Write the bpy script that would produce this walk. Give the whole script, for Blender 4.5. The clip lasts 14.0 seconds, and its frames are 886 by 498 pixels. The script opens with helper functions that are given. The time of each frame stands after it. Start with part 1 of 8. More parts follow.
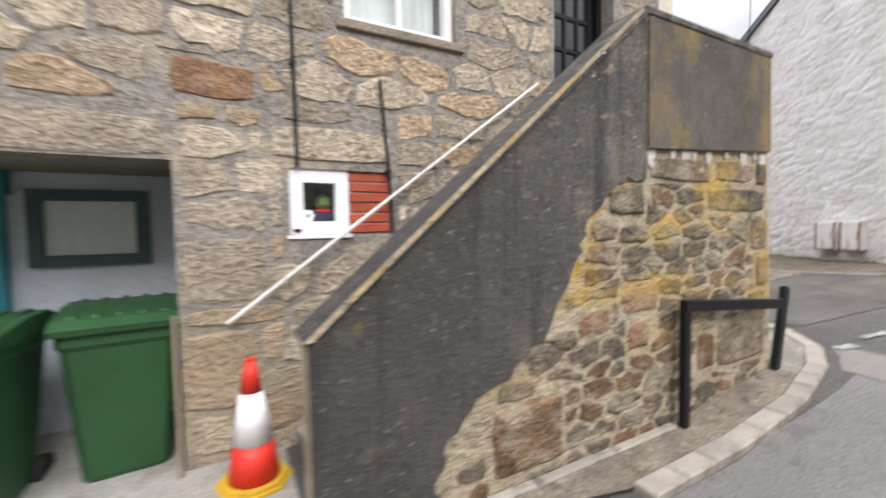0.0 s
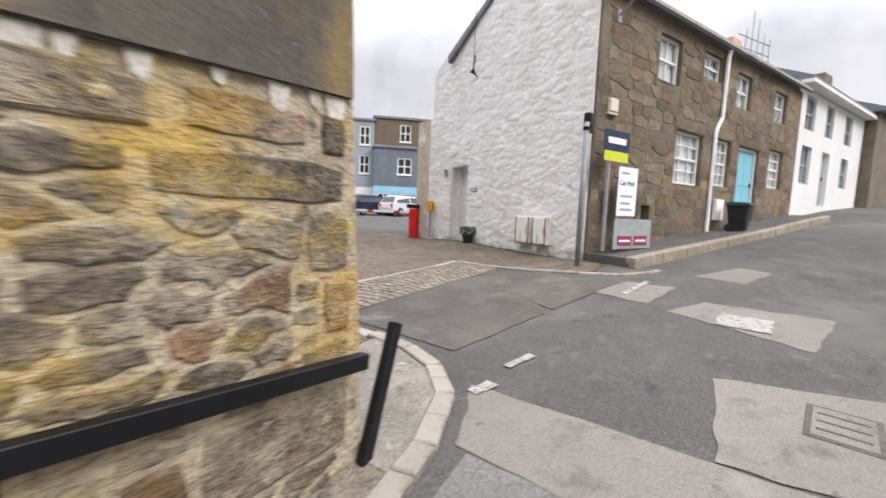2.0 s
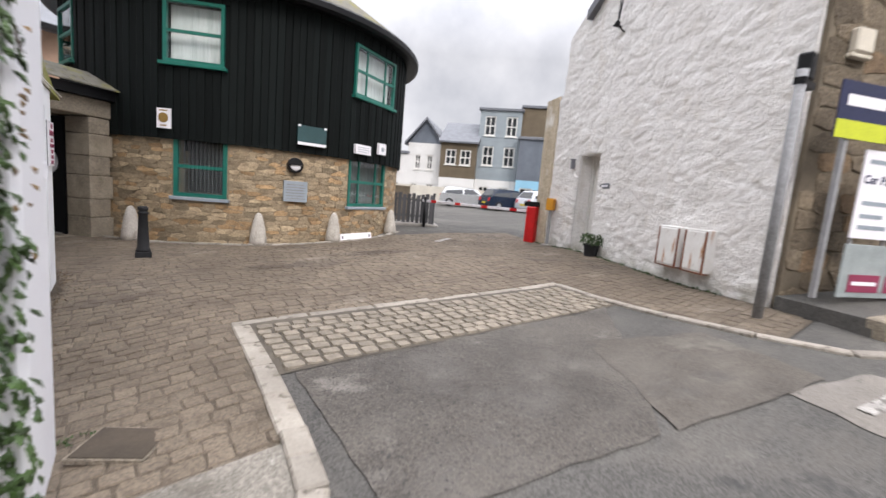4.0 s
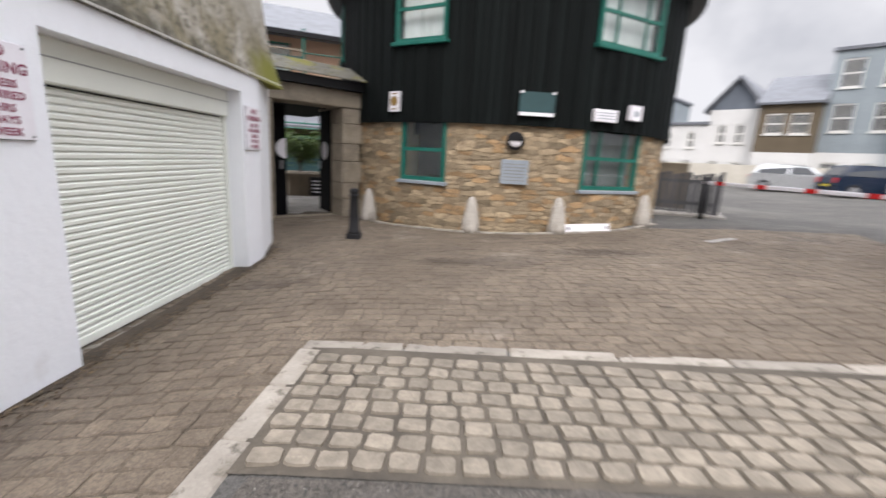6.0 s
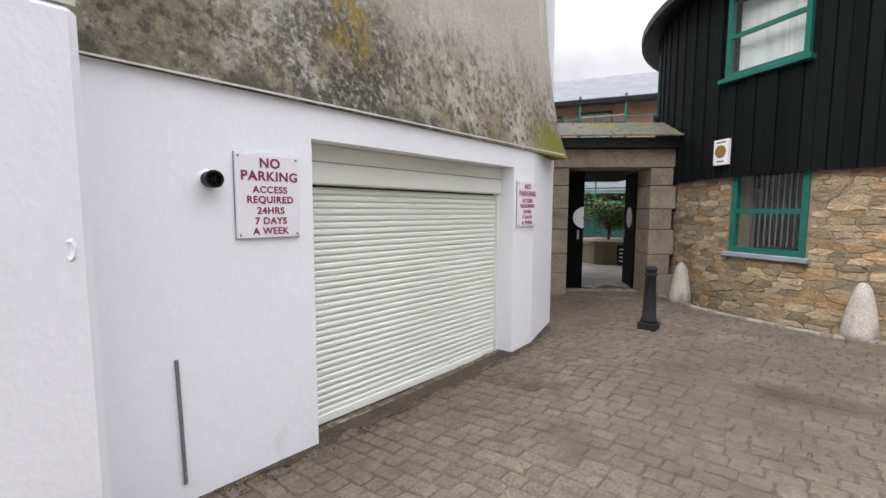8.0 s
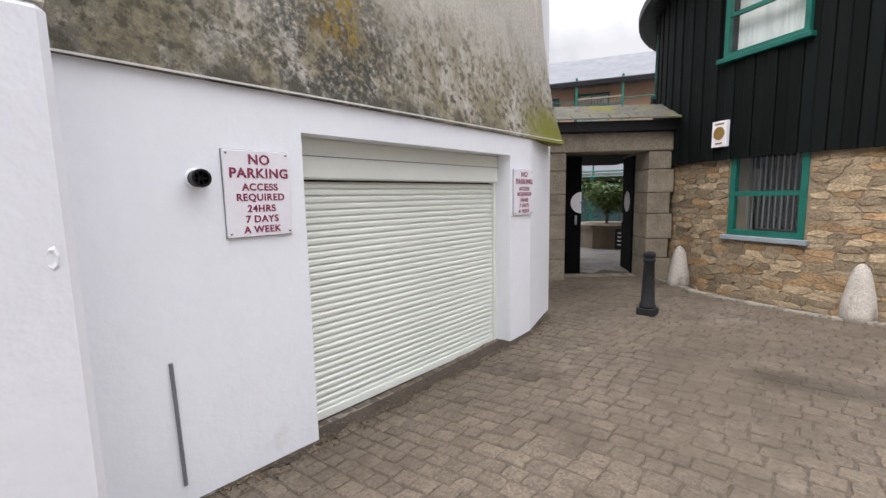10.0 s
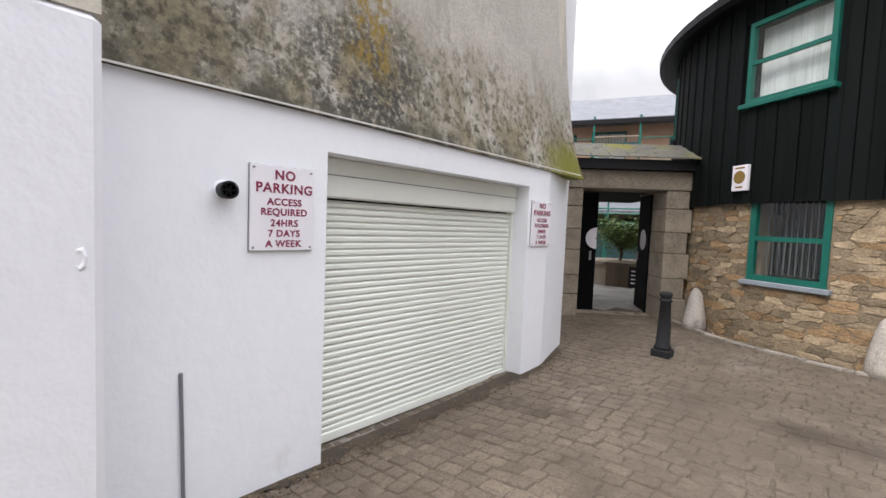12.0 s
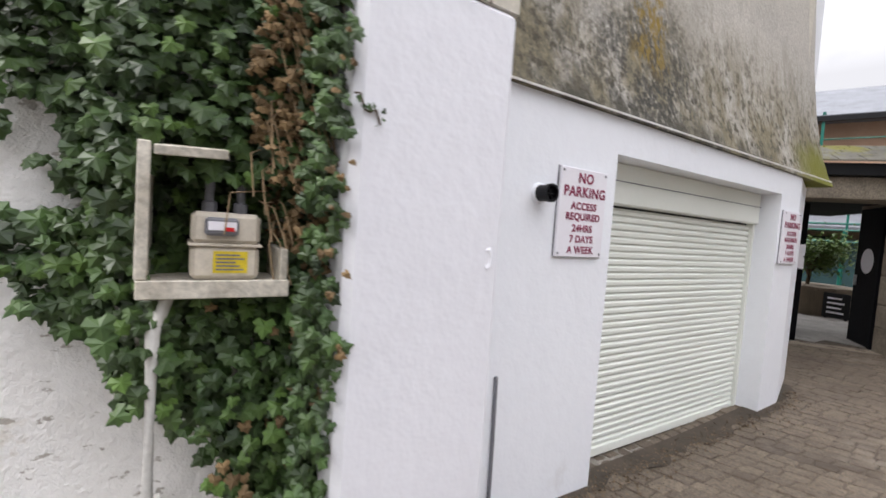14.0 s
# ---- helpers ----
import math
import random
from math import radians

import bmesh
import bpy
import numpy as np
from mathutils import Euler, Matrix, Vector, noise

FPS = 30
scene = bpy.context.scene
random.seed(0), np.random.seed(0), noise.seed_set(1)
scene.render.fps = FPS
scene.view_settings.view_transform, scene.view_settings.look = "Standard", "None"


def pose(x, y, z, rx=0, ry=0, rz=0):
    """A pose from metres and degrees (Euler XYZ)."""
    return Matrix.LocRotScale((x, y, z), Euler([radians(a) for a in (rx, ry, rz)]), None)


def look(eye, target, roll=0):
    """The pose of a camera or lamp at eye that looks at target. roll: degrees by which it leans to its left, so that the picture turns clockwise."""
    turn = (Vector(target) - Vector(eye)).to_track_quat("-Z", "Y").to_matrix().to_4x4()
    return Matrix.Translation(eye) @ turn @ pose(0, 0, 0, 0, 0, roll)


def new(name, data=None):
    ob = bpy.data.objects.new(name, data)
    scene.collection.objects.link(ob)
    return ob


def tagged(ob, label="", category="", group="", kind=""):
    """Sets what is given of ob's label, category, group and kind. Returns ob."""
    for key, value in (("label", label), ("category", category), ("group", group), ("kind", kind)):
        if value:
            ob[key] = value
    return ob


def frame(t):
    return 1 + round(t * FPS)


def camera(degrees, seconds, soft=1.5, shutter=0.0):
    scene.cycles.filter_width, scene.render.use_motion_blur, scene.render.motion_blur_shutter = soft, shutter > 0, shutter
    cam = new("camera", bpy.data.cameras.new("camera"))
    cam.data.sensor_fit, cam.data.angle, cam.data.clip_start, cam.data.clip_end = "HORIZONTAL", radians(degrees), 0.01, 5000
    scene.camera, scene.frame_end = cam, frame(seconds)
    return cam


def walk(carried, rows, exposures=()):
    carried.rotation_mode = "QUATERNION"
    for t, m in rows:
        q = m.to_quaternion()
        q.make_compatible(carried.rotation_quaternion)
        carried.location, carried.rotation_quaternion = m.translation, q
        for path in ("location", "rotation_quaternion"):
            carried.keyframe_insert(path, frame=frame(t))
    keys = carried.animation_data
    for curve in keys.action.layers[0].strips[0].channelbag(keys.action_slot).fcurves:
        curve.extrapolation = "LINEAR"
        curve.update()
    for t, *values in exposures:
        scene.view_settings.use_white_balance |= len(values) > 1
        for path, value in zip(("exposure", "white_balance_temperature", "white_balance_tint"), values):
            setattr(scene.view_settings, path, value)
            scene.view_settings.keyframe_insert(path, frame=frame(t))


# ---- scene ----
cam = camera(93.0, 14.0, shutter=0.5)
PATH = [
    (0, (-0.023, 0.021, 1.529), (0.946, 1.768, 1.43), -1.0),
    (0.3, (0.359, 0.091, 1.562), (1.439, 1.773, 1.495), 2.4),
    (0.5, (0.642, 0.15, 1.574), (1.778, 1.794, 1.495), 1.4),
    (1, (1.305, 0.243, 1.608), (2.827, 1.539, 1.541), -0.0),
    (1.5, (2.025, 0.269, 1.619), (3.613, 1.481, 1.517), 2.4),
    (2, (2.689, 0.313, 1.621), (4.364, 1.39, 1.43), 2.3),
    (2.2, (2.934, 0.308, 1.636), (4.633, 1.345, 1.433), 2.0),
    (4.3, (5.368, 1.099, 1.747), (6.481, 2.734, 1.449), 4.3),
    (4.5, (5.56, 1.23, 1.782), (6.624, 2.892, 1.46), 3.6),
    (5, (6.019, 1.526, 1.755), (6.676, 3.402, 1.536), 2.9),
    (5.5, (6.469, 1.838, 1.74), (6.789, 3.786, 1.42), 2.8),
    (6, (6.74, 2.301, 1.679), (6.74, 4.256, 1.257), 3.2),
    (6.5, (6.958, 2.748, 1.714), (6.177, 4.54, 1.289), 4.5),
    (7, (6.94, 3.11, 1.768), (5.926, 4.801, 1.434), 5.3),
    (7.5, (6.91, 3.331, 1.85), (5.651, 4.869, 1.63), 1.6),
    (7.7, (6.929, 3.379, 1.814), (5.578, 4.843, 1.643), 0.3),
    (10, (6.909, 3.453, 1.866), (5.566, 4.914, 1.62), -1.1),
    (10.5, (6.901, 3.445, 1.872), (5.562, 4.913, 1.638), -0.6),
    (11, (6.902, 3.44, 1.869), (5.543, 4.895, 1.674), -0.2),
    (11.5, (6.916, 3.454, 1.862), (5.562, 4.917, 1.707), 1.1),
    (12, (6.858, 3.425, 1.849), (5.472, 4.862, 1.733), 2.3),
    (12.5, (6.759, 3.207, 1.847), (5.345, 4.616, 1.716), 1.6),
    (13, (6.63, 2.985, 1.839), (5.045, 4.198, 1.705), 1.4),
    (13.5, (6.304, 2.827, 1.761), (4.596, 3.858, 1.621), 1.8),
    (14, (6.014, 2.611, 1.773), (4.324, 3.676, 1.666), 4.1),
]
walk(cam, [(t, look(eye, target, roll)) for t, eye, target, roll in PATH], [(0.0, 0.58, 6500, 13), (14.0, 0.58, 6500, 13)])

# ---- world, sun ----
world = bpy.data.worlds.new("overcast")
scene.world = world
world.use_nodes = True
_nt = world.node_tree
_bg = _nt.nodes["Background"]
_sky = _nt.nodes.new("ShaderNodeTexSky")
_sky.sky_type, _sky.sun_disc = "NISHITA", False
_sky.sun_elevation, _sky.sun_rotation = radians(48), radians(200)
_dim = _nt.nodes.new("ShaderNodeMix")
_dim.data_type, _dim.blend_type = "RGBA", "MULTIPLY"
_dim.inputs[0].default_value = 1.0
_dim.inputs[7].default_value = (0.07, 0.07, 0.07, 1)
_cl = _nt.nodes.new("ShaderNodeTexNoise")
_cl.inputs["Scale"].default_value, _cl.inputs["Detail"].default_value = 2.6, 7
_cl.inputs["Roughness"].default_value = 0.55
_rmp = _nt.nodes.new("ShaderNodeValToRGB")
_rmp.color_ramp.elements[0].position, _rmp.color_ramp.elements[0].color = 0.33, (0.58, 0.60, 0.65, 1)
_rmp.color_ramp.elements[1].position, _rmp.color_ramp.elements[1].color = 0.56, (0.93, 0.94, 0.97, 1)
_mix = _nt.nodes.new("ShaderNodeMix")
_mix.data_type = "RGBA"
_mix.inputs[0].default_value = 0.93
_nt.links.new(_sky.outputs[0], _dim.inputs[6])
_nt.links.new(_cl.outputs["Fac"], _rmp.inputs[0])
_nt.links.new(_dim.outputs[2], _mix.inputs[6])
_nt.links.new(_rmp.outputs[0], _mix.inputs[7])
_co = _nt.nodes.new("ShaderNodeTexCoord")
_se = _nt.nodes.new("ShaderNodeSeparateXYZ")
_nt.links.new(_co.outputs["Generated"], _se.inputs[0])
_gr = _nt.nodes.new("ShaderNodeMapRange")          # an overcast sky is about three times brighter overhead
for _k, _v in ((1, 0.30), (2, 1.0), (3, 0.66), (4, 3.5)):
    _gr.inputs[_k].default_value = _v
_nt.links.new(_se.outputs[2], _gr.inputs[0])
_up = _nt.nodes.new("ShaderNodeVectorMath")
_up.operation = "SCALE"
_nt.links.new(_mix.outputs[2], _up.inputs[0])
_nt.links.new(_gr.outputs[0], _up.inputs["Scale"])
_nt.links.new(_up.outputs[0], _bg.inputs[0])
_bg.inputs[1].default_value = 1.0
_sun = bpy.data.lights.new("sun", "SUN")
_sun.energy, _sun.angle, _sun.color = 1.5, radians(25), (1.0, 0.97, 0.93)
sun = new("sun", _sun)
sun.matrix_world = look((4, -14, 18), (6, 4, 0))


# ---- materials ----
def mat(name, c1, c2=None, rough=0.8, scale=2.5, fine=45, bump=0.25, dist=0.01, metal=0.0, rnd=0.0, isl=0.0, spec=0.4,
        stains=(), stretch=(1, 1, 1), coarse=0.35):
    """Two-scale colour variation with bump; stains: (colour, noise scale, from, to, stretch)."""
    m = bpy.data.materials.new(name)
    m.use_nodes = True
    nt, ln = m.node_tree.nodes, m.node_tree.links.new
    p = nt["Principled BSDF"]
    p.inputs["Roughness"].default_value, p.inputs["Metallic"].default_value = rough, metal
    p.inputs["Specular IOR Level"].default_value = spec
    tc = nt.new("ShaderNodeTexCoord")
    mp = nt.new("ShaderNodeMapping")
    mp.inputs["Scale"].default_value = stretch
    ln(tc.outputs["Object"], mp.inputs["Vector"])
    if rnd:
        oi = nt.new("ShaderNodeObjectInfo")
        rv = oi.outputs["Random"]
        ml = nt.new("ShaderNodeVectorMath")
        ml.operation = "SCALE"
        ml.inputs[0].default_value = (37, 53, 71)
        ln(rv, ml.inputs["Scale"])
        ln(ml.outputs[0], mp.inputs["Location"])

    def noise_at(sc, det=4, ro=0.6, vec=mp.outputs[0]):
        n = nt.new("ShaderNodeTexNoise")
        n.inputs["Scale"].default_value, n.inputs["Detail"].default_value, n.inputs["Roughness"].default_value = sc, det, ro
        ln(vec, n.inputs["Vector"])
        return n.outputs["Fac"]

    def mapped(v, a, b, c=0.0, d=1.0):
        r = nt.new("ShaderNodeMapRange")
        for k, x in zip((1, 2, 3, 4), (a, b, c, d)):
            r.inputs[k].default_value = x
        ln(v, r.inputs[0])
        return r.outputs[0]

    def mixed(f, a, b, how="MIX"):
        x = nt.new("ShaderNodeMix")
        x.data_type, x.blend_type = "RGBA", how
        for sock, v in ((x.inputs[0], f), (x.inputs[6], a), (x.inputs[7], b)):
            if hasattr(v, "links"):
                ln(v, sock)
            else:
                sock.default_value = v if isinstance(v, float) else (*v, 1)
        return x.outputs[2]

    c2 = c2 or tuple(0.72 * x for x in c1)
    col = mixed(mapped(noise_at(scale), 0.32, 0.68), c1, c2)
    grain = noise_at(fine, 3, 0.7)
    col = mixed(coarse, col, mapped(grain, 0.36 if coarse >= 0.5 else 0.25, 0.64 if coarse >= 0.5 else 0.75, 0.5, 1.3), "MULTIPLY")
    for (sc, ns, lo, hi, st) in stains:
        v = nt.new("ShaderNodeMapping")
        v.inputs["Scale"].default_value = st
        ln(tc.outputs["Object"], v.inputs["Vector"])
        col = mixed(mapped(noise_at(ns, 6, 0.65, v.outputs[0]), lo, hi), col, sc)
    if rnd or isl:
        if isl:
            gi = nt.new("ShaderNodeNewGeometry")
            rv = gi.outputs["Random Per Island"]
        amp = rnd or isl
        col = mixed(1.0, col, mapped(rv, 0, 1, 1 - amp, 1 + amp), "MULTIPLY")
    ln(col, p.inputs["Base Color"])
    if bump:
        h = nt.new("ShaderNodeMath")
        h.operation = "ADD"
        ln(grain, h.inputs[0])
        ln(noise_at(fine * 0.22, 4), h.inputs[1])
        b = nt.new("ShaderNodeBump")
        b.inputs["Strength"].default_value, b.inputs["Distance"].default_value = bump, dist
        ln(h.outputs[0], b.inputs["Height"])
        ln(b.outputs[0], p.inputs["Normal"])
    ln(mapped(noise_at(fine * 0.5), 0.2, 0.8, max(0.02, rough - 0.1), min(1, rough + 0.1)), p.inputs["Roughness"])
    return m


def two_tone(name, cols, **kw):
    """A stone material whose pieces differ in hue as well as in tone."""
    m = mat(name, cols[0], cols[1], **kw)
    nt, ln = m.node_tree.nodes, m.node_tree.links.new
    p = nt["Principled BSDF"]
    old = p.inputs["Base Color"].links[0].from_socket
    src = nt.new("ShaderNodeObjectInfo").outputs["Random"] if kw.get("rnd") else nt.new("ShaderNodeNewGeometry").outputs["Random Per Island"]
    r = nt.new("ShaderNodeValToRGB")
    r.color_ramp.interpolation = "CONSTANT"
    r.color_ramp.elements[0].color = (1, 1, 1, 1)
    for k, (pos, c) in enumerate(((0.45, cols[2]), (0.75, cols[3]))):
        e = r.color_ramp.elements[1] if k == 0 else r.color_ramp.elements.new(pos)
        e.position, e.color = pos, (*c, 1)
    x = nt.new("ShaderNodeMix")
    x.data_type, x.blend_type = "RGBA", "MULTIPLY"
    x.inputs[0].default_value = 1.0
    mm = nt.new("ShaderNodeMath")
    mm.operation = "FRACT"
    m2 = nt.new("ShaderNodeMath")
    m2.operation, m2.inputs[1].default_value = "MULTIPLY", 7.31
    ln(src, m2.inputs[0])
    ln(m2.outputs[0], mm.inputs[0])
    ln(mm.outputs[0], r.inputs[0])
    ln(old, x.inputs[6])
    ln(r.outputs[0], x.inputs[7])
    ln(x.outputs[2], p.inputs["Base Color"])
    return m


def glass(name, tint=(0.9, 0.95, 0.95), rough=0.02):
    m = bpy.data.materials.new(name)
    m.use_nodes = True
    p = m.node_tree.nodes["Principled BSDF"]
    p.inputs["Base Color"].default_value = (*tint, 1)
    p.inputs["Roughness"].default_value = rough
    p.inputs["Transmission Weight"].default_value = 1.0
    p.inputs["IOR"].default_value = 1.45
    return m


M_ASPHALT = mat("asphalt", (0.108, 0.103, 0.096), (0.076, 0.073, 0.069), 0.85, 0.6, 55, 0.8, 0.012, coarse=0.8, spec=0.2,
                stains=(((0.125, 0.118, 0.108), 0.35, 0.52, 0.68, (1, 1, 1)), ((0.15, 0.142, 0.13), 1.3, 0.60, 0.76, (1, 2, 1)), ((0.045, 0.045, 0.046), 2.6, 0.60, 0.74, (1, 1, 1)),
                        ((0.20, 0.19, 0.175), 60, 0.66, 0.72, (1, 1, 1))))
M_PATCH = mat("asphalt_patch", (0.215, 0.195, 0.172), (0.165, 0.150, 0.134), 0.8, 1.1, 70, 0.5, 0.008, coarse=0.6,
              stains=(((0.235, 0.215, 0.195), 1.6, 0.58, 0.72, (1, 1, 1)), ((0.095, 0.088, 0.08), 2.1, 0.56, 0.72, (1, 1, 1)), ((0.07, 0.066, 0.062), 9, 0.62, 0.72, (1, 1, 1))))
M_OLDROAD = mat("old_worn_asphalt", (0.185, 0.179, 0.170), (0.142, 0.138, 0.131), 0.85, 0.8, 60, 0.7, 0.01, coarse=0.75, spec=0.25,
                stains=(((0.20, 0.19, 0.178), 1.2, 0.55, 0.72, (1, 1.6, 1)), ((0.085, 0.082, 0.078), 1.9, 0.58, 0.72, (1, 1, 1))))
M_BROWNPATCH = mat("brown_asphalt_patch", (0.100, 0.087, 0.073), (0.070, 0.061, 0.052), 0.75, 1.3, 55, 0.7, 0.01, coarse=0.8,
                   stains=(((0.16, 0.145, 0.125), 1.5, 0.56, 0.72, (1, 1, 1)), ((0.06, 0.055, 0.05), 3.1, 0.58, 0.72, (1, 1, 1))))
M_DARKPATCH = mat("new_asphalt", (0.112, 0.099, 0.085), (0.066, 0.058, 0.050), 0.6, 1.2, 48, 1.0, 0.014, coarse=1.0,
                  stains=(((0.115, 0.105, 0.095), 0.9, 0.54, 0.70, (1, 1, 1)), ((0.23, 0.21, 0.19), 1.5, 0.58, 0.74, (1, 1, 1)), ((0.028, 0.027, 0.026), 40, 0.56, 0.66, (1, 1, 1)), ((0.24, 0.225, 0.205), 46, 0.64, 0.70, (1, 1, 1))))
M_BED = mat("joint_dirt", (0.078, 0.061, 0.045), (0.05, 0.04, 0.03), 0.95, 3, 60)
M_JOINT = mat("paving_joint_silt", (0.135, 0.108, 0.08), (0.075, 0.06, 0.045), 0.95, 5, 60, 0.6, 0.008, coarse=0.7)
M_GULLY = mat("gully_dirt", (0.27, 0.23, 0.178), (0.145, 0.122, 0.096), 0.95, 6, 45, 1.0, 0.02, coarse=0.9,
              stains=(((0.32, 0.28, 0.22), 9, 0.58, 0.68, (1, 1, 1)), ((0.045, 0.04, 0.034), 8, 0.60, 0.70, (1, 1, 1))))
# mortar colour darkened to carry the shadow lines between the setts
M_COBBED = mat("shaded_cobble_mortar", (0.12, 0.102, 0.08), (0.055, 0.047, 0.038), 0.95, 3, 60)
M_PAVER = mat("paver", (0.178, 0.142, 0.106), (0.128, 0.101, 0.075), 0.8, 0.8, 50, 0.7, 0.008, isl=0.13, coarse=0.7,
              stains=(((0.065, 0.053, 0.043), 0.7, 0.56, 0.72, (1, 1, 1)), ((0.235, 0.20, 0.165), 1.3, 0.58, 0.75, (1, 1, 1)), ((0.075, 0.06, 0.046), 6, 0.60, 0.72, (1, 1, 1))))
M_PAVER1 = mat("paver_single", (0.178, 0.142, 0.106), (0.128, 0.101, 0.075), 0.8, 3, 50, 0.7, 0.008, rnd=0.13, coarse=0.7, stains=(((0.075, 0.06, 0.046), 6, 0.58, 0.72, (1, 1, 1)), ((0.22, 0.19, 0.155), 5, 0.62, 0.75, (1, 1, 1))))
M_COBBLE = mat("granite_cobble", (0.255, 0.220, 0.175), (0.165, 0.142, 0.113), 0.75, 12, 40, 0.6, 0.01, rnd=0.2, coarse=0.45)
M_KERB = mat("granite_kerb", (0.33, 0.30, 0.26), (0.24, 0.215, 0.185), 0.85, 4, 40, 0.4, 0.006, rnd=0.15, coarse=0.3,
             stains=(((0.17, 0.145, 0.115), 3.5, 0.52, 0.68, (1, 1, 1)), ((0.09, 0.078, 0.062), 9, 0.58, 0.70, (1, 1, 1))))
M_CONCRETE = mat("concrete", (0.36, 0.34, 0.31), (0.24, 0.225, 0.205), 0.9, 2, 50, coarse=0.5, stains=(((0.15, 0.135, 0.115), 2.2, 0.58, 0.72, (1, 1, 1)),))
M_LIME = mat("lime_bloom", (0.62, 0.59, 0.54), (0.45, 0.42, 0.37), 0.95, 8, 40, 0.5, 0.01, coarse=0.6)
M_APRON = mat("dirty_concrete", (0.27, 0.248, 0.215), (0.175, 0.16, 0.138), 0.9, 3, 45, 0.8, 0.012, coarse=0.7,
              stains=(((0.11, 0.096, 0.078), 3.5, 0.55, 0.70, (1, 1, 1)), ((0.37, 0.35, 0.31), 6, 0.60, 0.70, (1, 1, 1))))
M_DARKRENDER = mat("sooty_cement_render", (0.140, 0.128, 0.112), (0.056, 0.053, 0.050), 0.95, 2.2, 30, 0.8, 0.016, coarse=0.7,
                   stains=(((0.195, 0.170, 0.135), 1.5, 0.55, 0.68, (1, 1, 0.7)), ((0.034, 0.033, 0.034), 1.3, 0.52, 0.64, (2.4, 1, 0.22)),
                           ((0.22, 0.18, 0.125), 9, 0.60, 0.70, (1, 1, 1.4)), ((0.034, 0.033, 0.032), 10, 0.60, 0.70, (1, 1, 0.7)),
                           ((0.42, 0.40, 0.36), 12, 0.64, 0.68, (1, 1, 1.6)), ((0.24, 0.16, 0.045), 1.3, 0.66, 0.76, (1, 1, 0.7))))
M_PANELRENDER = mat("weathered_panel_render", (0.125, 0.112, 0.092), (0.066, 0.060, 0.052), 0.95, 1.9, 30, 0.6, 0.014, coarse=0.4,
                    stains=(((0.060, 0.056, 0.052), 1.7, 0.52, 0.68, (2.0, 1, 0.3)), ((0.24, 0.165, 0.05), 1.1, 0.58, 0.68, (1, 1, 0.6)),
                            ((0.21, 0.20, 0.185), 2.2, 0.60, 0.68, (1, 1, 1.5)), ((0.36, 0.34, 0.30), 12, 0.66, 0.70, (1, 1, 1.6))))
M_MOUTH = mat("bare_lime_mortar", (0.46, 0.385, 0.275), (0.31, 0.26, 0.185), 0.95, 3.2, 24, 0.9, 0.04, coarse=0.55,
              stains=(((0.10, 0.085, 0.062), 6, 0.58, 0.67, (1, 1, 1)),))
M_RUBBLE = two_tone("rubble_stone", ((0.205, 0.165, 0.118), (0.105, 0.086, 0.066), (0.85, 0.84, 0.84), (1.06, 0.80, 0.64)), rough=0.95, scale=7, fine=34,
                    bump=1.0, dist=0.035, rnd=0.25, coarse=0.8, stains=(((0.36, 0.30, 0.21), 7, 0.57, 0.66, (1, 1, 2)), ((0.05, 0.045, 0.038), 13, 0.58, 0.70, (1, 1, 1.6))))
M_REDSTONE = mat("rust_red_stone", (0.30, 0.165, 0.092), (0.19, 0.105, 0.065), 0.95, 6, 30, 0.9, 0.03, rnd=0.12, coarse=0.7,
                 stains=(((0.40, 0.33, 0.23), 6, 0.60, 0.70, (1, 1, 2)), ((0.08, 0.06, 0.045), 11, 0.60, 0.70, (1, 1, 1))))
M_BLOCK = two_tone("house_stone", ((0.50, 0.425, 0.325), (0.355, 0.295, 0.222), (0.86, 0.87, 0.89), (0.95, 0.84, 0.74)), rough=0.95, scale=4, fine=26, bump=1.0,
                   dist=0.04, rnd=0.22, coarse=0.75, stains=(((0.17, 0.13, 0.09), 8, 0.57, 0.68, (1, 1, 2.4)), ((0.60, 0.52, 0.40), 4, 0.58, 0.70, (1, 1, 1)), ((0.30, 0.285, 0.265), 1.6, 0.60, 0.68, (1, 1, 1))))
M_HOUSEMORT = mat("house_mortar", (0.31, 0.285, 0.25), (0.215, 0.20, 0.182), 0.95, 2.5, 26, 0.9, 0.03, coarse=0.6,
                  stains=(((0.42, 0.36, 0.26), 1.7, 0.54, 0.66, (1, 1, 1)), ((0.10, 0.088, 0.072), 9, 0.60, 0.70, (1, 1, 1.5))))
M_DRUMSTONE = two_tone("drum_stone", ((0.43, 0.335, 0.220), (0.29, 0.222, 0.145), (0.80, 0.81, 0.82), (0.98, 0.84, 0.70)), rough=0.9, scale=7, fine=36, bump=0.9,
                       dist=0.02, rnd=0.32, coarse=0.5, stains=(((0.55, 0.47, 0.36), 6, 0.6, 0.75, (1, 1, 1)),))
M_DRUMMORT = mat("drum_mortar", (0.30, 0.238, 0.162), (0.19, 0.15, 0.105), 0.95, 4, 60, 0.6, 0.01)
M_FACADE = two_tone("terrace_stone", ((0.215, 0.170, 0.118), (0.135, 0.107, 0.076), (0.84, 0.83, 0.82), (1.02, 0.88, 0.76)), rough=0.95, scale=4, fine=30,
                    bump=0.7, dist=0.02, isl=0.28)
M_FACMORT = mat("terrace_mortar", (0.20, 0.162, 0.115), (0.12, 0.098, 0.072), 0.95, 2, 40, 0.5, 0.01)
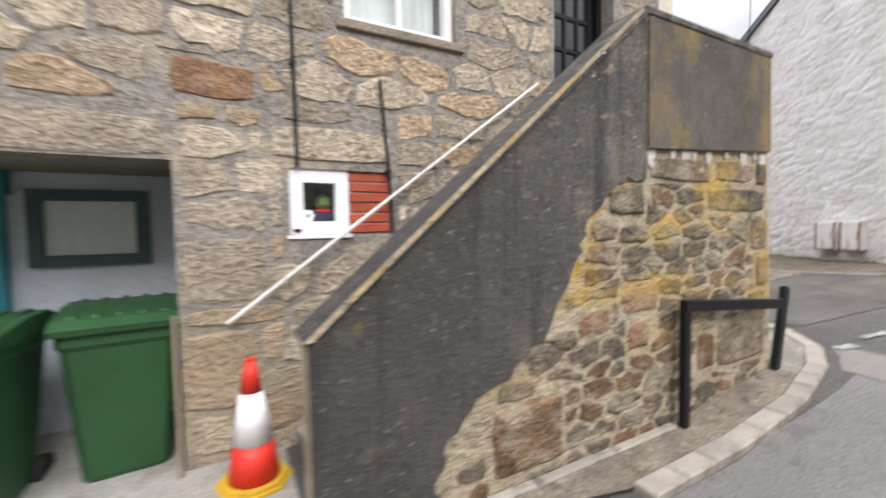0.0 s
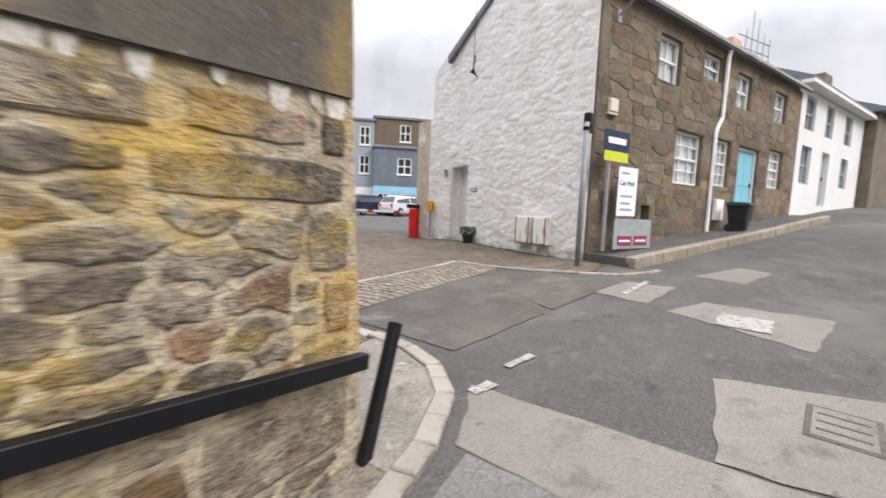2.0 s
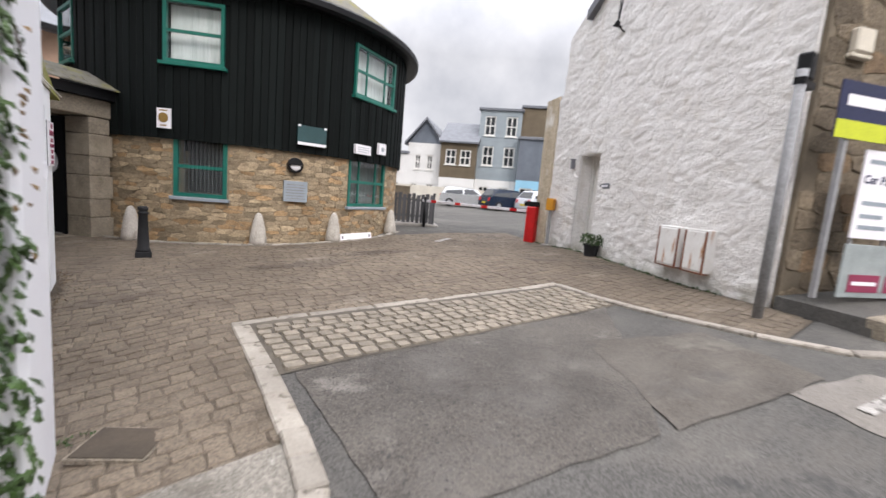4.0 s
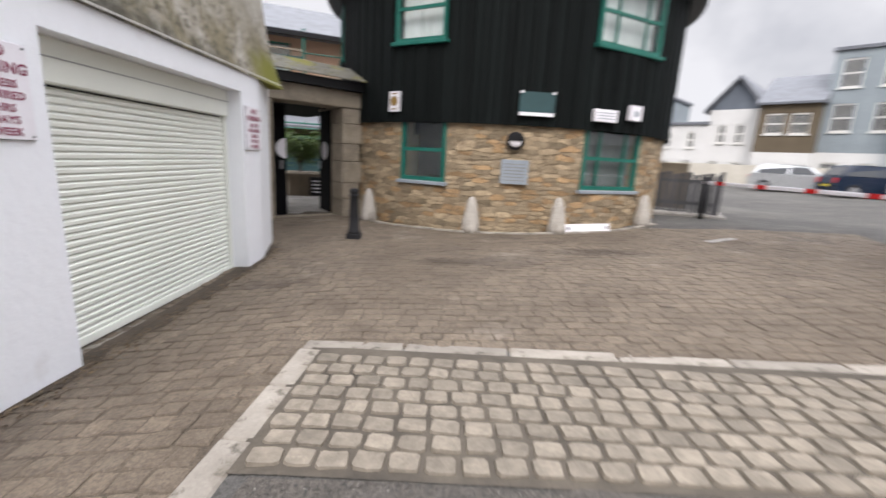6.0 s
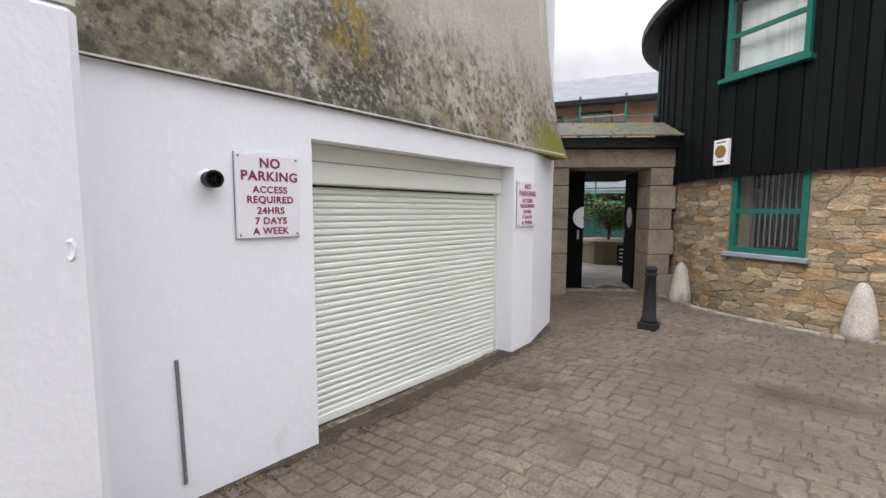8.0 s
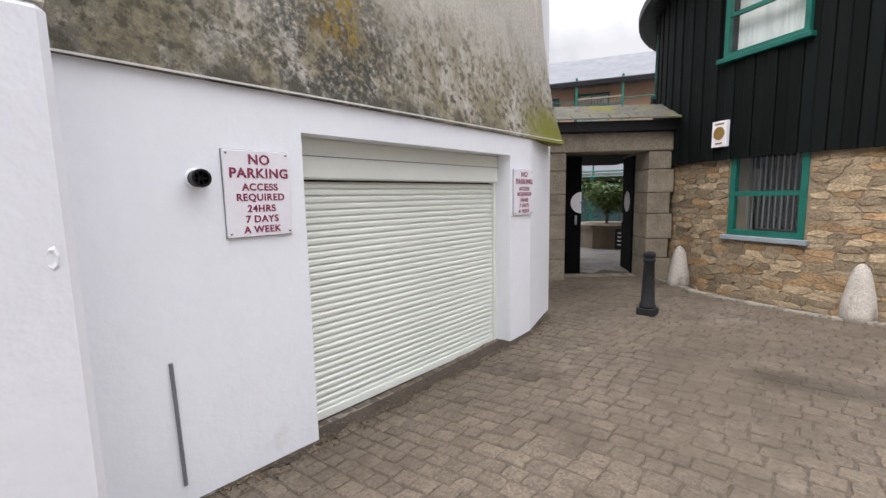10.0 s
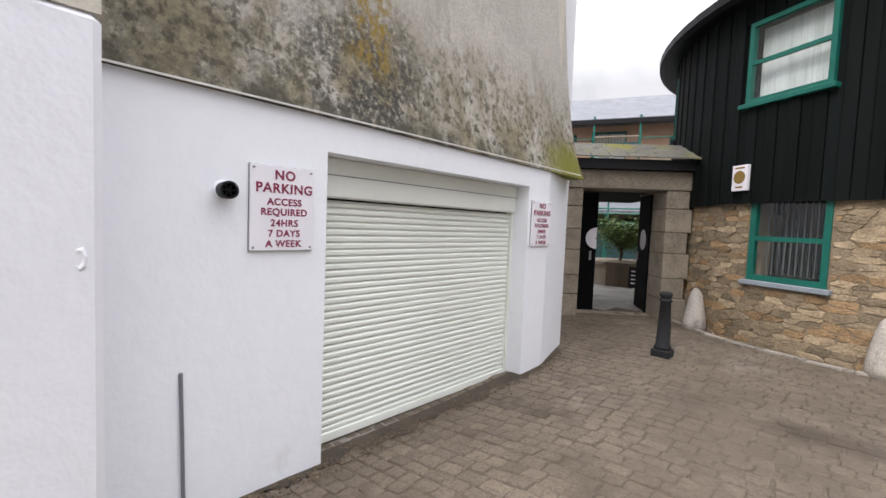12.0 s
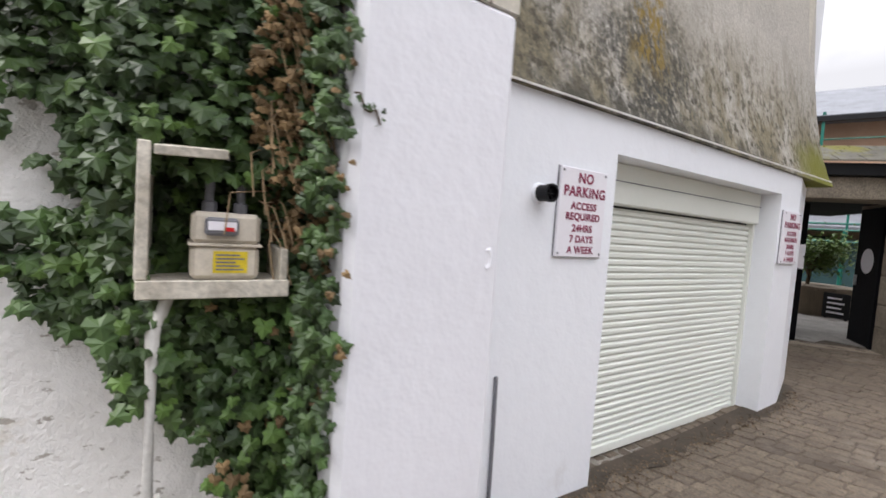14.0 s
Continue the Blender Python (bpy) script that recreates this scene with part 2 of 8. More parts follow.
M_WHITESTONE = mat("whitewashed_stone", (0.80, 0.78, 0.765), (0.70, 0.675, 0.65), 0.85, 1.6, 22, 0.9, 0.03, isl=0.03, coarse=0.2,
                   stains=(((0.56, 0.50, 0.43), 1.1, 0.58, 0.78, (1, 1, 0.4)), ((0.62, 0.60, 0.58), 4, 0.55, 0.70, (1, 1, 2)), ((0.45, 0.43, 0.42), 7, 0.72, 0.82, (1, 1, 2))))
M_WHITE = mat("white_masonry_paint", (0.85, 0.865, 0.90), (0.825, 0.84, 0.875), 0.55, 1.1, 9, 0.2, 0.02, coarse=0.04,
              stains=(((0.70, 0.69, 0.70), 2.3, 0.66, 0.80, (1, 1, 0.6)),))
M_WHITEOLD = mat("flaking_whitewash", (0.88, 0.87, 0.85), (0.80, 0.78, 0.75), 0.85, 2.5, 30, 0.5, 0.02, coarse=0.15,
                 stains=(((0.40, 0.37, 0.33), 11, 0.60, 0.63, (1, 1, 2)), ((0.60, 0.55, 0.47), 3, 0.60, 0.68, (1, 1, 1))))
M_AGEDWOOD = mat("aged_white_paint", (0.62, 0.58, 0.50), (0.42, 0.38, 0.31), 0.7, 6, 40, 0.3, 0.004, coarse=0.5)
M_CREAM = mat("cream_render", (0.62, 0.58, 0.50), (0.52, 0.48, 0.41), 0.9, 1.2, 30, 0.25, 0.01)
M_BUFF = mat("buff_weathered_render", (0.58, 0.50, 0.38), (0.42, 0.34, 0.235), 0.95, 1.8, 20, 0.9, 0.03, coarse=0.5, stains=(((0.72, 0.69, 0.64), 1.6, 0.54, 0.66, (1, 1, 0.6)), ((0.20, 0.16, 0.11), 5, 0.62, 0.72, (1, 1, 1))))
M_WHITEROUGH = mat("lumpy_white_paint", (0.80, 0.80, 0.84), (0.77, 0.77, 0.81), 0.6, 1.3, 8, 0.22, 0.03, coarse=0.05)
M_SHUTTER = mat("shutter_enamel", (0.80, 0.82, 0.76), (0.76, 0.78, 0.72), 0.42, 1.2, 60, 0.02, 0.002, coarse=0.06)
M_PLASTICWHITE = mat("white_upvc", (0.84, 0.84, 0.85), (0.79, 0.79, 0.80), 0.4, 3, 50, 0.05, 0.002, coarse=0.08)
M_WHITEWOOD = mat("white_painted_wood", (0.75, 0.74, 0.71), (0.62, 0.60, 0.56), 0.6, 4, 40, 0.2, 0.004)
M_TEAL = mat("teal_green_paint", (0.008, 0.138, 0.103), (0.006, 0.108, 0.082), 0.4, 3, 50, 0.1, 0.003)
M_BOARD = mat("black_stained_board", (0.0062, 0.0084, 0.0082), (0.004, 0.0056, 0.0055), 0.72, 2, 40, 0.3, 0.004, rnd=0.3, stretch=(1, 1, 0.12), spec=0.10)
M_BLACK = mat("black_paint", (0.008, 0.008, 0.010), (0.005, 0.005, 0.006), 0.45, 3, 60, 0.1, 0.003, spec=0.25)
M_DOORBLACK = mat("matt_black_door_paint", (0.005, 0.005, 0.006), (0.003, 0.003, 0.004), 0.8, 3, 60, 0.1, 0.003, spec=0.08)
M_BLACKMATT = mat("black_rubber", (0.02, 0.02, 0.022), (0.014, 0.014, 0.016), 0.85, 3, 60, 0.2, 0.003)
M_SLATE = mat("slate", (0.17, 0.18, 0.20), (0.12, 0.125, 0.14), 0.6, 2, 30, 0.3, 0.005, isl=0.15)
M_MOSSROOF = mat("mossy_slate", (0.20, 0.19, 0.15), (0.14, 0.13, 0.11), 0.9, 3, 30, 0.5, 0.01, isl=0.2,
                 stains=(((0.20, 0.185, 0.035), 2.6, 0.50, 0.62, (1, 1, 1)), ((0.07, 0.062, 0.05), 5, 0.56, 0.68, (1, 1, 1)),))
M_GRANITE = mat("granite_block", (0.34, 0.29, 0.225), (0.235, 0.198, 0.152), 0.9, 4, 50, 0.7, 0.01, rnd=0.12, coarse=0.7, stains=(((0.13, 0.12, 0.07), 3, 0.60, 0.74, (1, 1, 1)),))
M_BOLLARDSTONE = mat("painted_granite", (0.52, 0.48, 0.43), (0.38, 0.35, 0.31), 0.85, 5, 60, 0.5, 0.01, coarse=0.6, stains=(((0.16, 0.14, 0.115), 6, 0.58, 0.72, (1, 1, 0.5)),))
M_GREENBIN = mat("green_bin_plastic", (0.024, 0.085, 0.03), (0.018, 0.065, 0.024), 0.5, 3, 60, 0.06, 0.003)
M_ORANGE = mat("red_cone_plastic", (0.72, 0.035, 0.02), (0.60, 0.03, 0.018), 0.5, 3, 60, 0.08, 0.003)
M_REFLECT = mat("reflective_sleeve", (0.86, 0.85, 0.87), (0.80, 0.79, 0.81), 0.7, 3, 60, 0.05, 0.002)
M_YELLOWBASE = mat("yellow_rubber", (0.62, 0.40, 0.03), (0.48, 0.30, 0.03), 0.7, 3, 50, 0.2, 0.004)
M_BRICK = mat("red_brick", (0.46, 0.105, 0.055), (0.33, 0.07, 0.04), 0.9, 8, 70, 0.5, 0.006, rnd=0.2)
M_GREYPANEL = mat("grey_blue_panel", (0.30, 0.34, 0.38), (0.25, 0.285, 0.32), 0.6, 1.5, 40, 0.08, 0.003)
M_BAYPANEL = mat("pale_blue_grey_board", (0.47, 0.52, 0.57), (0.40, 0.445, 0.49), 0.6, 1.5, 40, 0.08, 0.003)
M_DARKGREEN = mat("dark_teal_paint", (0.03, 0.075, 0.08), (0.022, 0.055, 0.06), 0.5, 3, 40, 0.1, 0.003)
M_TEALBLUE = mat("blue_teal_paint", (0.02, 0.20, 0.25), (0.018, 0.16, 0.20), 0.55, 3, 40, 0.1, 0.003)
M_RED = mat("red_paint", (0.62, 0.012, 0.014), (0.48, 0.01, 0.012), 0.4, 3, 50, 0.08, 0.003)
M_ORANGEBOX = mat("orange_yellow_paint", (0.66, 0.30, 0.02), (0.55, 0.24, 0.02), 0.5, 3, 50, 0.1, 0.003)
M_GALV = mat("galvanised_steel", (0.40, 0.40, 0.41), (0.31, 0.31, 0.32), 0.5, 4, 60, 0.1, 0.003, metal=0.5)
M_POSTGREY = mat("dull_grey_post_paint", (0.27, 0.27, 0.28), (0.19, 0.19, 0.195), 0.65, 4, 50, 0.2, 0.003, coarse=0.5)
M_RUST = mat("rust", (0.25, 0.075, 0.025), (0.13, 0.05, 0.025), 0.95, 10, 80, 0.6, 0.005)
M_RUSTYWHITE = mat("rust_stained_white_enamel", (0.80, 0.79, 0.77), (0.72, 0.70, 0.67), 0.5, 4, 50, 0.1, 0.003, coarse=0.15,
                   stains=(((0.42, 0.20, 0.085), 3.5, 0.58, 0.70, (2.5, 2.5, 0.5)), ((0.17, 0.065, 0.03), 9, 0.64, 0.72, (1.5, 1.5, 0.6))))
M_WOOD = mat("weathered_board", (0.30, 0.25, 0.19), (0.20, 0.165, 0.125), 0.85, 3, 40, 0.3, 0.004, stretch=(1, 1, 0.15))
M_LBLUE = mat("light_blue_door_paint", (0.20, 0.50, 0.60), (0.17, 0.44, 0.54), 0.5, 3, 40, 0.08, 0.003)
M_SALMON = mat("salmon_render", (0.55, 0.36, 0.26), (0.47, 0.30, 0.21), 0.9, 1, 30, 0.2, 0.008)
M_INK = mat("crimson_ink", (0.27, 0.035, 0.085), (0.22, 0.03, 0.07), 0.6, 5, 60, 0.0)
M_SIGNWHITE = mat("white_sign_board", (0.82, 0.80, 0.84), (0.78, 0.76, 0.80), 0.5, 4, 50, 0.03, 0.002, coarse=0.06)
M_NAVY = mat("navy_board", (0.018, 0.022, 0.07), (0.014, 0.018, 0.055), 0.5, 4, 50, 0.03, 0.002)
M_LIMEGREEN = mat("lime_yellow_board", (0.55, 0.60, 0.03), (0.48, 0.53, 0.03), 0.5, 4, 50, 0.03, 0.002)
M_GREYSIGN = mat("weathered_grey_board", (0.33, 0.36, 0.36), (0.24, 0.27, 0.27), 0.7, 5, 50, 0.1, 0.003)
M_GOLD = mat("bronze_emblem", (0.28, 0.17, 0.04), (0.2, 0.12, 0.03), 0.5, 4, 50, 0.1, 0.003)
M_SLATEGREY = mat("slate_hung_wall", (0.15, 0.17, 0.20), (0.11, 0.125, 0.15), 0.7, 0.8, 12, 0.3, 0.02)
M_GREYHANG = mat("grey_slate_cladding", (0.30, 0.34, 0.36), (0.24, 0.275, 0.295), 0.7, 0.8, 12, 0.3, 0.02)
M_BROWNCLAD = mat("brown_slate_cladding", (0.15, 0.115, 0.075), (0.11, 0.085, 0.055), 0.8, 0.8, 12, 0.3, 0.02)
M_PALEBLUE = mat("pale_blue_render", (0.28, 0.52, 0.68), (0.24, 0.46, 0.60), 0.8, 0.8, 20, 0.1, 0.01)
M_FARWHITE = mat("white_render", (0.72, 0.71, 0.69), (0.64, 0.63, 0.61), 0.8, 0.7, 20, 0.1, 0.01)
M_BLIND = mat("grey_blind", (0.24, 0.25, 0.25), (0.16, 0.17, 0.17), 0.8, 3, 30, 0.1, 0.005)
M_CURTAIN = mat("net_curtain", (0.60, 0.61, 0.60), (0.42, 0.44, 0.43), 0.9, 3, 30, 0.2, 0.01, stretch=(6, 6, 0.3))
M_GREYNET = mat("grey_net_curtain", (0.16, 0.17, 0.17), (0.08, 0.085, 0.085), 0.9, 3, 30, 0.2, 0.01, stretch=(6, 6, 0.3))
M_BRIGHTNET = mat("white_net_curtain", (0.84, 0.85, 0.83), (0.70, 0.71, 0.69), 0.9, 3, 30, 0.2, 0.01, stretch=(6, 6, 0.3))
# near-black colour that stands in for the shade of unlit interiors
M_UNLITBLACK = mat("unlit_interior_black", (0.012, 0.014, 0.015), (0.008, 0.009, 0.010), 0.9, 2, 30, 0.0)
M_LEAF = mat("ivy_leaf", (0.056, 0.104, 0.024), (0.021, 0.046, 0.011), 0.5, 6, 60, 0.15, 0.002, isl=0.45, spec=0.5)
M_LEAFLIGHT = mat("young_ivy_leaf", (0.085, 0.15, 0.03), (0.06, 0.11, 0.025), 0.5, 6, 60, 0.15, 0.002, isl=0.35)
M_LEAFDEAD = mat("dead_ivy_leaf", (0.25, 0.165, 0.08), (0.14, 0.09, 0.04), 0.8, 6, 60, 0.2, 0.002, isl=0.4)
M_LITTER = mat("dry_leaf_bits", (0.16, 0.115, 0.07), (0.085, 0.062, 0.04), 0.9, 6, 60, 0.2, 0.002, isl=0.6)
M_TREELEAF = mat("shrub_leaf", (0.11, 0.17, 0.035), (0.07, 0.12, 0.025), 0.55, 5, 50, 0.1, 0.003, isl=0.45)
M_STEM = mat("woody_stem", (0.115, 0.08, 0.05), (0.08, 0.055, 0.035), 0.95, 10, 60, 0.5, 0.004)
M_METER = mat("cream_meter_enamel", (0.66, 0.60, 0.50), (0.58, 0.52, 0.43), 0.45, 4, 50, 0.06, 0.002)
M_LABEL = mat("yellow_label", (0.72, 0.56, 0.03), (0.66, 0.50, 0.03), 0.5, 6, 50, 0.0)
M_DIAL = mat("grey_dial", (0.20, 0.20, 0.22), (0.16, 0.16, 0.18), 0.4, 6, 50, 0.03, 0.002)
M_TYRE = M_BLACKMATT
M_CARSILVER = mat("silver_car_paint", (0.50, 0.51, 0.52), (0.46, 0.47, 0.48), 0.3, 1, 60, 0.0, metal=0.5)
M_CARBLUE = mat("dark_blue_car_paint", (0.012, 0.022, 0.045), (0.010, 0.018, 0.036), 0.25, 1, 60, 0.0)
M_CARWHITE = mat("white_car_paint", (0.62, 0.64, 0.68), (0.56, 0.58, 0.62), 0.3, 1, 60, 0.0)
M_GLASS = glass("window_glass")
M_DARKGLASS = mat("dark_glass", (0.02, 0.024, 0.028), (0.016, 0.018, 0.02), 0.06, 1, 20, 0.0, spec=0.6)
M_GUTTER = mat("weathered_grey_gutter", (0.36, 0.35, 0.33), (0.24, 0.23, 0.22), 0.7, 2, 40, 0.1, 0.003)
M_WORNPAINT = mat("worn_road_paint", (0.40, 0.38, 0.355), (0.29, 0.275, 0.255), 0.8, 5, 50, 0.4, 0.006, coarse=0.6, stains=(((0.13, 0.12, 0.11), 16, 0.52, 0.60, (1, 1, 1)),))
M_STAINED = mat("stained_upper_render", (0.50, 0.465, 0.41), (0.40, 0.375, 0.33), 0.9, 1.1, 34, 0.5, 0.015, coarse=0.45,
                stains=(((0.30, 0.275, 0.23), 2.6, 0.56, 0.72, (1, 1, 0.25)),))


def stain_upper(m):
    """Algae that climbs from the drip edge: black to the south, olive along the edge, a moss patch by the far corner."""
    nt, ln = m.node_tree.nodes, m.node_tree.links.new
    p = nt["Principled BSDF"]
    col = p.inputs["Base Color"].links[0].from_socket
    tc = nt.new("ShaderNodeTexCoord")
    sep = nt.new("ShaderNodeSeparateXYZ")
    ln(tc.outputs["Object"], sep.inputs[0])

    def ramp(v, a, b):
        r = nt.new("ShaderNodeMapRange")
        r.interpolation_type = "SMOOTHSTEP"
        r.inputs[1].default_value, r.inputs[2].default_value = a, b
        ln(v, r.inputs[0])
        return r.outputs[0]

    def op(how, a, b):
        x = nt.new("ShaderNodeMath")
        x.operation, x.use_clamp = how, how != "ADD"
        for k, v in enumerate((a, b)):
            if hasattr(v, "links"):
                ln(v, x.inputs[k])
            else:
                x.inputs[k].default_value = v
        return x.outputs[0]

    def nz(sc, st, det=7):
        v = nt.new("ShaderNodeMapping")
        v.inputs["Scale"].default_value = st
        ln(tc.outputs["Object"], v.inputs[0])
        n = nt.new("ShaderNodeTexNoise")
        n.inputs["Scale"].default_value, n.inputs["Detail"].default_value, n.inputs["Roughness"].default_value = sc, det, 0.68
        ln(v.outputs[0], n.inputs["Vector"])
        return n.outputs["Fac"]

    y, z = sep.outputs["Y"], sep.outputs["Z"]
    low = ramp(op("ADD", z, op("MULTIPLY", nz(1.6, (1, 1, 0.6)), 1.0)), 4.35, 3.35)
    south = op("MULTIPLY", ramp(y, 6.2, 5.5), op("ADD", op("MULTIPLY", ramp(y, 4.3, 5.1), 0.6), 0.4))
    layers = (
        ((0.175, 0.145, 0.075), op("MULTIPLY", op("MULTIPLY", low, 0.85), ramp(nz(2.6, (1, 1, 0.6), 10), 0.36, 0.60))),
        ((0.085, 0.075, 0.05), op("MULTIPLY", low, ramp(nz(16, (1, 1, 0.8), 8), 0.46, 0.62))),
        ((0.048, 0.046, 0.038), op("MULTIPLY", op("MULTIPLY", low, op("ADD", op("MULTIPLY", south, 0.95), 0.08)), op("MULTIPLY", ramp(nz(3.2, (1, 1, 0.8), 10), 0.36, 0.54), ramp(nz(24, (1, 1, 1), 6), 0.36, 0.56)))),
        ((0.03, 0.03, 0.027), op("MULTIPLY", op("MULTIPLY", low, south), ramp(nz(38, (1, 1, 1), 5), 0.60, 0.66))),
        ((0.055, 0.05, 0.035), op("MULTIPLY", op("MULTIPLY", ramp(z, 2.72, 2.56), ramp(y, 8.0, 6.2)), ramp(nz(4, (1, 1, 0.3)), 0.40, 0.60))),
        ((0.23, 0.155, 0.03), op("MULTIPLY", op("MULTIPLY", ramp(y, 5.0, 5.3), ramp(y, 5.62, 5.45)), op("MULTIPLY", ramp(z, 2.85, 3.05), ramp(nz(14, (1, 1, 0.5), 8), 0.44, 0.60)))),
        ((0.15, 0.15, 0.018), op("MULTIPLY", op("MULTIPLY", ramp(y, 7.5, 8.2), ramp(op("ADD", z, op("MULTIPLY", nz(3, (1, 1, 1)), 0.5)), 3.25, 2.95)), 0.95)),
    )
    for c, f in layers:
        x = nt.new("ShaderNodeMix")
        x.data_type = "RGBA"
        ln(f, x.inputs[0])
        ln(col, x.inputs[6])
        x.inputs[7].default_value = (*c, 1)
        col = x.outputs[2]
    ln(col, p.inputs["Base Color"])


stain_upper(M_STAINED)


def oil_spots(m, spots):
    """Old oil and damp marks, ragged at the edge, at fixed places of the yard."""
    nt, ln = m.node_tree.nodes, m.node_tree.links.new
    p = nt["Principled BSDF"]
    col = p.inputs["Base Color"].links[0].from_socket
    tc = nt.new("ShaderNodeTexCoord")
    nz = nt.new("ShaderNodeTexNoise")
    nz.inputs["Scale"].default_value, nz.inputs["Detail"].default_value = 5, 6
    ln(tc.outputs["Object"], nz.inputs["Vector"])
    for x, y, rx, ry in spots:
        mp = nt.new("ShaderNodeMapping")
        mp.inputs["Location"].default_value = (-x / rx, -y / ry, 0)
        mp.inputs["Scale"].default_value = (1 / rx, 1 / ry, 0)
        ln(tc.outputs["Object"], mp.inputs[0])
        le = nt.new("ShaderNodeVectorMath")
        le.operation = "LENGTH"
        ln(mp.outputs[0], le.inputs[0])
        ad = nt.new("ShaderNodeMath")
        ad.operation = "ADD"
        ln(le.outputs["Value"], ad.inputs[0])
        ln(nz.outputs["Fac"], ad.inputs[1])
        r = nt.new("ShaderNodeMapRange")
        for k, v in ((1, 0.75), (2, 1.55), (3, 0.85), (4, 0.0)):
            r.inputs[k].default_value = v
        ln(ad.outputs[0], r.inputs[0])
        x2 = nt.new("ShaderNodeMix")
        x2.data_type = "RGBA"
        ln(r.outputs[0], x2.inputs[0])
        ln(col, x2.inputs[6])
        x2.inputs[7].default_value = (0.050, 0.038, 0.027, 1)
        col = x2.outputs[2]
    ln(col, p.inputs["Base Color"])


def yard_dirt(m):
    """Trodden dirt that lies over the paving without regard to its joints."""
    nt, ln = m.node_tree.nodes, m.node_tree.links.new
    p = nt["Principled BSDF"]
    col = p.inputs["Base Color"].links[0].from_socket
    at_ = nt.new("ShaderNodeNewGeometry").outputs["Position"]
    for sc, lo, hi, c in ((0.55, 0.46, 0.64, (0.098, 0.075, 0.053)), (2.3, 0.50, 0.66, (0.078, 0.060, 0.043)), (7.0, 0.56, 0.70, (0.165, 0.135, 0.102)), (22.0, 0.56, 0.68, (0.06, 0.047, 0.035))):
        n = nt.new("ShaderNodeTexNoise")
        n.inputs["Scale"].default_value, n.inputs["Detail"].default_value, n.inputs["Roughness"].default_value = sc, 8, 0.65
        ln(at_, n.inputs["Vector"])
        r = nt.new("ShaderNodeMapRange")
        for k, v in ((1, lo), (2, hi), (3, 0.0), (4, 0.66)):
            r.inputs[k].default_value = v
        ln(n.outputs["Fac"], r.inputs[0])
        x = nt.new("ShaderNodeMix")
        x.data_type = "RGBA"
        ln(r.outputs[0], x.inputs[0])
        ln(col, x.inputs[6])
        x.inputs[7].default_value = (*c, 1)
        col = x.outputs[2]
    ln(col, p.inputs["Base Color"])


def weather(m, layers):
    """Lichen, lime and dirt that grow across stone and joint alike: (colour, scale, stretch, from, to, strength, low and high end, hand over)."""
    nt, ln = m.node_tree.nodes, m.node_tree.links.new
    p = nt["Principled BSDF"]
    col = p.inputs["Base Color"].links[0].from_socket
    pos = nt.new("ShaderNodeNewGeometry").outputs["Position"]
    sep = nt.new("ShaderNodeSeparateXYZ")
    ln(pos, sep.inputs[0])
    for c, sc, st, lo, hi, most, z0, z1, soft in layers:
        v = nt.new("ShaderNodeMapping")
        v.inputs["Scale"].default_value = st
        ln(pos, v.inputs[0])
        n = nt.new("ShaderNodeTexNoise")
        n.inputs["Scale"].default_value, n.inputs["Detail"].default_value, n.inputs["Roughness"].default_value = sc, 9, 0.66
        ln(v.outputs[0], n.inputs["Vector"])
        f = None
        for sock, a, b, top in ((n.outputs["Fac"], lo, hi, most), (sep.outputs["Z"], z0 - soft, z0, 1.0), (sep.outputs["Z"], z1 + soft, z1, 1.0)):
            r = nt.new("ShaderNodeMapRange")
            for k, q in ((1, a), (2, b), (3, 0.0), (4, top)):
                r.inputs[k].default_value = q
            ln(sock, r.inputs[0])
            if f is None:
                f = r.outputs[0]
            else:
                mu = nt.new("ShaderNodeMath")
                mu.operation = "MULTIPLY"
                ln(f, mu.inputs[0])
                ln(r.outputs[0], mu.inputs[1])
                f = mu.outputs[0]
        x = nt.new("ShaderNodeMix")
        x.data_type = "RGBA"
        ln(f, x.inputs[0])
        ln(col, x.inputs[6])
        x.inputs[7].default_value = (*c, 1)
        col = x.outputs[2]
    ln(col, p.inputs["Base Color"])


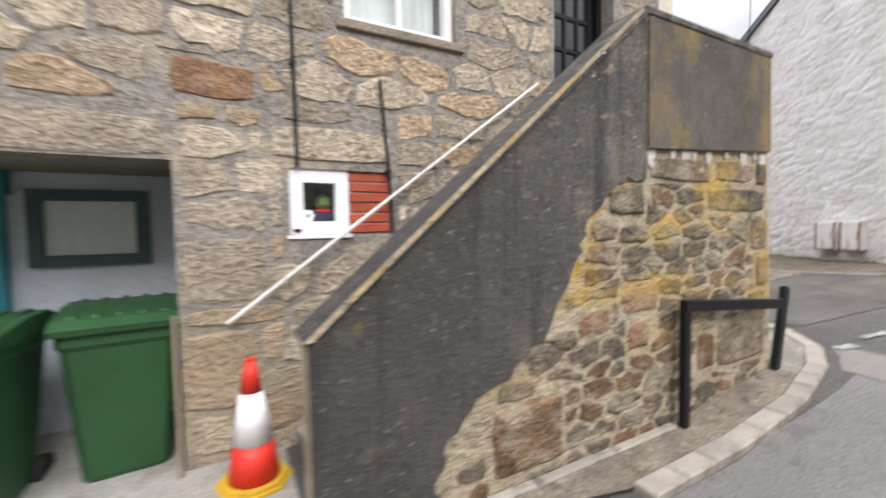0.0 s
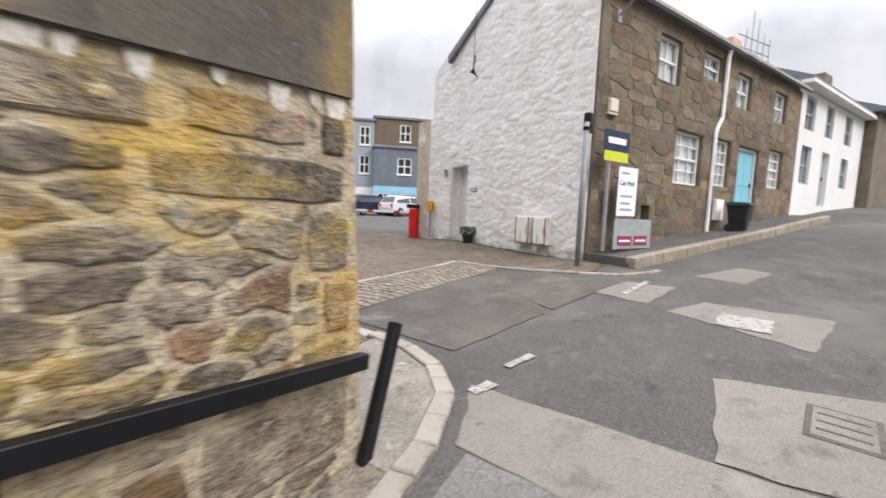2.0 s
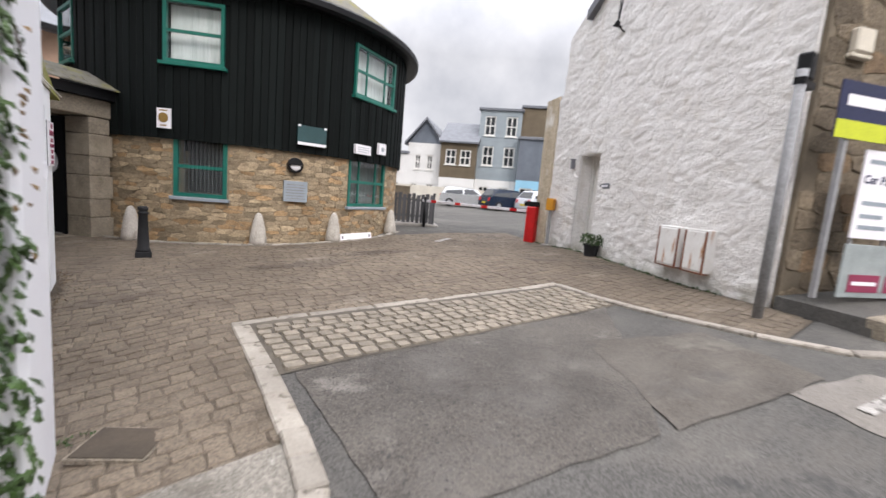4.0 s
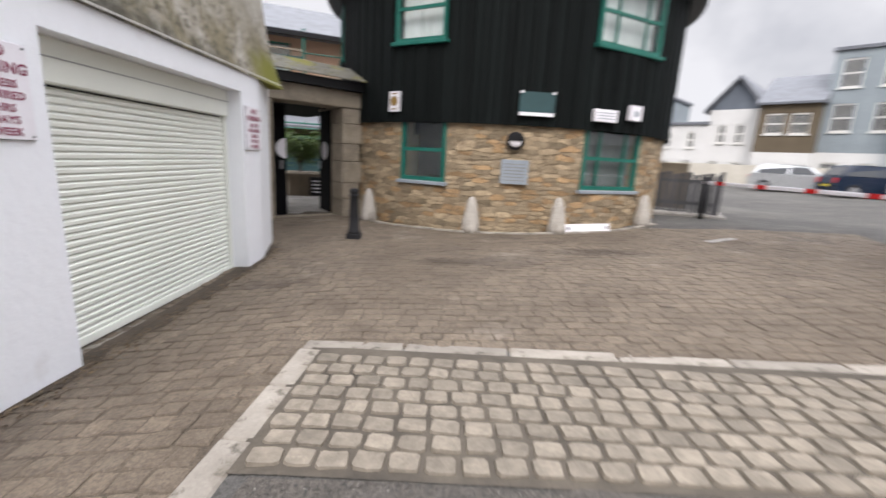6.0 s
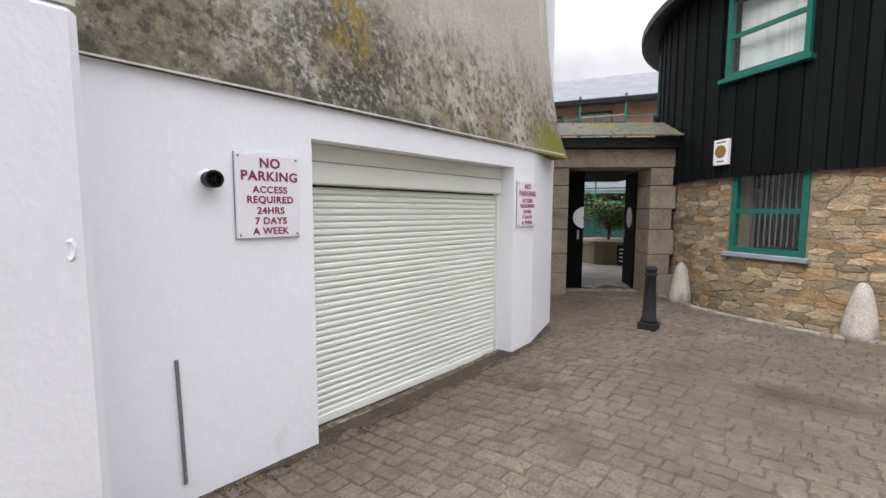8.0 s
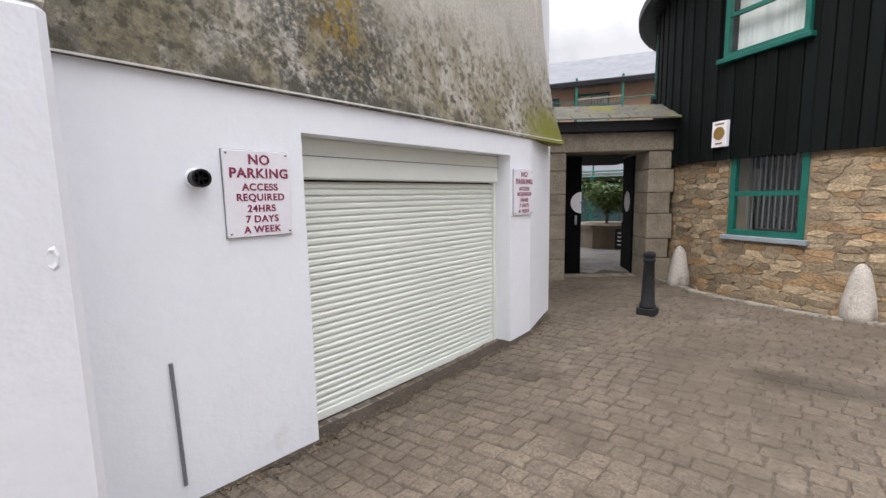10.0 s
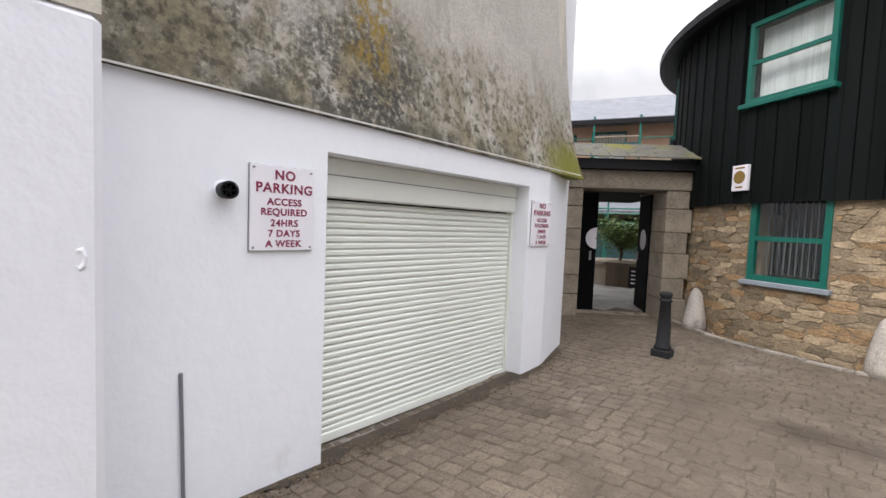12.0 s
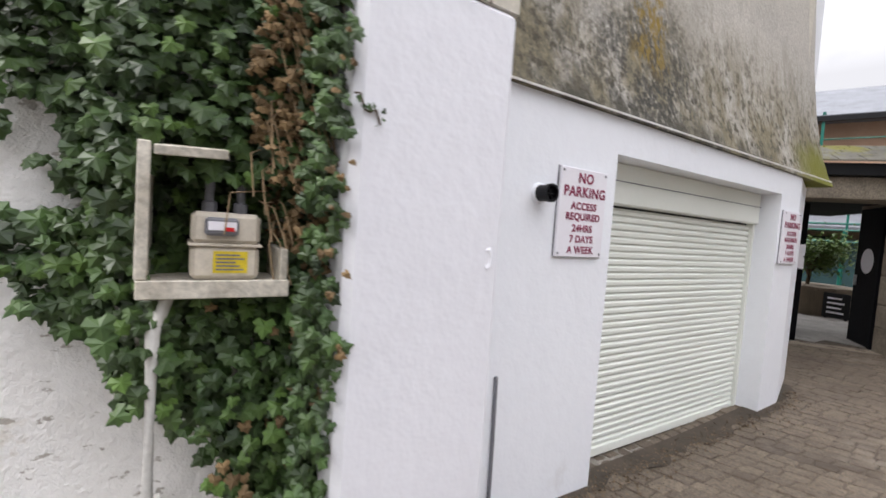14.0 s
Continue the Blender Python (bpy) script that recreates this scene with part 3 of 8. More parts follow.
for _m in (M_PAVER, M_PAVER1):
    yard_dirt(_m)
for _m in (M_ASPHALT, M_PATCH, M_BROWNPATCH, M_DARKPATCH):
    weather(_m, (((0.155, 0.14, 0.122), 0.75, (1, 1.6, 1), 0.50, 0.70, 0.55, -9, 9, 1.0), ((0.05, 0.048, 0.046), 1.7, (1, 1, 1), 0.58, 0.72, 0.6, -9, 9, 1.0),
                 ((0.22, 0.205, 0.185), 3.3, (1, 1, 1), 0.60, 0.76, 0.45, -9, 9, 1.0)))
def soot(m):
    """Soot that has settled thickest on the low end of the stair's coat."""
    nt, ln = m.node_tree.nodes, m.node_tree.links.new
    p = nt["Principled BSDF"]
    sep = nt.new("ShaderNodeSeparateXYZ")
    pos = nt.new("ShaderNodeNewGeometry").outputs["Position"]
    ln(pos, sep.inputs[0])
    n = nt.new("ShaderNodeTexNoise")
    n.inputs["Scale"].default_value, n.inputs["Detail"].default_value = 1.6, 8
    ln(pos, n.inputs["Vector"])
    ad = nt.new("ShaderNodeMath")
    ad.operation, ad.use_clamp = "MULTIPLY_ADD", False
    ad.inputs[1].default_value = 1.4
    ln(n.outputs["Fac"], ad.inputs[0])
    ln(sep.outputs["X"], ad.inputs[2])
    r = nt.new("ShaderNodeMapRange")
    for k, v in ((1, 3.0), (2, 1.7), (3, 0.0), (4, 0.75)):
        r.inputs[k].default_value = v
    ln(ad.outputs[0], r.inputs[0])
    x = nt.new("ShaderNodeMix")
    x.data_type = "RGBA"
    ln(r.outputs[0], x.inputs[0])
    ln(p.inputs["Base Color"].links[0].from_socket, x.inputs[6])
    x.inputs[7].default_value = (0.042, 0.040, 0.039, 1)
    ln(x.outputs[2], p.inputs["Base Color"])


soot(M_DARKRENDER)
weather(M_DARKRENDER, (((0.22, 0.185, 0.135), 2.2, (1, 1, 1), 0.58, 0.72, 0.5, -9, 9, 1.0), ((0.026, 0.025, 0.025), 1.8, (3.0, 1, 0.25), 0.54, 0.66, 0.65, -9, 9, 1.0),
                       ((0.27, 0.235, 0.18), 17, (1, 1, 1.8), 0.60, 0.68, 0.6, -9, 9, 1.0), ((0.24, 0.16, 0.04), 2.4, (1, 1, 1), 0.66, 0.74, 0.6, -9, 9, 1.0)))
weather(M_PANELRENDER, (((0.25, 0.16, 0.045), 1.3, (1, 1, 0.8), 0.55, 0.68, 0.6, -9, 9, 1.0), ((0.30, 0.28, 0.25), 14, (1, 1, 1.5), 0.66, 0.72, 0.7, -9, 9, 1.0)))
for _m, _k in ((M_MOUTH, 1.0), (M_RUBBLE, 0.75), (M_REDSTONE, 0.5)):
    weather(_m, (((0.45, 0.39, 0.29), 3.4, (1, 1, 1.6), 0.49, 0.62, 0.68 * _k, -1, 9, 1.0),
                 ((0.46, 0.30, 0.055), 1.5, (0.8, 1, 1.8), 0.47, 0.61, 0.78 * _k, 1.15, 2.0, 0.7),
                 ((0.10, 0.115, 0.04), 2.6, (1, 1, 1.6), 0.62, 0.72, 0.7 * _k, -1, 9, 1.0),
                 ((0.075, 0.064, 0.05), 5.5, (1, 1, 2.2), 0.57, 0.68, 0.75, -1, 9, 1.0)))
for _m in (M_BLOCK, M_HOUSEMORT):
    weather(_m, (((0.54, 0.46, 0.34), 2.3, (1, 1, 1.5), 0.56, 0.70, 0.6, -1, 9, 1.0), ((0.27, 0.25, 0.225), 1.4, (1, 1, 1), 0.56, 0.66, 0.6, -1, 9, 1.0),
                 ((0.12, 0.098, 0.072), 7.0, (1, 1, 2.4), 0.58, 0.70, 0.7, -1, 9, 1.0), ((0.30, 0.25, 0.17), 3.0, (1, 1, 1), 0.40, 0.60, 0.7, -1, 0.75, 0.8)))
weather(M_WHITESTONE, (((0.50, 0.45, 0.38), 2.2, (1, 1, 2.0), 0.56, 0.74, 0.5, -1, 20, 1.0), ((0.30, 0.28, 0.24), 9.0, (1, 1, 2.4), 0.64, 0.72, 0.6, -1, 20, 1.0),
                       ((0.20, 0.19, 0.12), 3.5, (1, 1, 1), 0.40, 0.62, 0.8, -1, 0.62, 0.45), ((0.42, 0.30, 0.18), 1.0, (1.6, 1.6, 0.25), 0.62, 0.76, 0.45, -1, 20, 1.0)))
oil_spots(M_PAVER, ((6.74, 7.66, 0.42, 0.30), (9.12, 8.50, 0.8, 0.38), (5.1, 6.6, 0.25, 0.18)))


# ---- mesh helpers ----
def link_mesh(name, bm, material, smooth=False):
    me = bpy.data.meshes.new(name)
    bmesh.ops.recalc_face_normals(bm, faces=bm.faces)
    bm.to_mesh(me)
    bm.free()
    me.materials.append(material)
    if smooth:
        for f in me.polygons:
            f.use_smooth = True
    return new(name, me)


def part(name, bm, material, parent, label="", smooth=False, m=None):
    ob = link_mesh(name, bm, material, smooth)
    ob.parent = parent
    if m is not None:
        ob.matrix_basis = m
    return tagged(ob, label)


def shared(name, me, parent, m):
    ob = new(name, me)
    ob.parent = parent
    ob.matrix_basis = m
    return ob


def thing(name, m, label, category, group="", kind=""):
    ob = new(name)
    ob.empty_display_size = 0.1
    ob.matrix_basis = m
    return tagged(ob, label, category, group, kind)


def struct(name, bm, material, label, category, smooth=False):
    return tagged(link_mesh(name, bm, material, smooth), label, category, "", "structure")


def box(bm, x0, y0, z0, x1, y1, z1, m=None, cham=0.0):
    vs = [bm.verts.new(c) for c in ((x0, y0, z0), (x1, y0, z0), (x1, y1, z0), (x0, y1, z0), (x0, y0, z1), (x1, y0, z1), (x1, y1, z1), (x0, y1, z1))]
    fs = [bm.faces.new([vs[i] for i in q]) for q in ((3, 2, 1, 0), (4, 5, 6, 7), (0, 1, 5, 4), (1, 2, 6, 5), (2, 3, 7, 6), (3, 0, 4, 7))]
    if cham:
        es = list({e for f in fs for e in f.edges})
        r = bmesh.ops.bevel(bm, geom=es, offset=cham, segments=1, affect="EDGES")
        vs = list({v for f in r["faces"] for v in f.verts})
    if m is not None:
        for v in vs:
            v.co = m @ v.co
    return bm


def B(*a, **k):
    return box(bmesh.new(), *a, **k)


def prism(bm, pts, a, b, m=None, axis="z"):
    """A polygon pushed from a to b along an axis."""
    def at(p, h):
        return {"z": (p[0], p[1], h), "y": (p[0], h, p[1]), "x": (h, p[0], p[1])}[axis]
    lo, hi = ([bm.verts.new(at(p, h)) for p in pts] for h in (a, b))
    n = len(pts)
    bm.faces.new(lo[::-1])
    bm.faces.new(hi)
    for i in range(n):
        bm.faces.new((lo[i], lo[(i + 1) % n], hi[(i + 1) % n], hi[i]))
    if m is not None:
        for v in lo + hi:
            v.co = m @ v.co
    return bm


def lathe(bm, prof, seg=24, m=None, a0=0.0, a1=2 * math.pi):
    full = abs(a1 - a0 - 2 * math.pi) < 1e-6
    n = seg if full else seg + 1
    rings = [[bm.verts.new((r * math.cos(a0 + (a1 - a0) * k / seg), r * math.sin(a0 + (a1 - a0) * k / seg), z)) for k in range(n)] for r, z in prof]
    for a, b in zip(rings, rings[1:]):
        for k in range(n if full else n - 1):
            bm.faces.new((a[k], a[(k + 1) % n], b[(k + 1) % n], b[k]))
    if full:
        for ring in (rings[0], rings[-1]):
            bm.faces.new(ring)
    if m is not None:
        for ring in rings:
            for v in ring:
                v.co = m @ v.co
    return bm


def tube(bm, pts, r, seg=8):
    pts = [Vector(p) for p in pts]
    rings = []
    for i, p in enumerate(pts):
        d = (pts[min(i + 1, len(pts) - 1)] - pts[max(i - 1, 0)]).normalized()
        q = d.to_track_quat("Z", "Y")
        rr = r[i] if isinstance(r, (list, tuple)) else r
        rings.append([bm.verts.new(p + q @ Vector((rr * math.cos(2 * math.pi * k / seg), rr * math.sin(2 * math.pi * k / seg), 0))) for k in range(seg)])
    for a, b in zip(rings, rings[1:]):
        for k in range(seg):
            bm.faces.new((a[k], a[(k + 1) % seg], b[(k + 1) % seg], b[k]))
    bm.faces.new(rings[0][::-1])
    bm.faces.new(rings[-1])
    return bm


def wf(x, y, z, ux, uy):
    """A wall's frame: u to the right as one faces it, v into it, z up."""
    n = math.hypot(ux, uy)
    ux, uy = ux / n, uy / n
    return Matrix(((ux, -uy, 0, x), (uy, ux, 0, y), (0, 0, 1, z), (0, 0, 0, 1)))


def wall(bm, u0, u1, z0, z1, thick, holes=(), fn=None, step=0.0):
    """A wall with thickness and openings that go through it; fn maps (u, v, z) to the world."""
    fn = fn or (lambda u, v, z: (u, v, z))
    us = {u0, u1} | {h[k] for h in holes for k in (0, 1)}
    if step:
        us |= set(np.arange(u0, u1, step).tolist())
    us = sorted(u for u in us if u0 - 1e-6 <= u <= u1 + 1e-6)
    us = [u for i, u in enumerate(us) if i == 0 or u - us[i - 1] > 1e-4]
    zs = sorted({z for z in {z0, z1} | {h[k] for h in holes for k in (2, 3)} if z0 - 1e-6 <= z <= z1 + 1e-6})

    def solid(i, j):
        if not (0 <= i < len(us) - 1 and 0 <= j < len(zs) - 1):
            return False
        u, z = (us[i] + us[i + 1]) / 2, (zs[j] + zs[j + 1]) / 2
        return not any(h[0] < u < h[1] and h[2] < z < h[3] for h in holes)
    made = {}

    def v(i, j, d):
        if (i, j, d) not in made:
            made[i, j, d] = bm.verts.new(fn(us[i], d * thick, zs[j]))
        return made[i, j, d]
    for i in range(len(us) - 1):
        for j in range(len(zs) - 1):
            if not solid(i, j):
                continue
            for d in (0, 1):
                bm.faces.new((v(i, j, d), v(i + 1, j, d), v(i + 1, j + 1, d), v(i, j + 1, d)))
            for (di, dj, a, b) in ((-1, 0, (i, j), (i, j + 1)), (1, 0, (i + 1, j), (i + 1, j + 1)), (0, -1, (i, j), (i + 1, j)), (0, 1, (i, j + 1), (i + 1, j + 1))):
                if not solid(i + di, j + dj):
                    bm.faces.new((v(*a, 0), v(*b, 0), v(*b, 1), v(*a, 1)))
    return bm


def by(m):
    return lambda u, v, z: m @ Vector((u, v, z))


def stone_verts(rng, w, h, proud, depth=0.03, rough=0.16, fn=None, chub=0.5, jag=0.2):
    """A rounded irregular stone, centred on the wall's face: rings of points and the faces between them."""
    k = min(w, h)
    out = []
    for sx, sz in ((1, 1), (-1, 1), (-1, -1), (1, -1)):
        a, b = k * rng.uniform(0.06, 0.12 + rough), k * rng.uniform(0.06, 0.12 + rough)
        pair = [(sx * w / 2, sz * (h / 2 - b)), (sx * (w / 2 - a), sz * h / 2)]
        out += pair if sx * sz > 0 else pair[::-1]
        if sx == 1 and sz == 1 or sx == -1 and sz == -1:
            out.append((w * rng.uniform(-0.2, 0.2), sz * h / 2))
    n = len(out)
    out = [(u + k * rough * (rng.random() - 0.5), z + k * rough * (rng.random() - 0.5)) for u, z in out]
    tilt = (rng.random() - 0.5) * 0.25, (rng.random() - 0.5) * 0.25
    vs = [(u, depth, z) for u, z in out]
    vs += [(u * 0.985, -proud * 0.35, z * 0.985) for u, z in out]
    vs += [(u * (1 - 0.30 * chub), -proud * (1 + tilt[0] * u / w + tilt[1] * z / h + jag * (rng.random() - 0.5)), z * (1 - 0.30 * chub)) for u, z in out]
    fs = [tuple(range(2 * n, 3 * n))]
    for r in (0, 1):
        fs += [(r * n + i, r * n + (i + 1) % n, (r + 1) * n + (i + 1) % n, (r + 1) * n + i) for i in range(n)]
    return vs, fs


def mesh_from(name, vs, fs, material, smooth=False):
    me = bpy.data.meshes.new(name)
    me.from_pydata(vs, [], fs)
    me.materials.append(material)
    if smooth:
        for f in me.polygons:
            f.use_smooth = True
    return me


def lettering(text, size, material, parent, m, name="lettering"):
    """A line of raised letters, each word a piece of its own."""
    made = []
    for word in text.split():
        cu = bpy.data.curves.new(name, "FONT")
        cu.offset, cu.space_character = size * 0.026, 1.10
        cu.body, cu.size, cu.extrude, cu.align_x, cu.align_y = word, size, 0.001, "LEFT", "CENTER"
        tmp = new("tmp", cu)
        me = bpy.data.meshes.new_from_object(tmp)
        bpy.data.objects.remove(tmp)
        me.materials.clear()
        me.materials.append(material)
        made.append((me, max(v.co.x for v in me.vertices)))
    x = -(sum(w for _, w in made) + 0.32 * size * (len(made) - 1)) / 2
    for me, w in made:
        shared(name, me, parent, m @ Matrix.Translation((x, 0, 0)) @ pose(0, 0, 0, 90, 0, 0))
        x += w + 0.32 * size


# ---- ground ----
def lerp(x, xs, ys):
    return float(np.interp(x, xs, ys))


def ease(a, b, x):
    k = min(1.0, max(0.0, (x - a) / (b - a)))
    return k * k * (3 - 2 * k)


def height(x, y):
    street = lerp(x, (-60, -2, 0, 1.7, 2.9, 4.2, 5.5, 10.3, 16, 20, 25, 45, 90, 400), (-3, -0.05, 0.0, 0.03, 0.05, 0.20, 0.26, 0.66, 1.22, 1.65, 2.15, 3.6, 6, 6))
    yard = lerp(x, (-30, 4.33, 5.0, 5.6, 6.1, 9.7, 11, 13, 16, 30, 60), (0.1, 0.15, 0.24, 0.33, 0.37, 0.53, 0.64, 0.74, 0.72, 0.9, 1.2))
    far = lerp(x, (-30, 3, 5, 7.2, 9, 11, 13, 16, 28, 60), (0.3, 0.27, 0.28, 0.32, 0.40, 0.50, 0.58, 0.62, 0.95, 1.5))
    k = ease(1.8, 4.0, y)
    z = street * (1 - k) + yard * k
    k = ease(5.5, 9.5, y)
    return z * (1 - k) + far * k


DX, DY, DR = 8.1, 14.6, 4.2
GA, GU = Vector((11.1, 2.45)), Vector((0.922, -0.388))
GC = Vector((13.2, 6.75))


def gable_x(y):
    return 11.1 + (y - 2.45) * (GC.x - GA.x) / (GC.y - GA.y)


KERB = [(2.0, 1.45), (3.8, 1.47), (4.6, 1.62), (5.2, 1.86), (5.55, 2.2), (5.72, 2.6), (5.78, 3.1), (5.84, 4.0), (5.88, 4.95)]


def kerb_x(y):
    return lerp(y, [p[1] for p in KERB[1:]], [p[0] for p in KERB[1:]])


def right_edge(y):
    return lerp(y, (0.5, 1.12, 1.55, 2.2, 3.0, 3.9, 5.0), (12.0, 10.5, 10.05, 9.86, 9.84, 9.90, 10.0))


def cob_top(x):
    return 5.03 - (x - 5.9) * 0.078


def cob_low(x):
    return 3.82 - (x - 5.9) * 0.045


def paved(x, y):
    if x < 4.0 and y < 8.0 or y < 1.9 and x < 10.7:
        return False
    if y > 10.9 and x > 5.3 or y > 12.2:
        return False
    if math.hypot(x - DX, y - DY) < DR + 0.12:
        return False
    if x > gable_x(y) + 0.02 or x > 15.2 or y < 2.0:
        return False
    if x < kerb_x(y) and y < 5.3:
        return True
    if y > cob_top(x) + 0.0:
        return True
    return x > right_edge(y) + 0.1


def sunk(x, y):
    """Ground under the paving lies a little lower."""
    if y < 1.95 or (y < cob_top(x) + 0.03 and kerb_x(y) < x < right_edge(y) + 0.12):
        return False
    return any(paved(x + dx, y + dy) for dx in (-0.3, 0.3) for dy in (-0.3, 0.3))


def build_ground():
    near_x = np.arange(-8, 2, 0.5).tolist() + np.arange(2, 15.6, 0.15).tolist() + np.arange(16, 30.01, 0.5).tolist()
    near_y = np.arange(-8, 1.5, 0.5).tolist() + np.arange(1.5, 12.7, 0.15).tolist() + np.arange(13, 16.01, 0.5).tolist()
    xs = [-2500, -600, -150, -60, -30, -15] + near_x + [33, 37, 42, 50, 60, 90, 150, 400, 2500]
    ys = [-2500, -600, -150, -60, -30, -14] + near_y + [18, 20, 23, 27, 32, 38, 45, 60, 90, 150, 400, 2500]
    vs = [(x, y, height(x, y) - (0.06 if sunk(x, y) else 0)) for y in ys for x in xs]
    n = len(xs)
    fs = [(j * n + i, j * n + i + 1, (j + 1) * n + i + 1, (j + 1) * n + i) for j in range(len(ys) - 1) for i in range(n - 1)]
    return tagged(new("road", mesh_from("road", vs, fs, M_ASPHALT, True)), "worn grey asphalt road and ground, sloping gently", "road", "", "structure")


ROAD = build_ground()


def overlay(name, xs, ys, lift, material, label, category, test=None, shape=None):
    """A thin sheet that follows the ground; shape maps (a, b) to the plan."""
    shape = shape or (lambda a, b: (a, b))
    vs, fs, ids = [], [], {}

    def v(i, j):
        if (i, j) not in ids:
            x, y = shape(xs[i], ys[j])
            ids[i, j] = len(vs)
            vs.append((x, y, height(x, y) + lift))
        return ids[i, j]
    for i in range(len(xs) - 1):
        for j in range(len(ys) - 1):
            c = shape((xs[i] + xs[i + 1]) / 2, (ys[j] + ys[j + 1]) / 2)
            if test is None or test(*c):
                fs.append((v(i, j), v(i + 1, j), v(i + 1, j + 1), v(i, j + 1)))
    return tagged(new(name, mesh_from(name, vs, fs, material)), label, category, "", "structure")


PAVING = overlay("pavement", np.arange(2.4, 15.3, 0.1).tolist(), np.arange(2.0, 12.3, 0.1).tolist(), -0.004, M_JOINT,
                 "brown weathered block paving with dirt joints", "pavement", paved)


def quad_patch(name, c, lift, material, label):
    def shape(a, b):
        p = [Vector(q) for q in c]
        r = (p[0] * (1 - a) + p[1] * a) * (1 - b) + (p[3] * (1 - a) + p[2] * a) * b
        return r.x + 0.035 * noise.noise((r.x * 4, r.y * 4, 3)), r.y + 0.035 * noise.noise((r.x * 4, r.y * 4, 8))
    s = np.linspace(0, 1, 25).tolist()
    return overlay(name, s, s, lift, material, label, "road", None, shape)


quad_patch("road_patch_1", ((4.75, 1.50), (4.35, -2.2), (5.30, -2.2), (5.50, 1.80)), 0.006, M_PATCH, "paler worn trench strip across the asphalt")
quad_patch("road_patch_8", ((-7.0, -3.4), (4.4, -3.2), (4.72, 1.38), (-7.0, 1.30)), 0.004, M_OLDROAD, "old worn grey road surface")
quad_patch("road_patch_2", ((5.42, -1.7), (7.0, -1.8), (6.62, 0.22), (5.44, 0.20)), 0.009, M_PATCH, "pale trench repair in the asphalt")
quad_patch("road_patch_3", ((7.68, -0.55), (8.92, -0.92), (9.0, 0.35), (8.35, 0.70)), 0.006, M_PATCH, "pale square asphalt repair")
quad_patch("road_patch_4", ((5.95, 2.25), (7.55, 1.92), (9.60, 3.62), (6.0, 3.77)), 0.010, M_DARKPATCH, "newer dark asphalt beside the cobbles")
quad_patch("road_patch_5", ((8.55, 0.95), (9.63, 0.73), (9.66, 1.38), (8.76, 1.67)), 0.007, M_PATCH, "pale patch with a worn road marking")
quad_patch("road_patch_6", ((10.4, -0.15), (11.4, -0.55), (11.65, -0.12), (10.6, 0.5)), 0.007, M_PATCH, "small pale asphalt repair")
quad_patch("road_patch_7", ((7.65, 1.88), (9.25, 1.55), (9.55, 2.55), (8.4, 3.05)), 0.013, M_BROWNPATCH, "brown older asphalt repair")


# ---- the black round building ----
def polar(a, r, z):
    return Vector((DX + r * math.cos(a), DY + r * math.sin(a), z))


def drum_fn(r):
    return lambda u, v, z: polar(u, r - v, z)


D = radians
LOW = [(D(-123.4), D(-109.6), 1.22, 2.44), (D(-73.2), D(-52.4), 1.22, 2.44)]
UPP = [(D(-125.4), D(-110.6), 3.80, 4.97), (D(-73.6), D(-51.4), 3.84, 5.0), (D(-170), D(-156), 3.80, 4.97)]
bm = wall(bmesh.new(), D(-270), D(90), 0.0, 2.44, 0.4, LOW, drum_fn(DR), D(3))
drum_wall = struct("wall_round_stone", bm, M_DRUMMORT, "curved lower wall of coursed buff rubble stone", "wall")
bm = wall(bmesh.new(), D(-270), D(90), 2.38, 5.42, 0.3, UPP, drum_fn(DR + 0.06), D(3))
drum_clad = struct("wall_round_boarded", bm, M_BOARD, "curved upper wall of black vertical timber boards", "wall")
bm = lathe(bmesh.new(), [(4.2, 5.30), (4.55, 5.27), (4.64, 5.31), (4.65, 5.42), (4.58, 5.48), (4.48, 5.50), (4.2, 5.46)], 72, Matrix.Translation((DX, DY, 0)))
struct("eave_round", bm, M_BLACK, "black overhanging eave and gutter of the round roof", "eave")
bm = lathe(bmesh.new(), [(4.60, 5.47), (3.0, 6.55), (1.5, 7.5), (0.2, 8.3)], 72, Matrix.Translation((DX, DY, 0)))
struct("roof_round", bm, M_MOSSROOF, "low conical slate roof with green moss", "roof")
bm = lathe(bmesh.new(), [(4.0, 3.1), (0.05, 3.1), (0.05, 3.2), (4.0, 3.2)], 36, Matrix.Translation((DX, DY, 0)))
struct("floor_round_upper", bm, M_CONCRETE, "upper floor inside the round building", "floor")


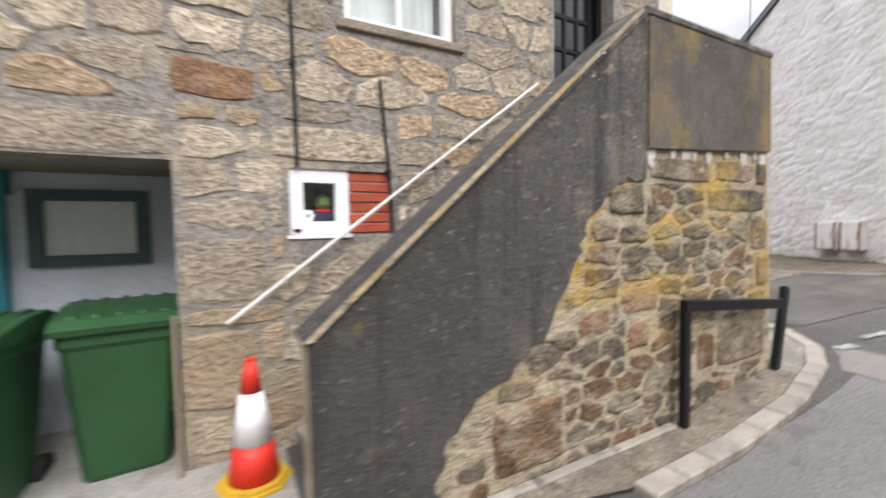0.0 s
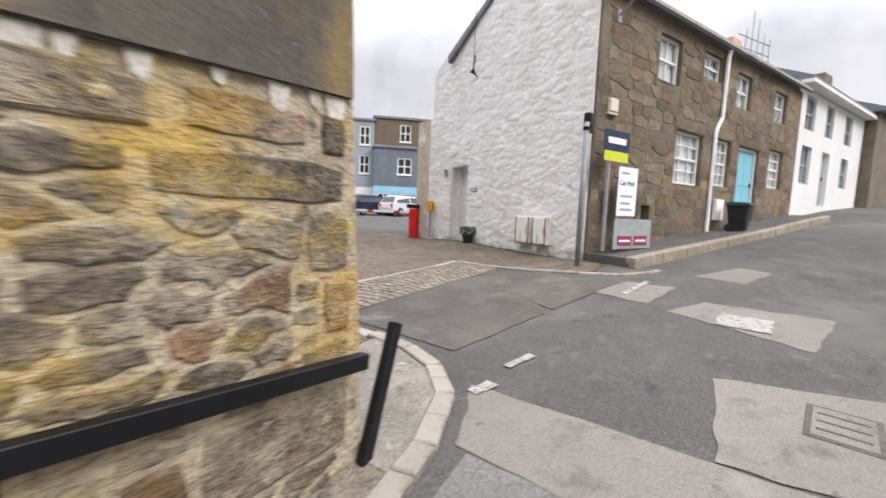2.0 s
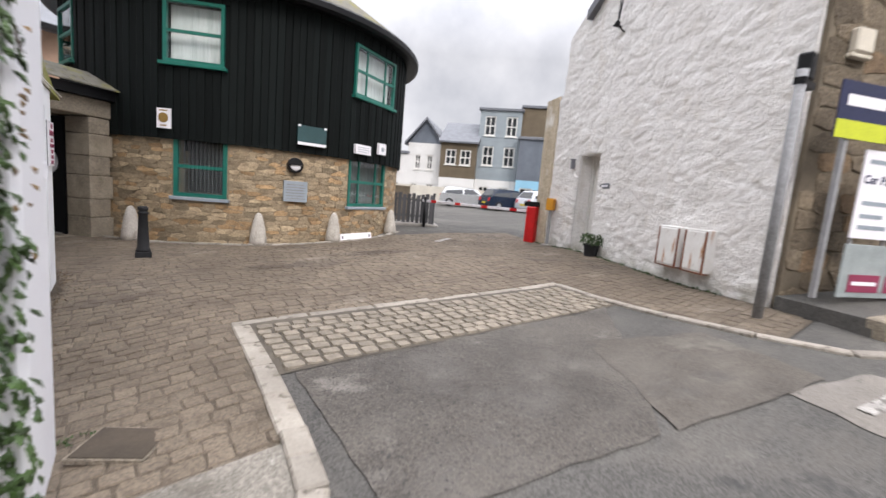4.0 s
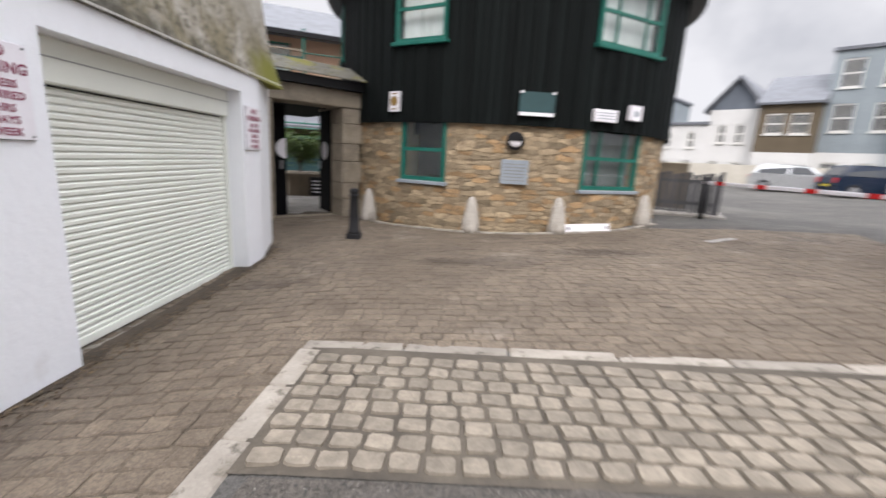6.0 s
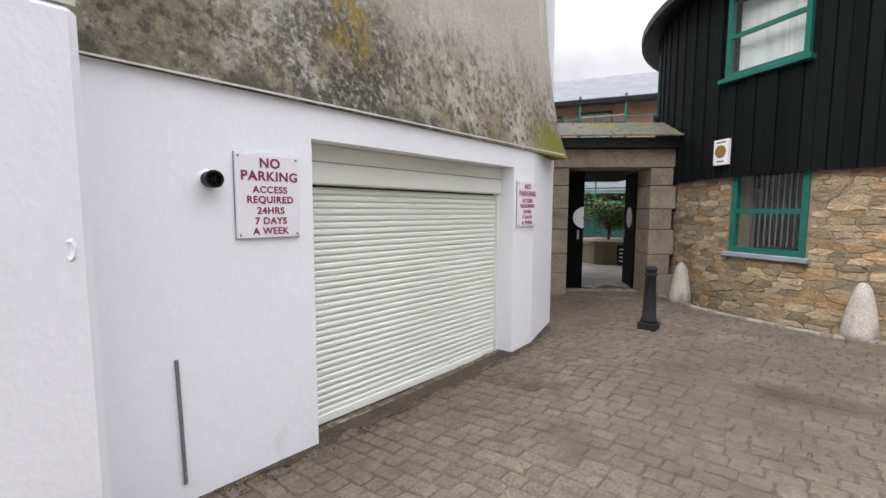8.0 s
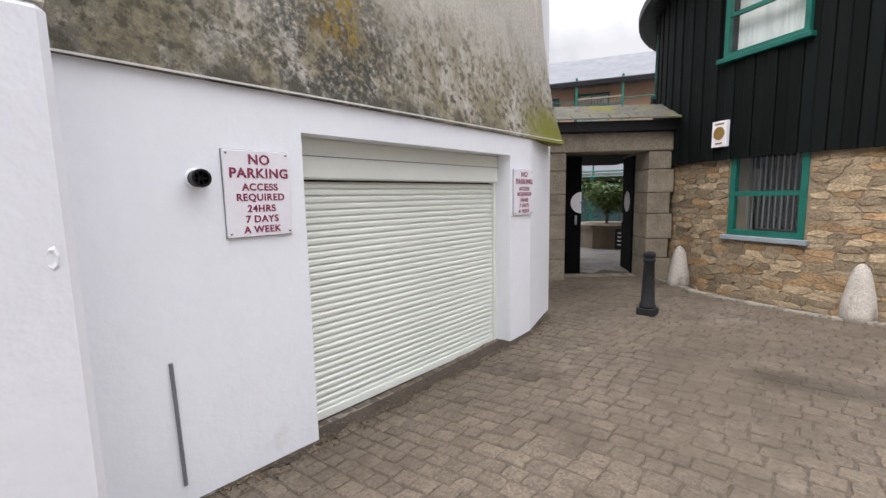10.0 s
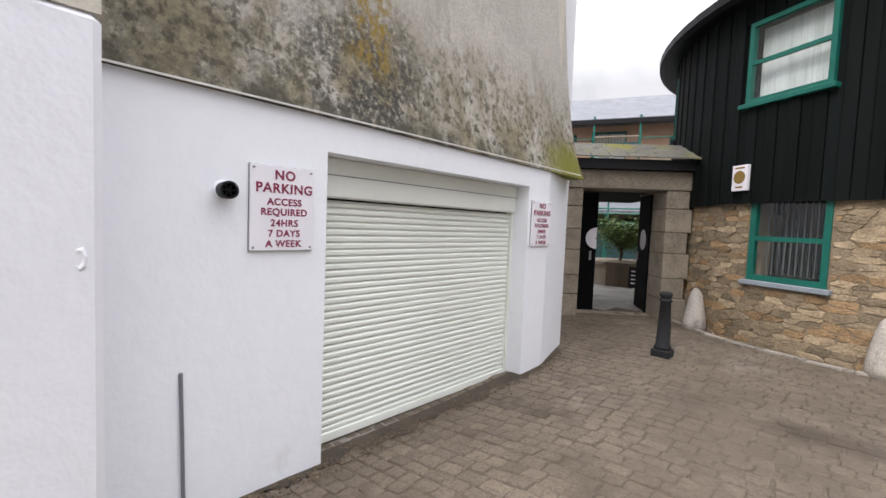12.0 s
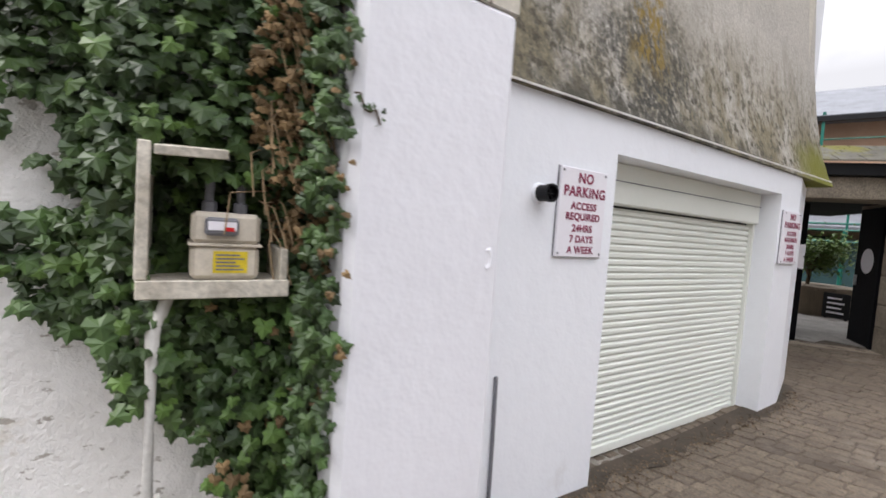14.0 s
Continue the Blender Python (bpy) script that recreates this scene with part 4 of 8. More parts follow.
def sash_window(name, m, w, h, frame_mat, label, cols=2, rows=2, back=M_CURTAIN, sill_mat=None, depth=0.08, bar=0.05, sill_out=0.07, sill_w=0.06, off=0.0,
                sidelights=False, blind=False, gap=0.12):
    """A window with origin at its lower left; u right, v inward."""
    t = thing(name, m, label, "window", "", "structure")
    bmf = bmesh.new()
    f = bar * 1.3
    for (a, b, c, d) in ((0, f, 0, h), (w - f, w, 0, h), (f, w - f, 0, f), (f, w - f, h - f, h)):
        box(bmf, a, off, c, b, off + depth, d)
    fr = part("window_frame", bmf, frame_mat, t)
    mid = h * 0.5
    part("meeting_rail", B(f, off + 0.008, mid - bar * 0.55, w - f, off + depth * 0.8, mid + bar * 0.55), frame_mat, t)
    xs = [w * k / cols for k in range(1, cols)]
    if sidelights:
        xs = [w * 0.27, w * 0.73]
    for x in xs:
        part("glazing_bar", B(x - bar * 0.35, off + 0.014, f, x + bar * 0.35, off + depth * 0.7, mid - bar * 0.55), frame_mat, t)
        part("glazing_bar", B(x - bar * 0.35, off + 0.014, mid + bar * 0.55, x + bar * 0.35, off + depth * 0.7, h - f), frame_mat, t)
    if rows > 2:
        for z in (h * 0.27, h * 0.75):
            part("glazing_bar", B(f, off + 0.016, z - bar * 0.3, w - f, off + depth * 0.65, z + bar * 0.3), frame_mat, t)
    for (z0, z1) in ((f, mid), (mid, h - f)):
        g = part("pane", B(f * 0.8, off + depth * 0.45, z0, w - f * 0.8, off + depth * 0.45 + 0.006, z1), M_GLASS, t)
        g.visible_shadow = False
    if sill_mat:
        part("window_sill", B(-sill_w, -sill_out, -0.07, w + sill_w, off + depth, -0.002, None, 0.008), sill_mat, t)
    if blind:
        # added black panel: the room's darkness put into its colour
        part("back_panel", B(f, off + depth + 0.5, f, w - f, off + depth + 0.52, h - f), M_UNLITBLACK, t)
        for k in range(11):
            x = f + (w - 2 * f) * (k + 0.5) / 11
            part("blind_slat", B(-0.011, 0, f, 0.011, 0.004, h - f), M_BLIND, t, m=pose(x, off + depth + gap, 0, 0, 0, 80 + 4 * (k % 3)))
    else:
        part("net_curtain", B(f, off + depth + gap, f, w - f, off + depth + gap + 0.01, h - f), back, t)
    return t


def drum_window(name, hole, r, label, sill, **kw):
    a0, a1, z0, z1 = hole
    am, w = (a0 + a1) / 2, 2 * r * math.sin((a1 - a0) / 2)
    u = Vector((-math.sin(am), math.cos(am)))
    c = polar(am, r * math.cos((a1 - a0) / 2) + 0.02, z0)
    o = c - Vector((u.x, u.y, 0)) * w / 2
    return sash_window(name, wf(o.x, o.y, z0, u.x, u.y), w, z1 - z0, M_TEAL, label, sill_mat=sill, **kw)


drum_window("window_1", LOW[0], DR, "teal green sash window with a pale vertical blind in rubble stone", M_GREYPANEL, cols=1, blind=True, bar=0.062, gap=0.16)
drum_window("window_2", LOW[1], DR, "teal green three-light sash window with a grey net curtain in rubble stone", M_GREYPANEL, sidelights=True, back=M_GREYNET, bar=0.06, gap=0.1)
drum_window("window_3", UPP[0], DR + 0.1, "teal green sash window with white curtain in black boarding", M_TEAL, cols=1)
drum_window("window_4", UPP[1], DR + 0.1, "wide teal green three-light sash window in black boarding", M_TEAL, sidelights=True)
drum_window("window_5", UPP[2], DR + 0.1, "teal green sash window in black boarding", M_TEAL, cols=1)

# ---- garage side: white painted wall, shutter, stained upper wall ----
WG = wf(4.33, 3.69, 0, 0, 1)
bm = wall(bmesh.new(), 0, 4.09, -0.3, 2.55, 0.35, [(1.22, 3.67, -0.3, 2.30)], by(WG))
struct("wall_garage", bm, M_WHITE, "smooth white painted wall round the garage opening", "wall")
bm = wall(bmesh.new(), 0, 0.95, -0.3, 2.55, 0.35, (), by(wf(4.33, 7.782, 0, -0.25, 0.92)))
struct("wall_garage_return", bm, M_WHITE, "white painted return wall turning toward the gateway", "wall")
bm = wall(bmesh.new(), 0, 2.1, -0.3, 5.0, 0.3, (), by(wf(4.06, 8.68, 0, -1.04, 1.80)))
struct("wall_passage", bm, M_WHITE, "plain wall beside the gateway", "wall")
bm = B(4.0, 3.055, -0.3, 4.745, 3.688, 2.60, None, 0.03)
struct("wall_white_pier", bm, M_WHITEROUGH, "white painted thicker wall section", "wall")
bm = lathe(bmesh.new(), [(0.042, -0.003), (0.030, 0.007), (0.016, 0.001), (0.004, -0.001)], 7, Matrix.Translation((4.744, 3.615, 1.66)) @ pose(0, 0, 0, 20, 90, 0) @ Matrix.Diagonal((1.3, 0.55, 1, 1)))
struct("plaster_chip", bm, M_WHITEROUGH, "painted-over chip in the white wall", "wall")
bm = B(4.0, 3.05, 2.60, 4.735, 3.686, 7.0)
struct("wall_cream_upper", bm, M_CREAM, "cream rendered wall above the white section", "wall")
bm = bmesh.new()
prof = [(4.362, 2.50), (4.358, 2.515), (4.325, 2.58), (4.26, 2.80), (4.22, 2.98), (4.17, 3.3), (4.12, 3.8), (4.09, 4.6), (4.06, 7.0), (3.7, 7.0), (3.7, 2.52), (4.2, 2.50)]
ends = [[bm.verts.new((x + (0.0 if y < 8 else -0.02), y + (0.0 if y < 8 else -0.10 * (z - 2.5)), z + 0.03 * (y < 8))) for x, z in prof] for y in (3.69, 8.60)]
nn = len(prof)
for i in range(nn):
    bm.faces.new((ends[0][i], ends[0][(i + 1) % nn], ends[1][(i + 1) % nn], ends[1][i]))
bm.faces.new(ends[0])
bm.faces.new(ends[1][::-1])
struct("wall_stained_upper", bm, M_STAINED, "algae-stained grey rendered upper wall with a flared drip edge", "wall")
struct("wall_upper_back", wall(bmesh.new(), 0, 3.0, 2.5, 7.0, 0.3, (), by(wf(4.1, 8.3, 0, -1, 0.25))), M_CREAM, "plain rendered end wall", "wall")

struct("trim_drip_edge", B(4.363, 3.70, 2.530, 4.371, 8.45, 2.540), M_WHITEWOOD, "thin white drip edge under the stained upper wall", "trim")


def roller_shutter():
    """White slatted garage shutter in its reveal."""
    t = thing("garage_door", wf(4.33, 4.91, 0.17, 0, 1), "closed off-white roller shutter garage door with narrow ribs", "garage door")
    v0 = 0.22
    part("hood", B(0.0, v0 - 0.06, 1.84, 2.45, v0 + 0.06, 2.13, None, 0.012), M_SHUTTER, t, "plain pressed shutter box")
    n, h0, h1 = 34, 0.07, 1.825
    st = (h1 - h0) / n
    prof = [(0.0, 0.010), (0.18, 0.0), (0.62, -0.002), (0.84, 0.010), (0.90, 0.018), (1.0, 0.018)]
    bs = bmesh.new()
    ring = [[bs.verts.new((x, v0 + d, f * st)) for f, d in prof] for x in (0.03, 2.42)]
    for i in range(len(prof) - 1):
        bs.faces.new((ring[0][i], ring[1][i], ring[1][i + 1], ring[0][i + 1]))
    top = [[bs.verts.new((x, v0 + 0.03, z)) for z in (0, st)] for x in (0.03, 2.42)]
    bs.faces.new((top[0][0], top[1][0], top[1][1], top[0][1]))
    first = part("slat", bs, M_SHUTTER, t, m=pose(0, 0, h0))
    for k in range(1, n):
        shared("slat", first.data, t, pose(0, 0, h0 + k * st))
    for x in (0.0, 2.41):
        part("guide_rail", B(x, v0 - 0.03, 0, x + 0.04, v0 + 0.05, 1.84), M_SHUTTER, t)
    part("bottom_bar", B(0.03, v0 - 0.012, 0.0, 2.42, v0 + 0.03, h0, None, 0.006), M_SHUTTER, t)
    part("hood_seam", B(0.0, v0 - 0.063, 2.00, 2.45, v0 - 0.06, 2.006), M_DIAL, t)
    part("seal", B(0.03, v0 + 0.03, 1.815, 2.42, v0 + 0.035, 1.845), M_BLACKMATT, t)


roller_shutter()
struct("threshold_garage", B(4.0, 4.915, -0.1, 4.325, 7.355, 0.150), M_APRON, "worn concrete threshold under the shutter", "threshold")

# ---- stone house with outside stair ----
HF = wf(0, 2.95, 0, 1, 0)
bm = wall(bmesh.new(), -9, 4.32, -0.5, 7.2, 0.45, [(-2.9, -0.2, -0.5, 1.955), (0.45, 1.165, 1.50, 1.945), (0.85, 1.755, 2.99, 4.3), (2.80, 3.60, 2.06, 4.1)], by(HF))
house_wall = struct("wall_stone_house", bm, M_HOUSEMORT, "house wall of large buff granite blocks with grey mortar", "wall")
struct("wall_house_side", wall(bmesh.new(), 0, 3.3, 2.95, 7.2, 0.35, (), by(wf(4.03, 3.40, 0, 0, 1))), M_CREAM, "rendered side wall of the house", "wall")
bm = prism(bmesh.new(), [(2.7, 7.0), (3.0, 7.2), (9.0, 9.6), (9.0, 9.3)], -9.2, 4.35, None, "x")
struct("roof_stone_house", bm, M_SLATE, "slate roof of the stone house", "roof")
# recess behind the bay: back, sides and lid
bm = wall(bmesh.new(), -3.0, 0.1, -0.3, 2.2, 0.15, [(-1.06, -0.44, 1.34, 1.81)], by(wf(0, 3.86, 0, 1, 0)))
struct("wall_recess_back", bm, M_BAYPANEL, "grey painted boarded wall inside the open bay", "wall")
struct("wall_recess_side_1", B(-0.2, 3.40, -0.3, 0.1, 3.86, 2.2), M_HOUSEMORT, "stone side of the open bay", "wall")
struct("wall_recess_side_2", B(-3.1, 3.40, -0.3, -2.9, 3.86, 2.2), M_HOUSEMORT, "stone side of the open bay", "wall")
struct("ceiling_recess", B(-3.0, 2.96, 1.957, 0.0, 3.86, 2.05), M_WOOD, "boarded ceiling of the open bay", "ceiling")
struct("wall_recess_end", B(-3.0, 4.5, -0.3, 0.3, 4.6, 2.4), M_CREAM, "plain wall behind the bay window", "wall")
overlay("floor_bay", np.linspace(-3, 0.36, 12).tolist(), np.linspace(1.75, 3.86, 10).tolist(), 0.012, M_CONCRETE, "pale worn concrete apron of the open bay", "floor")


def stair_block():
    """Closed outside stair: solid body with steps behind a parapet, and a landing at the top."""
    prof = [(0.33, -0.3), (0.33, 1.07), (2.53, 2.93), (4.17, 2.93), (4.30, 0.9), (4.34, -0.3)]
    bm = prism(bmesh.new(), prof, 1.86, 2.04, None, "y")
    t = struct("wall_stair", bm, M_MOUTH, "outside stair wall, sooty render above, bare rubble below", "wall")
    bm = bmesh.new()
    n = 10
    for k in range(n):
        x = 0.45 + k * 0.21
        box(bm, x, 2.042, -0.2, 2.55, 2.945, 0.2 + k * 0.186)
    box(bm, 2.55, 2.042, -0.2, 4.28, 2.945, 2.06)
    struct("stairs_outside", bm, M_CONCRETE, "grey concrete outside steps up to a door", "stairs")
    bm = prism(bmesh.new(), [(2.03, -0.3), (2.95, -0.3), (2.95, 2.93), (2.03, 2.93)], 4.10, 4.30, None, "x")
    struct("wall_stair_end", bm, M_WHITEOLD, "flaking whitewashed end wall of the stair", "wall")
    # sooty render coat, proud of the rubble, with a ragged lower border
    rag = [(0.325, -0.25), (0.325, 1.075), (2.525, 2.935), (4.168, 2.935), (4.20, 2.13), (3.9, 2.12), (3.3, 2.07), (2.56, 2.035), (2.555, 1.83)]
    low = [(2.555, 1.83), (2.28, 1.80), (2.20, 1.74), (1.99, 1.55), (1.84, 1.20), (1.68, 0.93), (1.42, 0.73), (1.15, 0.59), (0.97, 0.40), (0.96, 0.15), (0.93, -0.25)]
    crng = random.Random(12)
    for (ax, az), (bx, bz) in zip(low, low[1:]):
        n = max(2, round(math.hypot(bx - ax, bz - az) / 0.05))
        rag += [(ax + (bx - ax) * k / n + crng.gauss(0, 0.018), az + (bz - az) * k / n + crng.gauss(0, 0.018)) for k in range(1, n)] + [(bx, bz)]
    coat = part("render_coat", prism(bmesh.new(), rag, 1.835, 1.859, None, "y"), M_DARKRENDER, t, "sooty cement render coat")
    bm = prism(bmesh.new(), [(0.30, 1.06), (0.33, 1.04), (2.55, 2.915), (4.19, 2.915), (4.19, 2.955), (2.52, 2.955)], 1.82, 2.06, None, "y")
    part("coping", bm, M_DARKRENDER, t, "cement coping along the slope")
    part("coping_edge", prism(bmesh.new(), [(0.30, 1.058), (0.335, 1.055), (2.49, 2.905), (2.475, 2.925)], 1.812, 1.819, None, "y"), M_MOUTH, t, "worn pale coping edge")
    part("render_panel", prism(bmesh.new(), [(2.56, 2.04), (4.19, 2.13), (4.165, 2.90), (2.56, 2.90)], 1.822, 1.834, None, "y"), M_PANELRENDER, t, "raised render panel")
    for x, w, h in ((2.62, 0.05, 0.16), (2.86, 0.03, 0.08), (3.02, 0.06, 0.20), (3.12, 0.03, 0.10), (3.30, 0.04, 0.12), (3.55, 0.03, 0.07), (3.80, 0.05, 0.15), (3.98, 0.03, 0.09), (4.10, 0.06, 0.19)):
        z = 2.035 + (x - 2.56) * 0.055
        w, h = w * 2.0, h * 0.85
        bm = prism(bmesh.new(), [(x - w / 2, z), (x + w / 2, z), (x + w * 0.42, z - h * 0.4), (x + w * 0.30, z - h * 0.8), (x + w * 0.1, z - h), (x - w * 0.15, z - h * 0.75), (x - w * 0.3, z - h * 0.85), (x - w * 0.45, z - h * 0.3)], 1.846, 1.858, None, "y")
        part("lime_streak", bm, M_LIME, t, "pale lime streak")
    return t


stair_wall = stair_block()


def panel_door(name, m, w, h, material, label, frame_mat, glazed=False):
    t = thing(name, m, label, "door", "", "structure")
    bmf = bmesh.new()
    for (a, b, c, d) in ((0, 0.07, 0, h), (w - 0.07, w, 0, h), (0.07, w - 0.07, h - 0.07, h)):
        box(bmf, a, 0.0, c, b, 0.1, d)
    part("door_frame", bmf, frame_mat, t)
    leaf = part("door_leaf", B(0.075, 0.05, 0.01, w - 0.075, 0.09, h - 0.075), material, t)
    if glazed:
        for i in range(3):
            for j in range(5):
                x0, z0 = 0.15 + i * (w - 0.3) / 3, 0.25 + j * (h - 0.45) / 5
                part("pane", B(x0 + 0.02, 0.046, z0 + 0.02, x0 + (w - 0.3) / 3 - 0.02, 0.049, z0 + (h - 0.45) / 5 - 0.02), M_DARKGLASS, t)
        for i in range(4):
            x0 = 0.15 + i * (w - 0.3) / 3
            part("glazing_bar", B(x0 - 0.018, 0.03, 0.2, x0 + 0.018, 0.05, h - 0.15), material, t)
        for j in range(6):
            z0 = 0.25 + j * (h - 0.45) / 5
            part("glazing_bar", B(0.14, 0.028, z0 - 0.018, w - 0.14, 0.048, z0 + 0.018), material, t)
    else:
        for (a, b, c, d) in ((0.16, w / 2 - 0.04, 0.2, 0.85), (w / 2 + 0.04, w - 0.16, 0.2, 0.85), (0.16, w / 2 - 0.04, 1.0, h - 0.25), (w / 2 + 0.04, w - 0.16, 1.0, h - 0.25)):
            part("panel", B(a, 0.042, c, b, 0.052, d, None, 0.006), material, t)
    part("door_handle", B(w - 0.19, 0.0, 0.98, w - 0.15, 0.05, 1.10, None, 0.008), M_BLACK, t, "dark handle and lock")
    return t


panel_door("door_1", wf(2.80, 3.10, 2.06, 1, 0), 0.8, 2.04, M_BLACK, "black glazed door at the head of the outside stair", M_BLACK, True)
sash_window("window_6", wf(0.85, 3.02, 2.99, 1, 0), 0.905, 1.31, M_PLASTICWHITE, "white framed upper window in the stone house", cols=2, back=M_CURTAIN, sill_mat=M_GRANITE, sill_out=0.10)


def small_window():
    t = thing("window_7", wf(0.45, 2.965, 1.50, 1, 0), "small white window with ornaments behind the glass", "window", "", "structure")
    w, h = 0.40, 0.445
    bmf = bmesh.new()
    for (a, b, c, d) in ((0, 0.09, 0, h), (w - 0.09, w, 0, h), (0.09, w - 0.09, 0, 0.09), (0.09, w - 0.09, h - 0.09, h)):
        box(bmf, a, 0, c, b, 0.06, d)
    part("window_frame", bmf, M_PLASTICWHITE, t)
    g = part("pane", B(0.085, 0.03, 0.085, w - 0.085, 0.034, h - 0.085), M_GLASS, t)
    g.visible_shadow = False
    # added black panel in place of the unlit room behind the pane
    part("back_panel", B(0.02, 0.3, 0.0, w - 0.02, 0.31, h), M_UNLITBLACK, t)
    part("inner_sill", B(0.02, 0.06, 0.05, w - 0.02, 0.3, 0.08), M_PLASTICWHITE, t)
    part("latch", B(0.02, -0.012, 0.02, 0.07, 0.0, 0.04), M_BLACK, t)
    part("window_sill", B(-0.02, -0.03, -0.025, w + 0.02, 0.05, -0.002), M_PLASTICWHITE, t)
    f = thing("flower_ornament", wf(0.45 + 0.13, 3.03, 1.585, 1, 0), "small white daisy ornament on the window sill", "ornament")
    for k in range(7):
        a = 2 * math.pi * k / 7
        part("petal", lathe(bmesh.new(), [(0.004, -0.004), (0.018, 0), (0.004, 0.004)], 8, pose(0.028 * math.cos(a), 0, 0.045 + 0.028 * math.sin(a), 90, 0, 0)), M_PLASTICWHITE, f)
    part("centre", lathe(bmesh.new(), [(0.003, -0.006), (0.014, 0), (0.003, 0.006)], 8, pose(0, -0.003, 0.045, 90, 0, 0)), M_DIAL, f)
    p = thing("toy_ornament", wf(0.45 + 0.25, 3.10, 1.58, 1, 0), "green and blue ornament behind the small window", "ornament")
    part("base", B(-0.06, -0.03, 0.0, 0.06, 0.03, 0.07, None, 0.01), M_NAVY, p, "dark blue base")
    part("middle", B(-0.05, -0.03, 0.072, 0.05, 0.03, 0.10, None, 0.01), M_RED, p, "red band")
    part("top", lathe(bmesh.new(), [(0.012, 0.10), (0.05, 0.13), (0.045, 0.18), (0.01, 0.21)], 10), M_LEAFLIGHT, p, "green rounded top")


small_window()
brick_panel = thing("brick_panel", wf(0.855, 2.965, 1.50, 1, 0), "red brick infill beside the small window", "brickwork")
part("mortar", B(0.0, 0.012, 0.0, 0.31, 0.2, 0.445), M_CONCRETE, brick_panel)
_bk = bmesh.new()
box(_bk, -0.15, -0.004, 0.004, 0.15, 0.08, 0.068, None, 0.006)
_first = part("brick", _bk, M_BRICK, brick_panel, m=pose(0.155, 0, 0.004))
for k in range(1, 6):
    shared("brick", _first.data, brick_panel, pose(0.155 + 0.006 * (-1) ** k, 0.004 * (k % 3), 0.004 + 0.073 * k, 0, 0.6 * (-1) ** k, 0))

# dark-framed window in the bay
bw = thing("window_8", wf(-1.06, 3.85, 1.34, 1, 0), "dark teal framed window in the grey bay wall", "window", "", "structure")
_f = bmesh.new()
for (a, b, c, d) in ((-0.03, 0.05, -0.03, 0.50), (0.57, 0.65, -0.03, 0.50), (0.05, 0.57, -0.03, 0.045), (0.05, 0.57, 0.425, 0.50)):
    box(_f, a, -0.03, c, b, 0.05, d)
part("window_frame", _f, M_DARKGREEN, bw)
part("pane", B(0.04, 0.01, 0.03, 0.58, 0.016, 0.44), M_GLASS, bw).visible_shadow = False
part("net_curtain", B(0.04, 0.03, 0.03, 0.58, 0.036, 0.44), M_BRIGHTNET, bw)
struct("trim_bay", B(-2.9, 3.74, 1.80, -1.16, 3.855, 1.955), M_TEALBLUE, "blue-green painted head board in the bay", "trim")
struct("trim_bay_post", B(-1.30, 3.78, -0.1, -1.19, 3.855, 1.80), M_TEALBLUE, "blue-green painted post in the bay", "trim")

# ---- white gable and terrace up the hill ----
# the gable end: u from the corner backwards
G = wf(GA.x, GA.y, 0, GA.x - GC.x, GA.y - GC.y)
bm = bmesh.new()
DOOR = (-4.93, -4.15, 0.70, 2.83)
wall(bm, -7.05, -0.03, -0.3, 4.42, 0.45, [DOOR], by(G))
prism(bm, [(-0.03, 4.42), (-0.03, 5.86), (-0.35, 6.15), (-1.75, 7.45), (-2.15, 7.50), (-3.55, 6.75), (-5.55, 6.05), (-6.15, 5.75), (-6.2, 4.42)], 0, 0.45, G, "y")
gable_wall = struct("wall_white_gable", bm, M_WHITESTONE, "whitewashed rubble gable wall", "wall")
F = wf(GA.x - 0.388 * 0.035, GA.y - 0.922 * 0.035, 0, GU.x, GU.y)
HOL = [(2.07, 2.98, 4.60, 5.56), (4.03, 5.00, 5.04, 5.65), (3.03, 4.32, 2.43, 3.66), (4.92, 5.88, 2.50, 3.70), (5.89, 6.80, 4.65, 5.54), (8.48, 9.45, 4.66, 5.54),
       (6.40, 7.75, 1.62, 3.66), (8.52, 9.60, 2.66, 3.80), (1.83, 2.18, 1.53, 1.87)]
bm = wall(bmesh.new(), 0.05, 10.7, -0.3, 5.88, 0.45, HOL, by(F))
terrace_wall = struct("wall_terrace", bm, M_FACMORT, "brown granite terrace front with white sash windows", "wall")
bm = prism(bmesh.new(), [(-0.18, 5.88), (-0.18, 5.96), (2.4, 7.62), (5.2, 6.0), (5.2, 5.8), (2.4, 7.45)], 0.12, 10.7, F, "x")
struct("roof_terrace", bm, M_SLATE, "slate roof of the terrace", "roof")
bm = prism(bmesh.new(), [(-0.25, 5.87), (-0.17, 5.85), (-0.16, 5.93), (-0.25, 5.94)], -0.02, 10.75, F, "x")
struct("trim_gutter", bm, M_GUTTER, "weathered grey gutter along the terrace eave", "gutter")
bm = tube(bmesh.new(), [F @ Vector(p) for p in ((5.06, -0.12, 5.85), (5.06, -0.08, 5.7), (5.06, -0.06, 4.2), (4.86, -0.06, 3.95), (4.80, -0.06, 3.8), (4.80, -0.06, 1.3))], 0.05)
struct("trim_downpipe", bm, M_PLASTICWHITE, "white plastic downpipe on the terrace front", "downpipe")
for k, (u0, u1, z0, z1) in enumerate(HOL[:6] + HOL[7:8]):
    sash_window("window_%d" % (9 + k), F @ Matrix.Translation((u0, 0.10, z0)), u1 - u0, z1 - z0, M_WHITEWOOD, "white painted sash window in brown granite",
                cols=3 if z0 < 4 else 2, rows=4 if z0 < 4 else 2, sill_mat=M_GRANITE, sill_out=0.10, bar=0.045, gap=0.015)
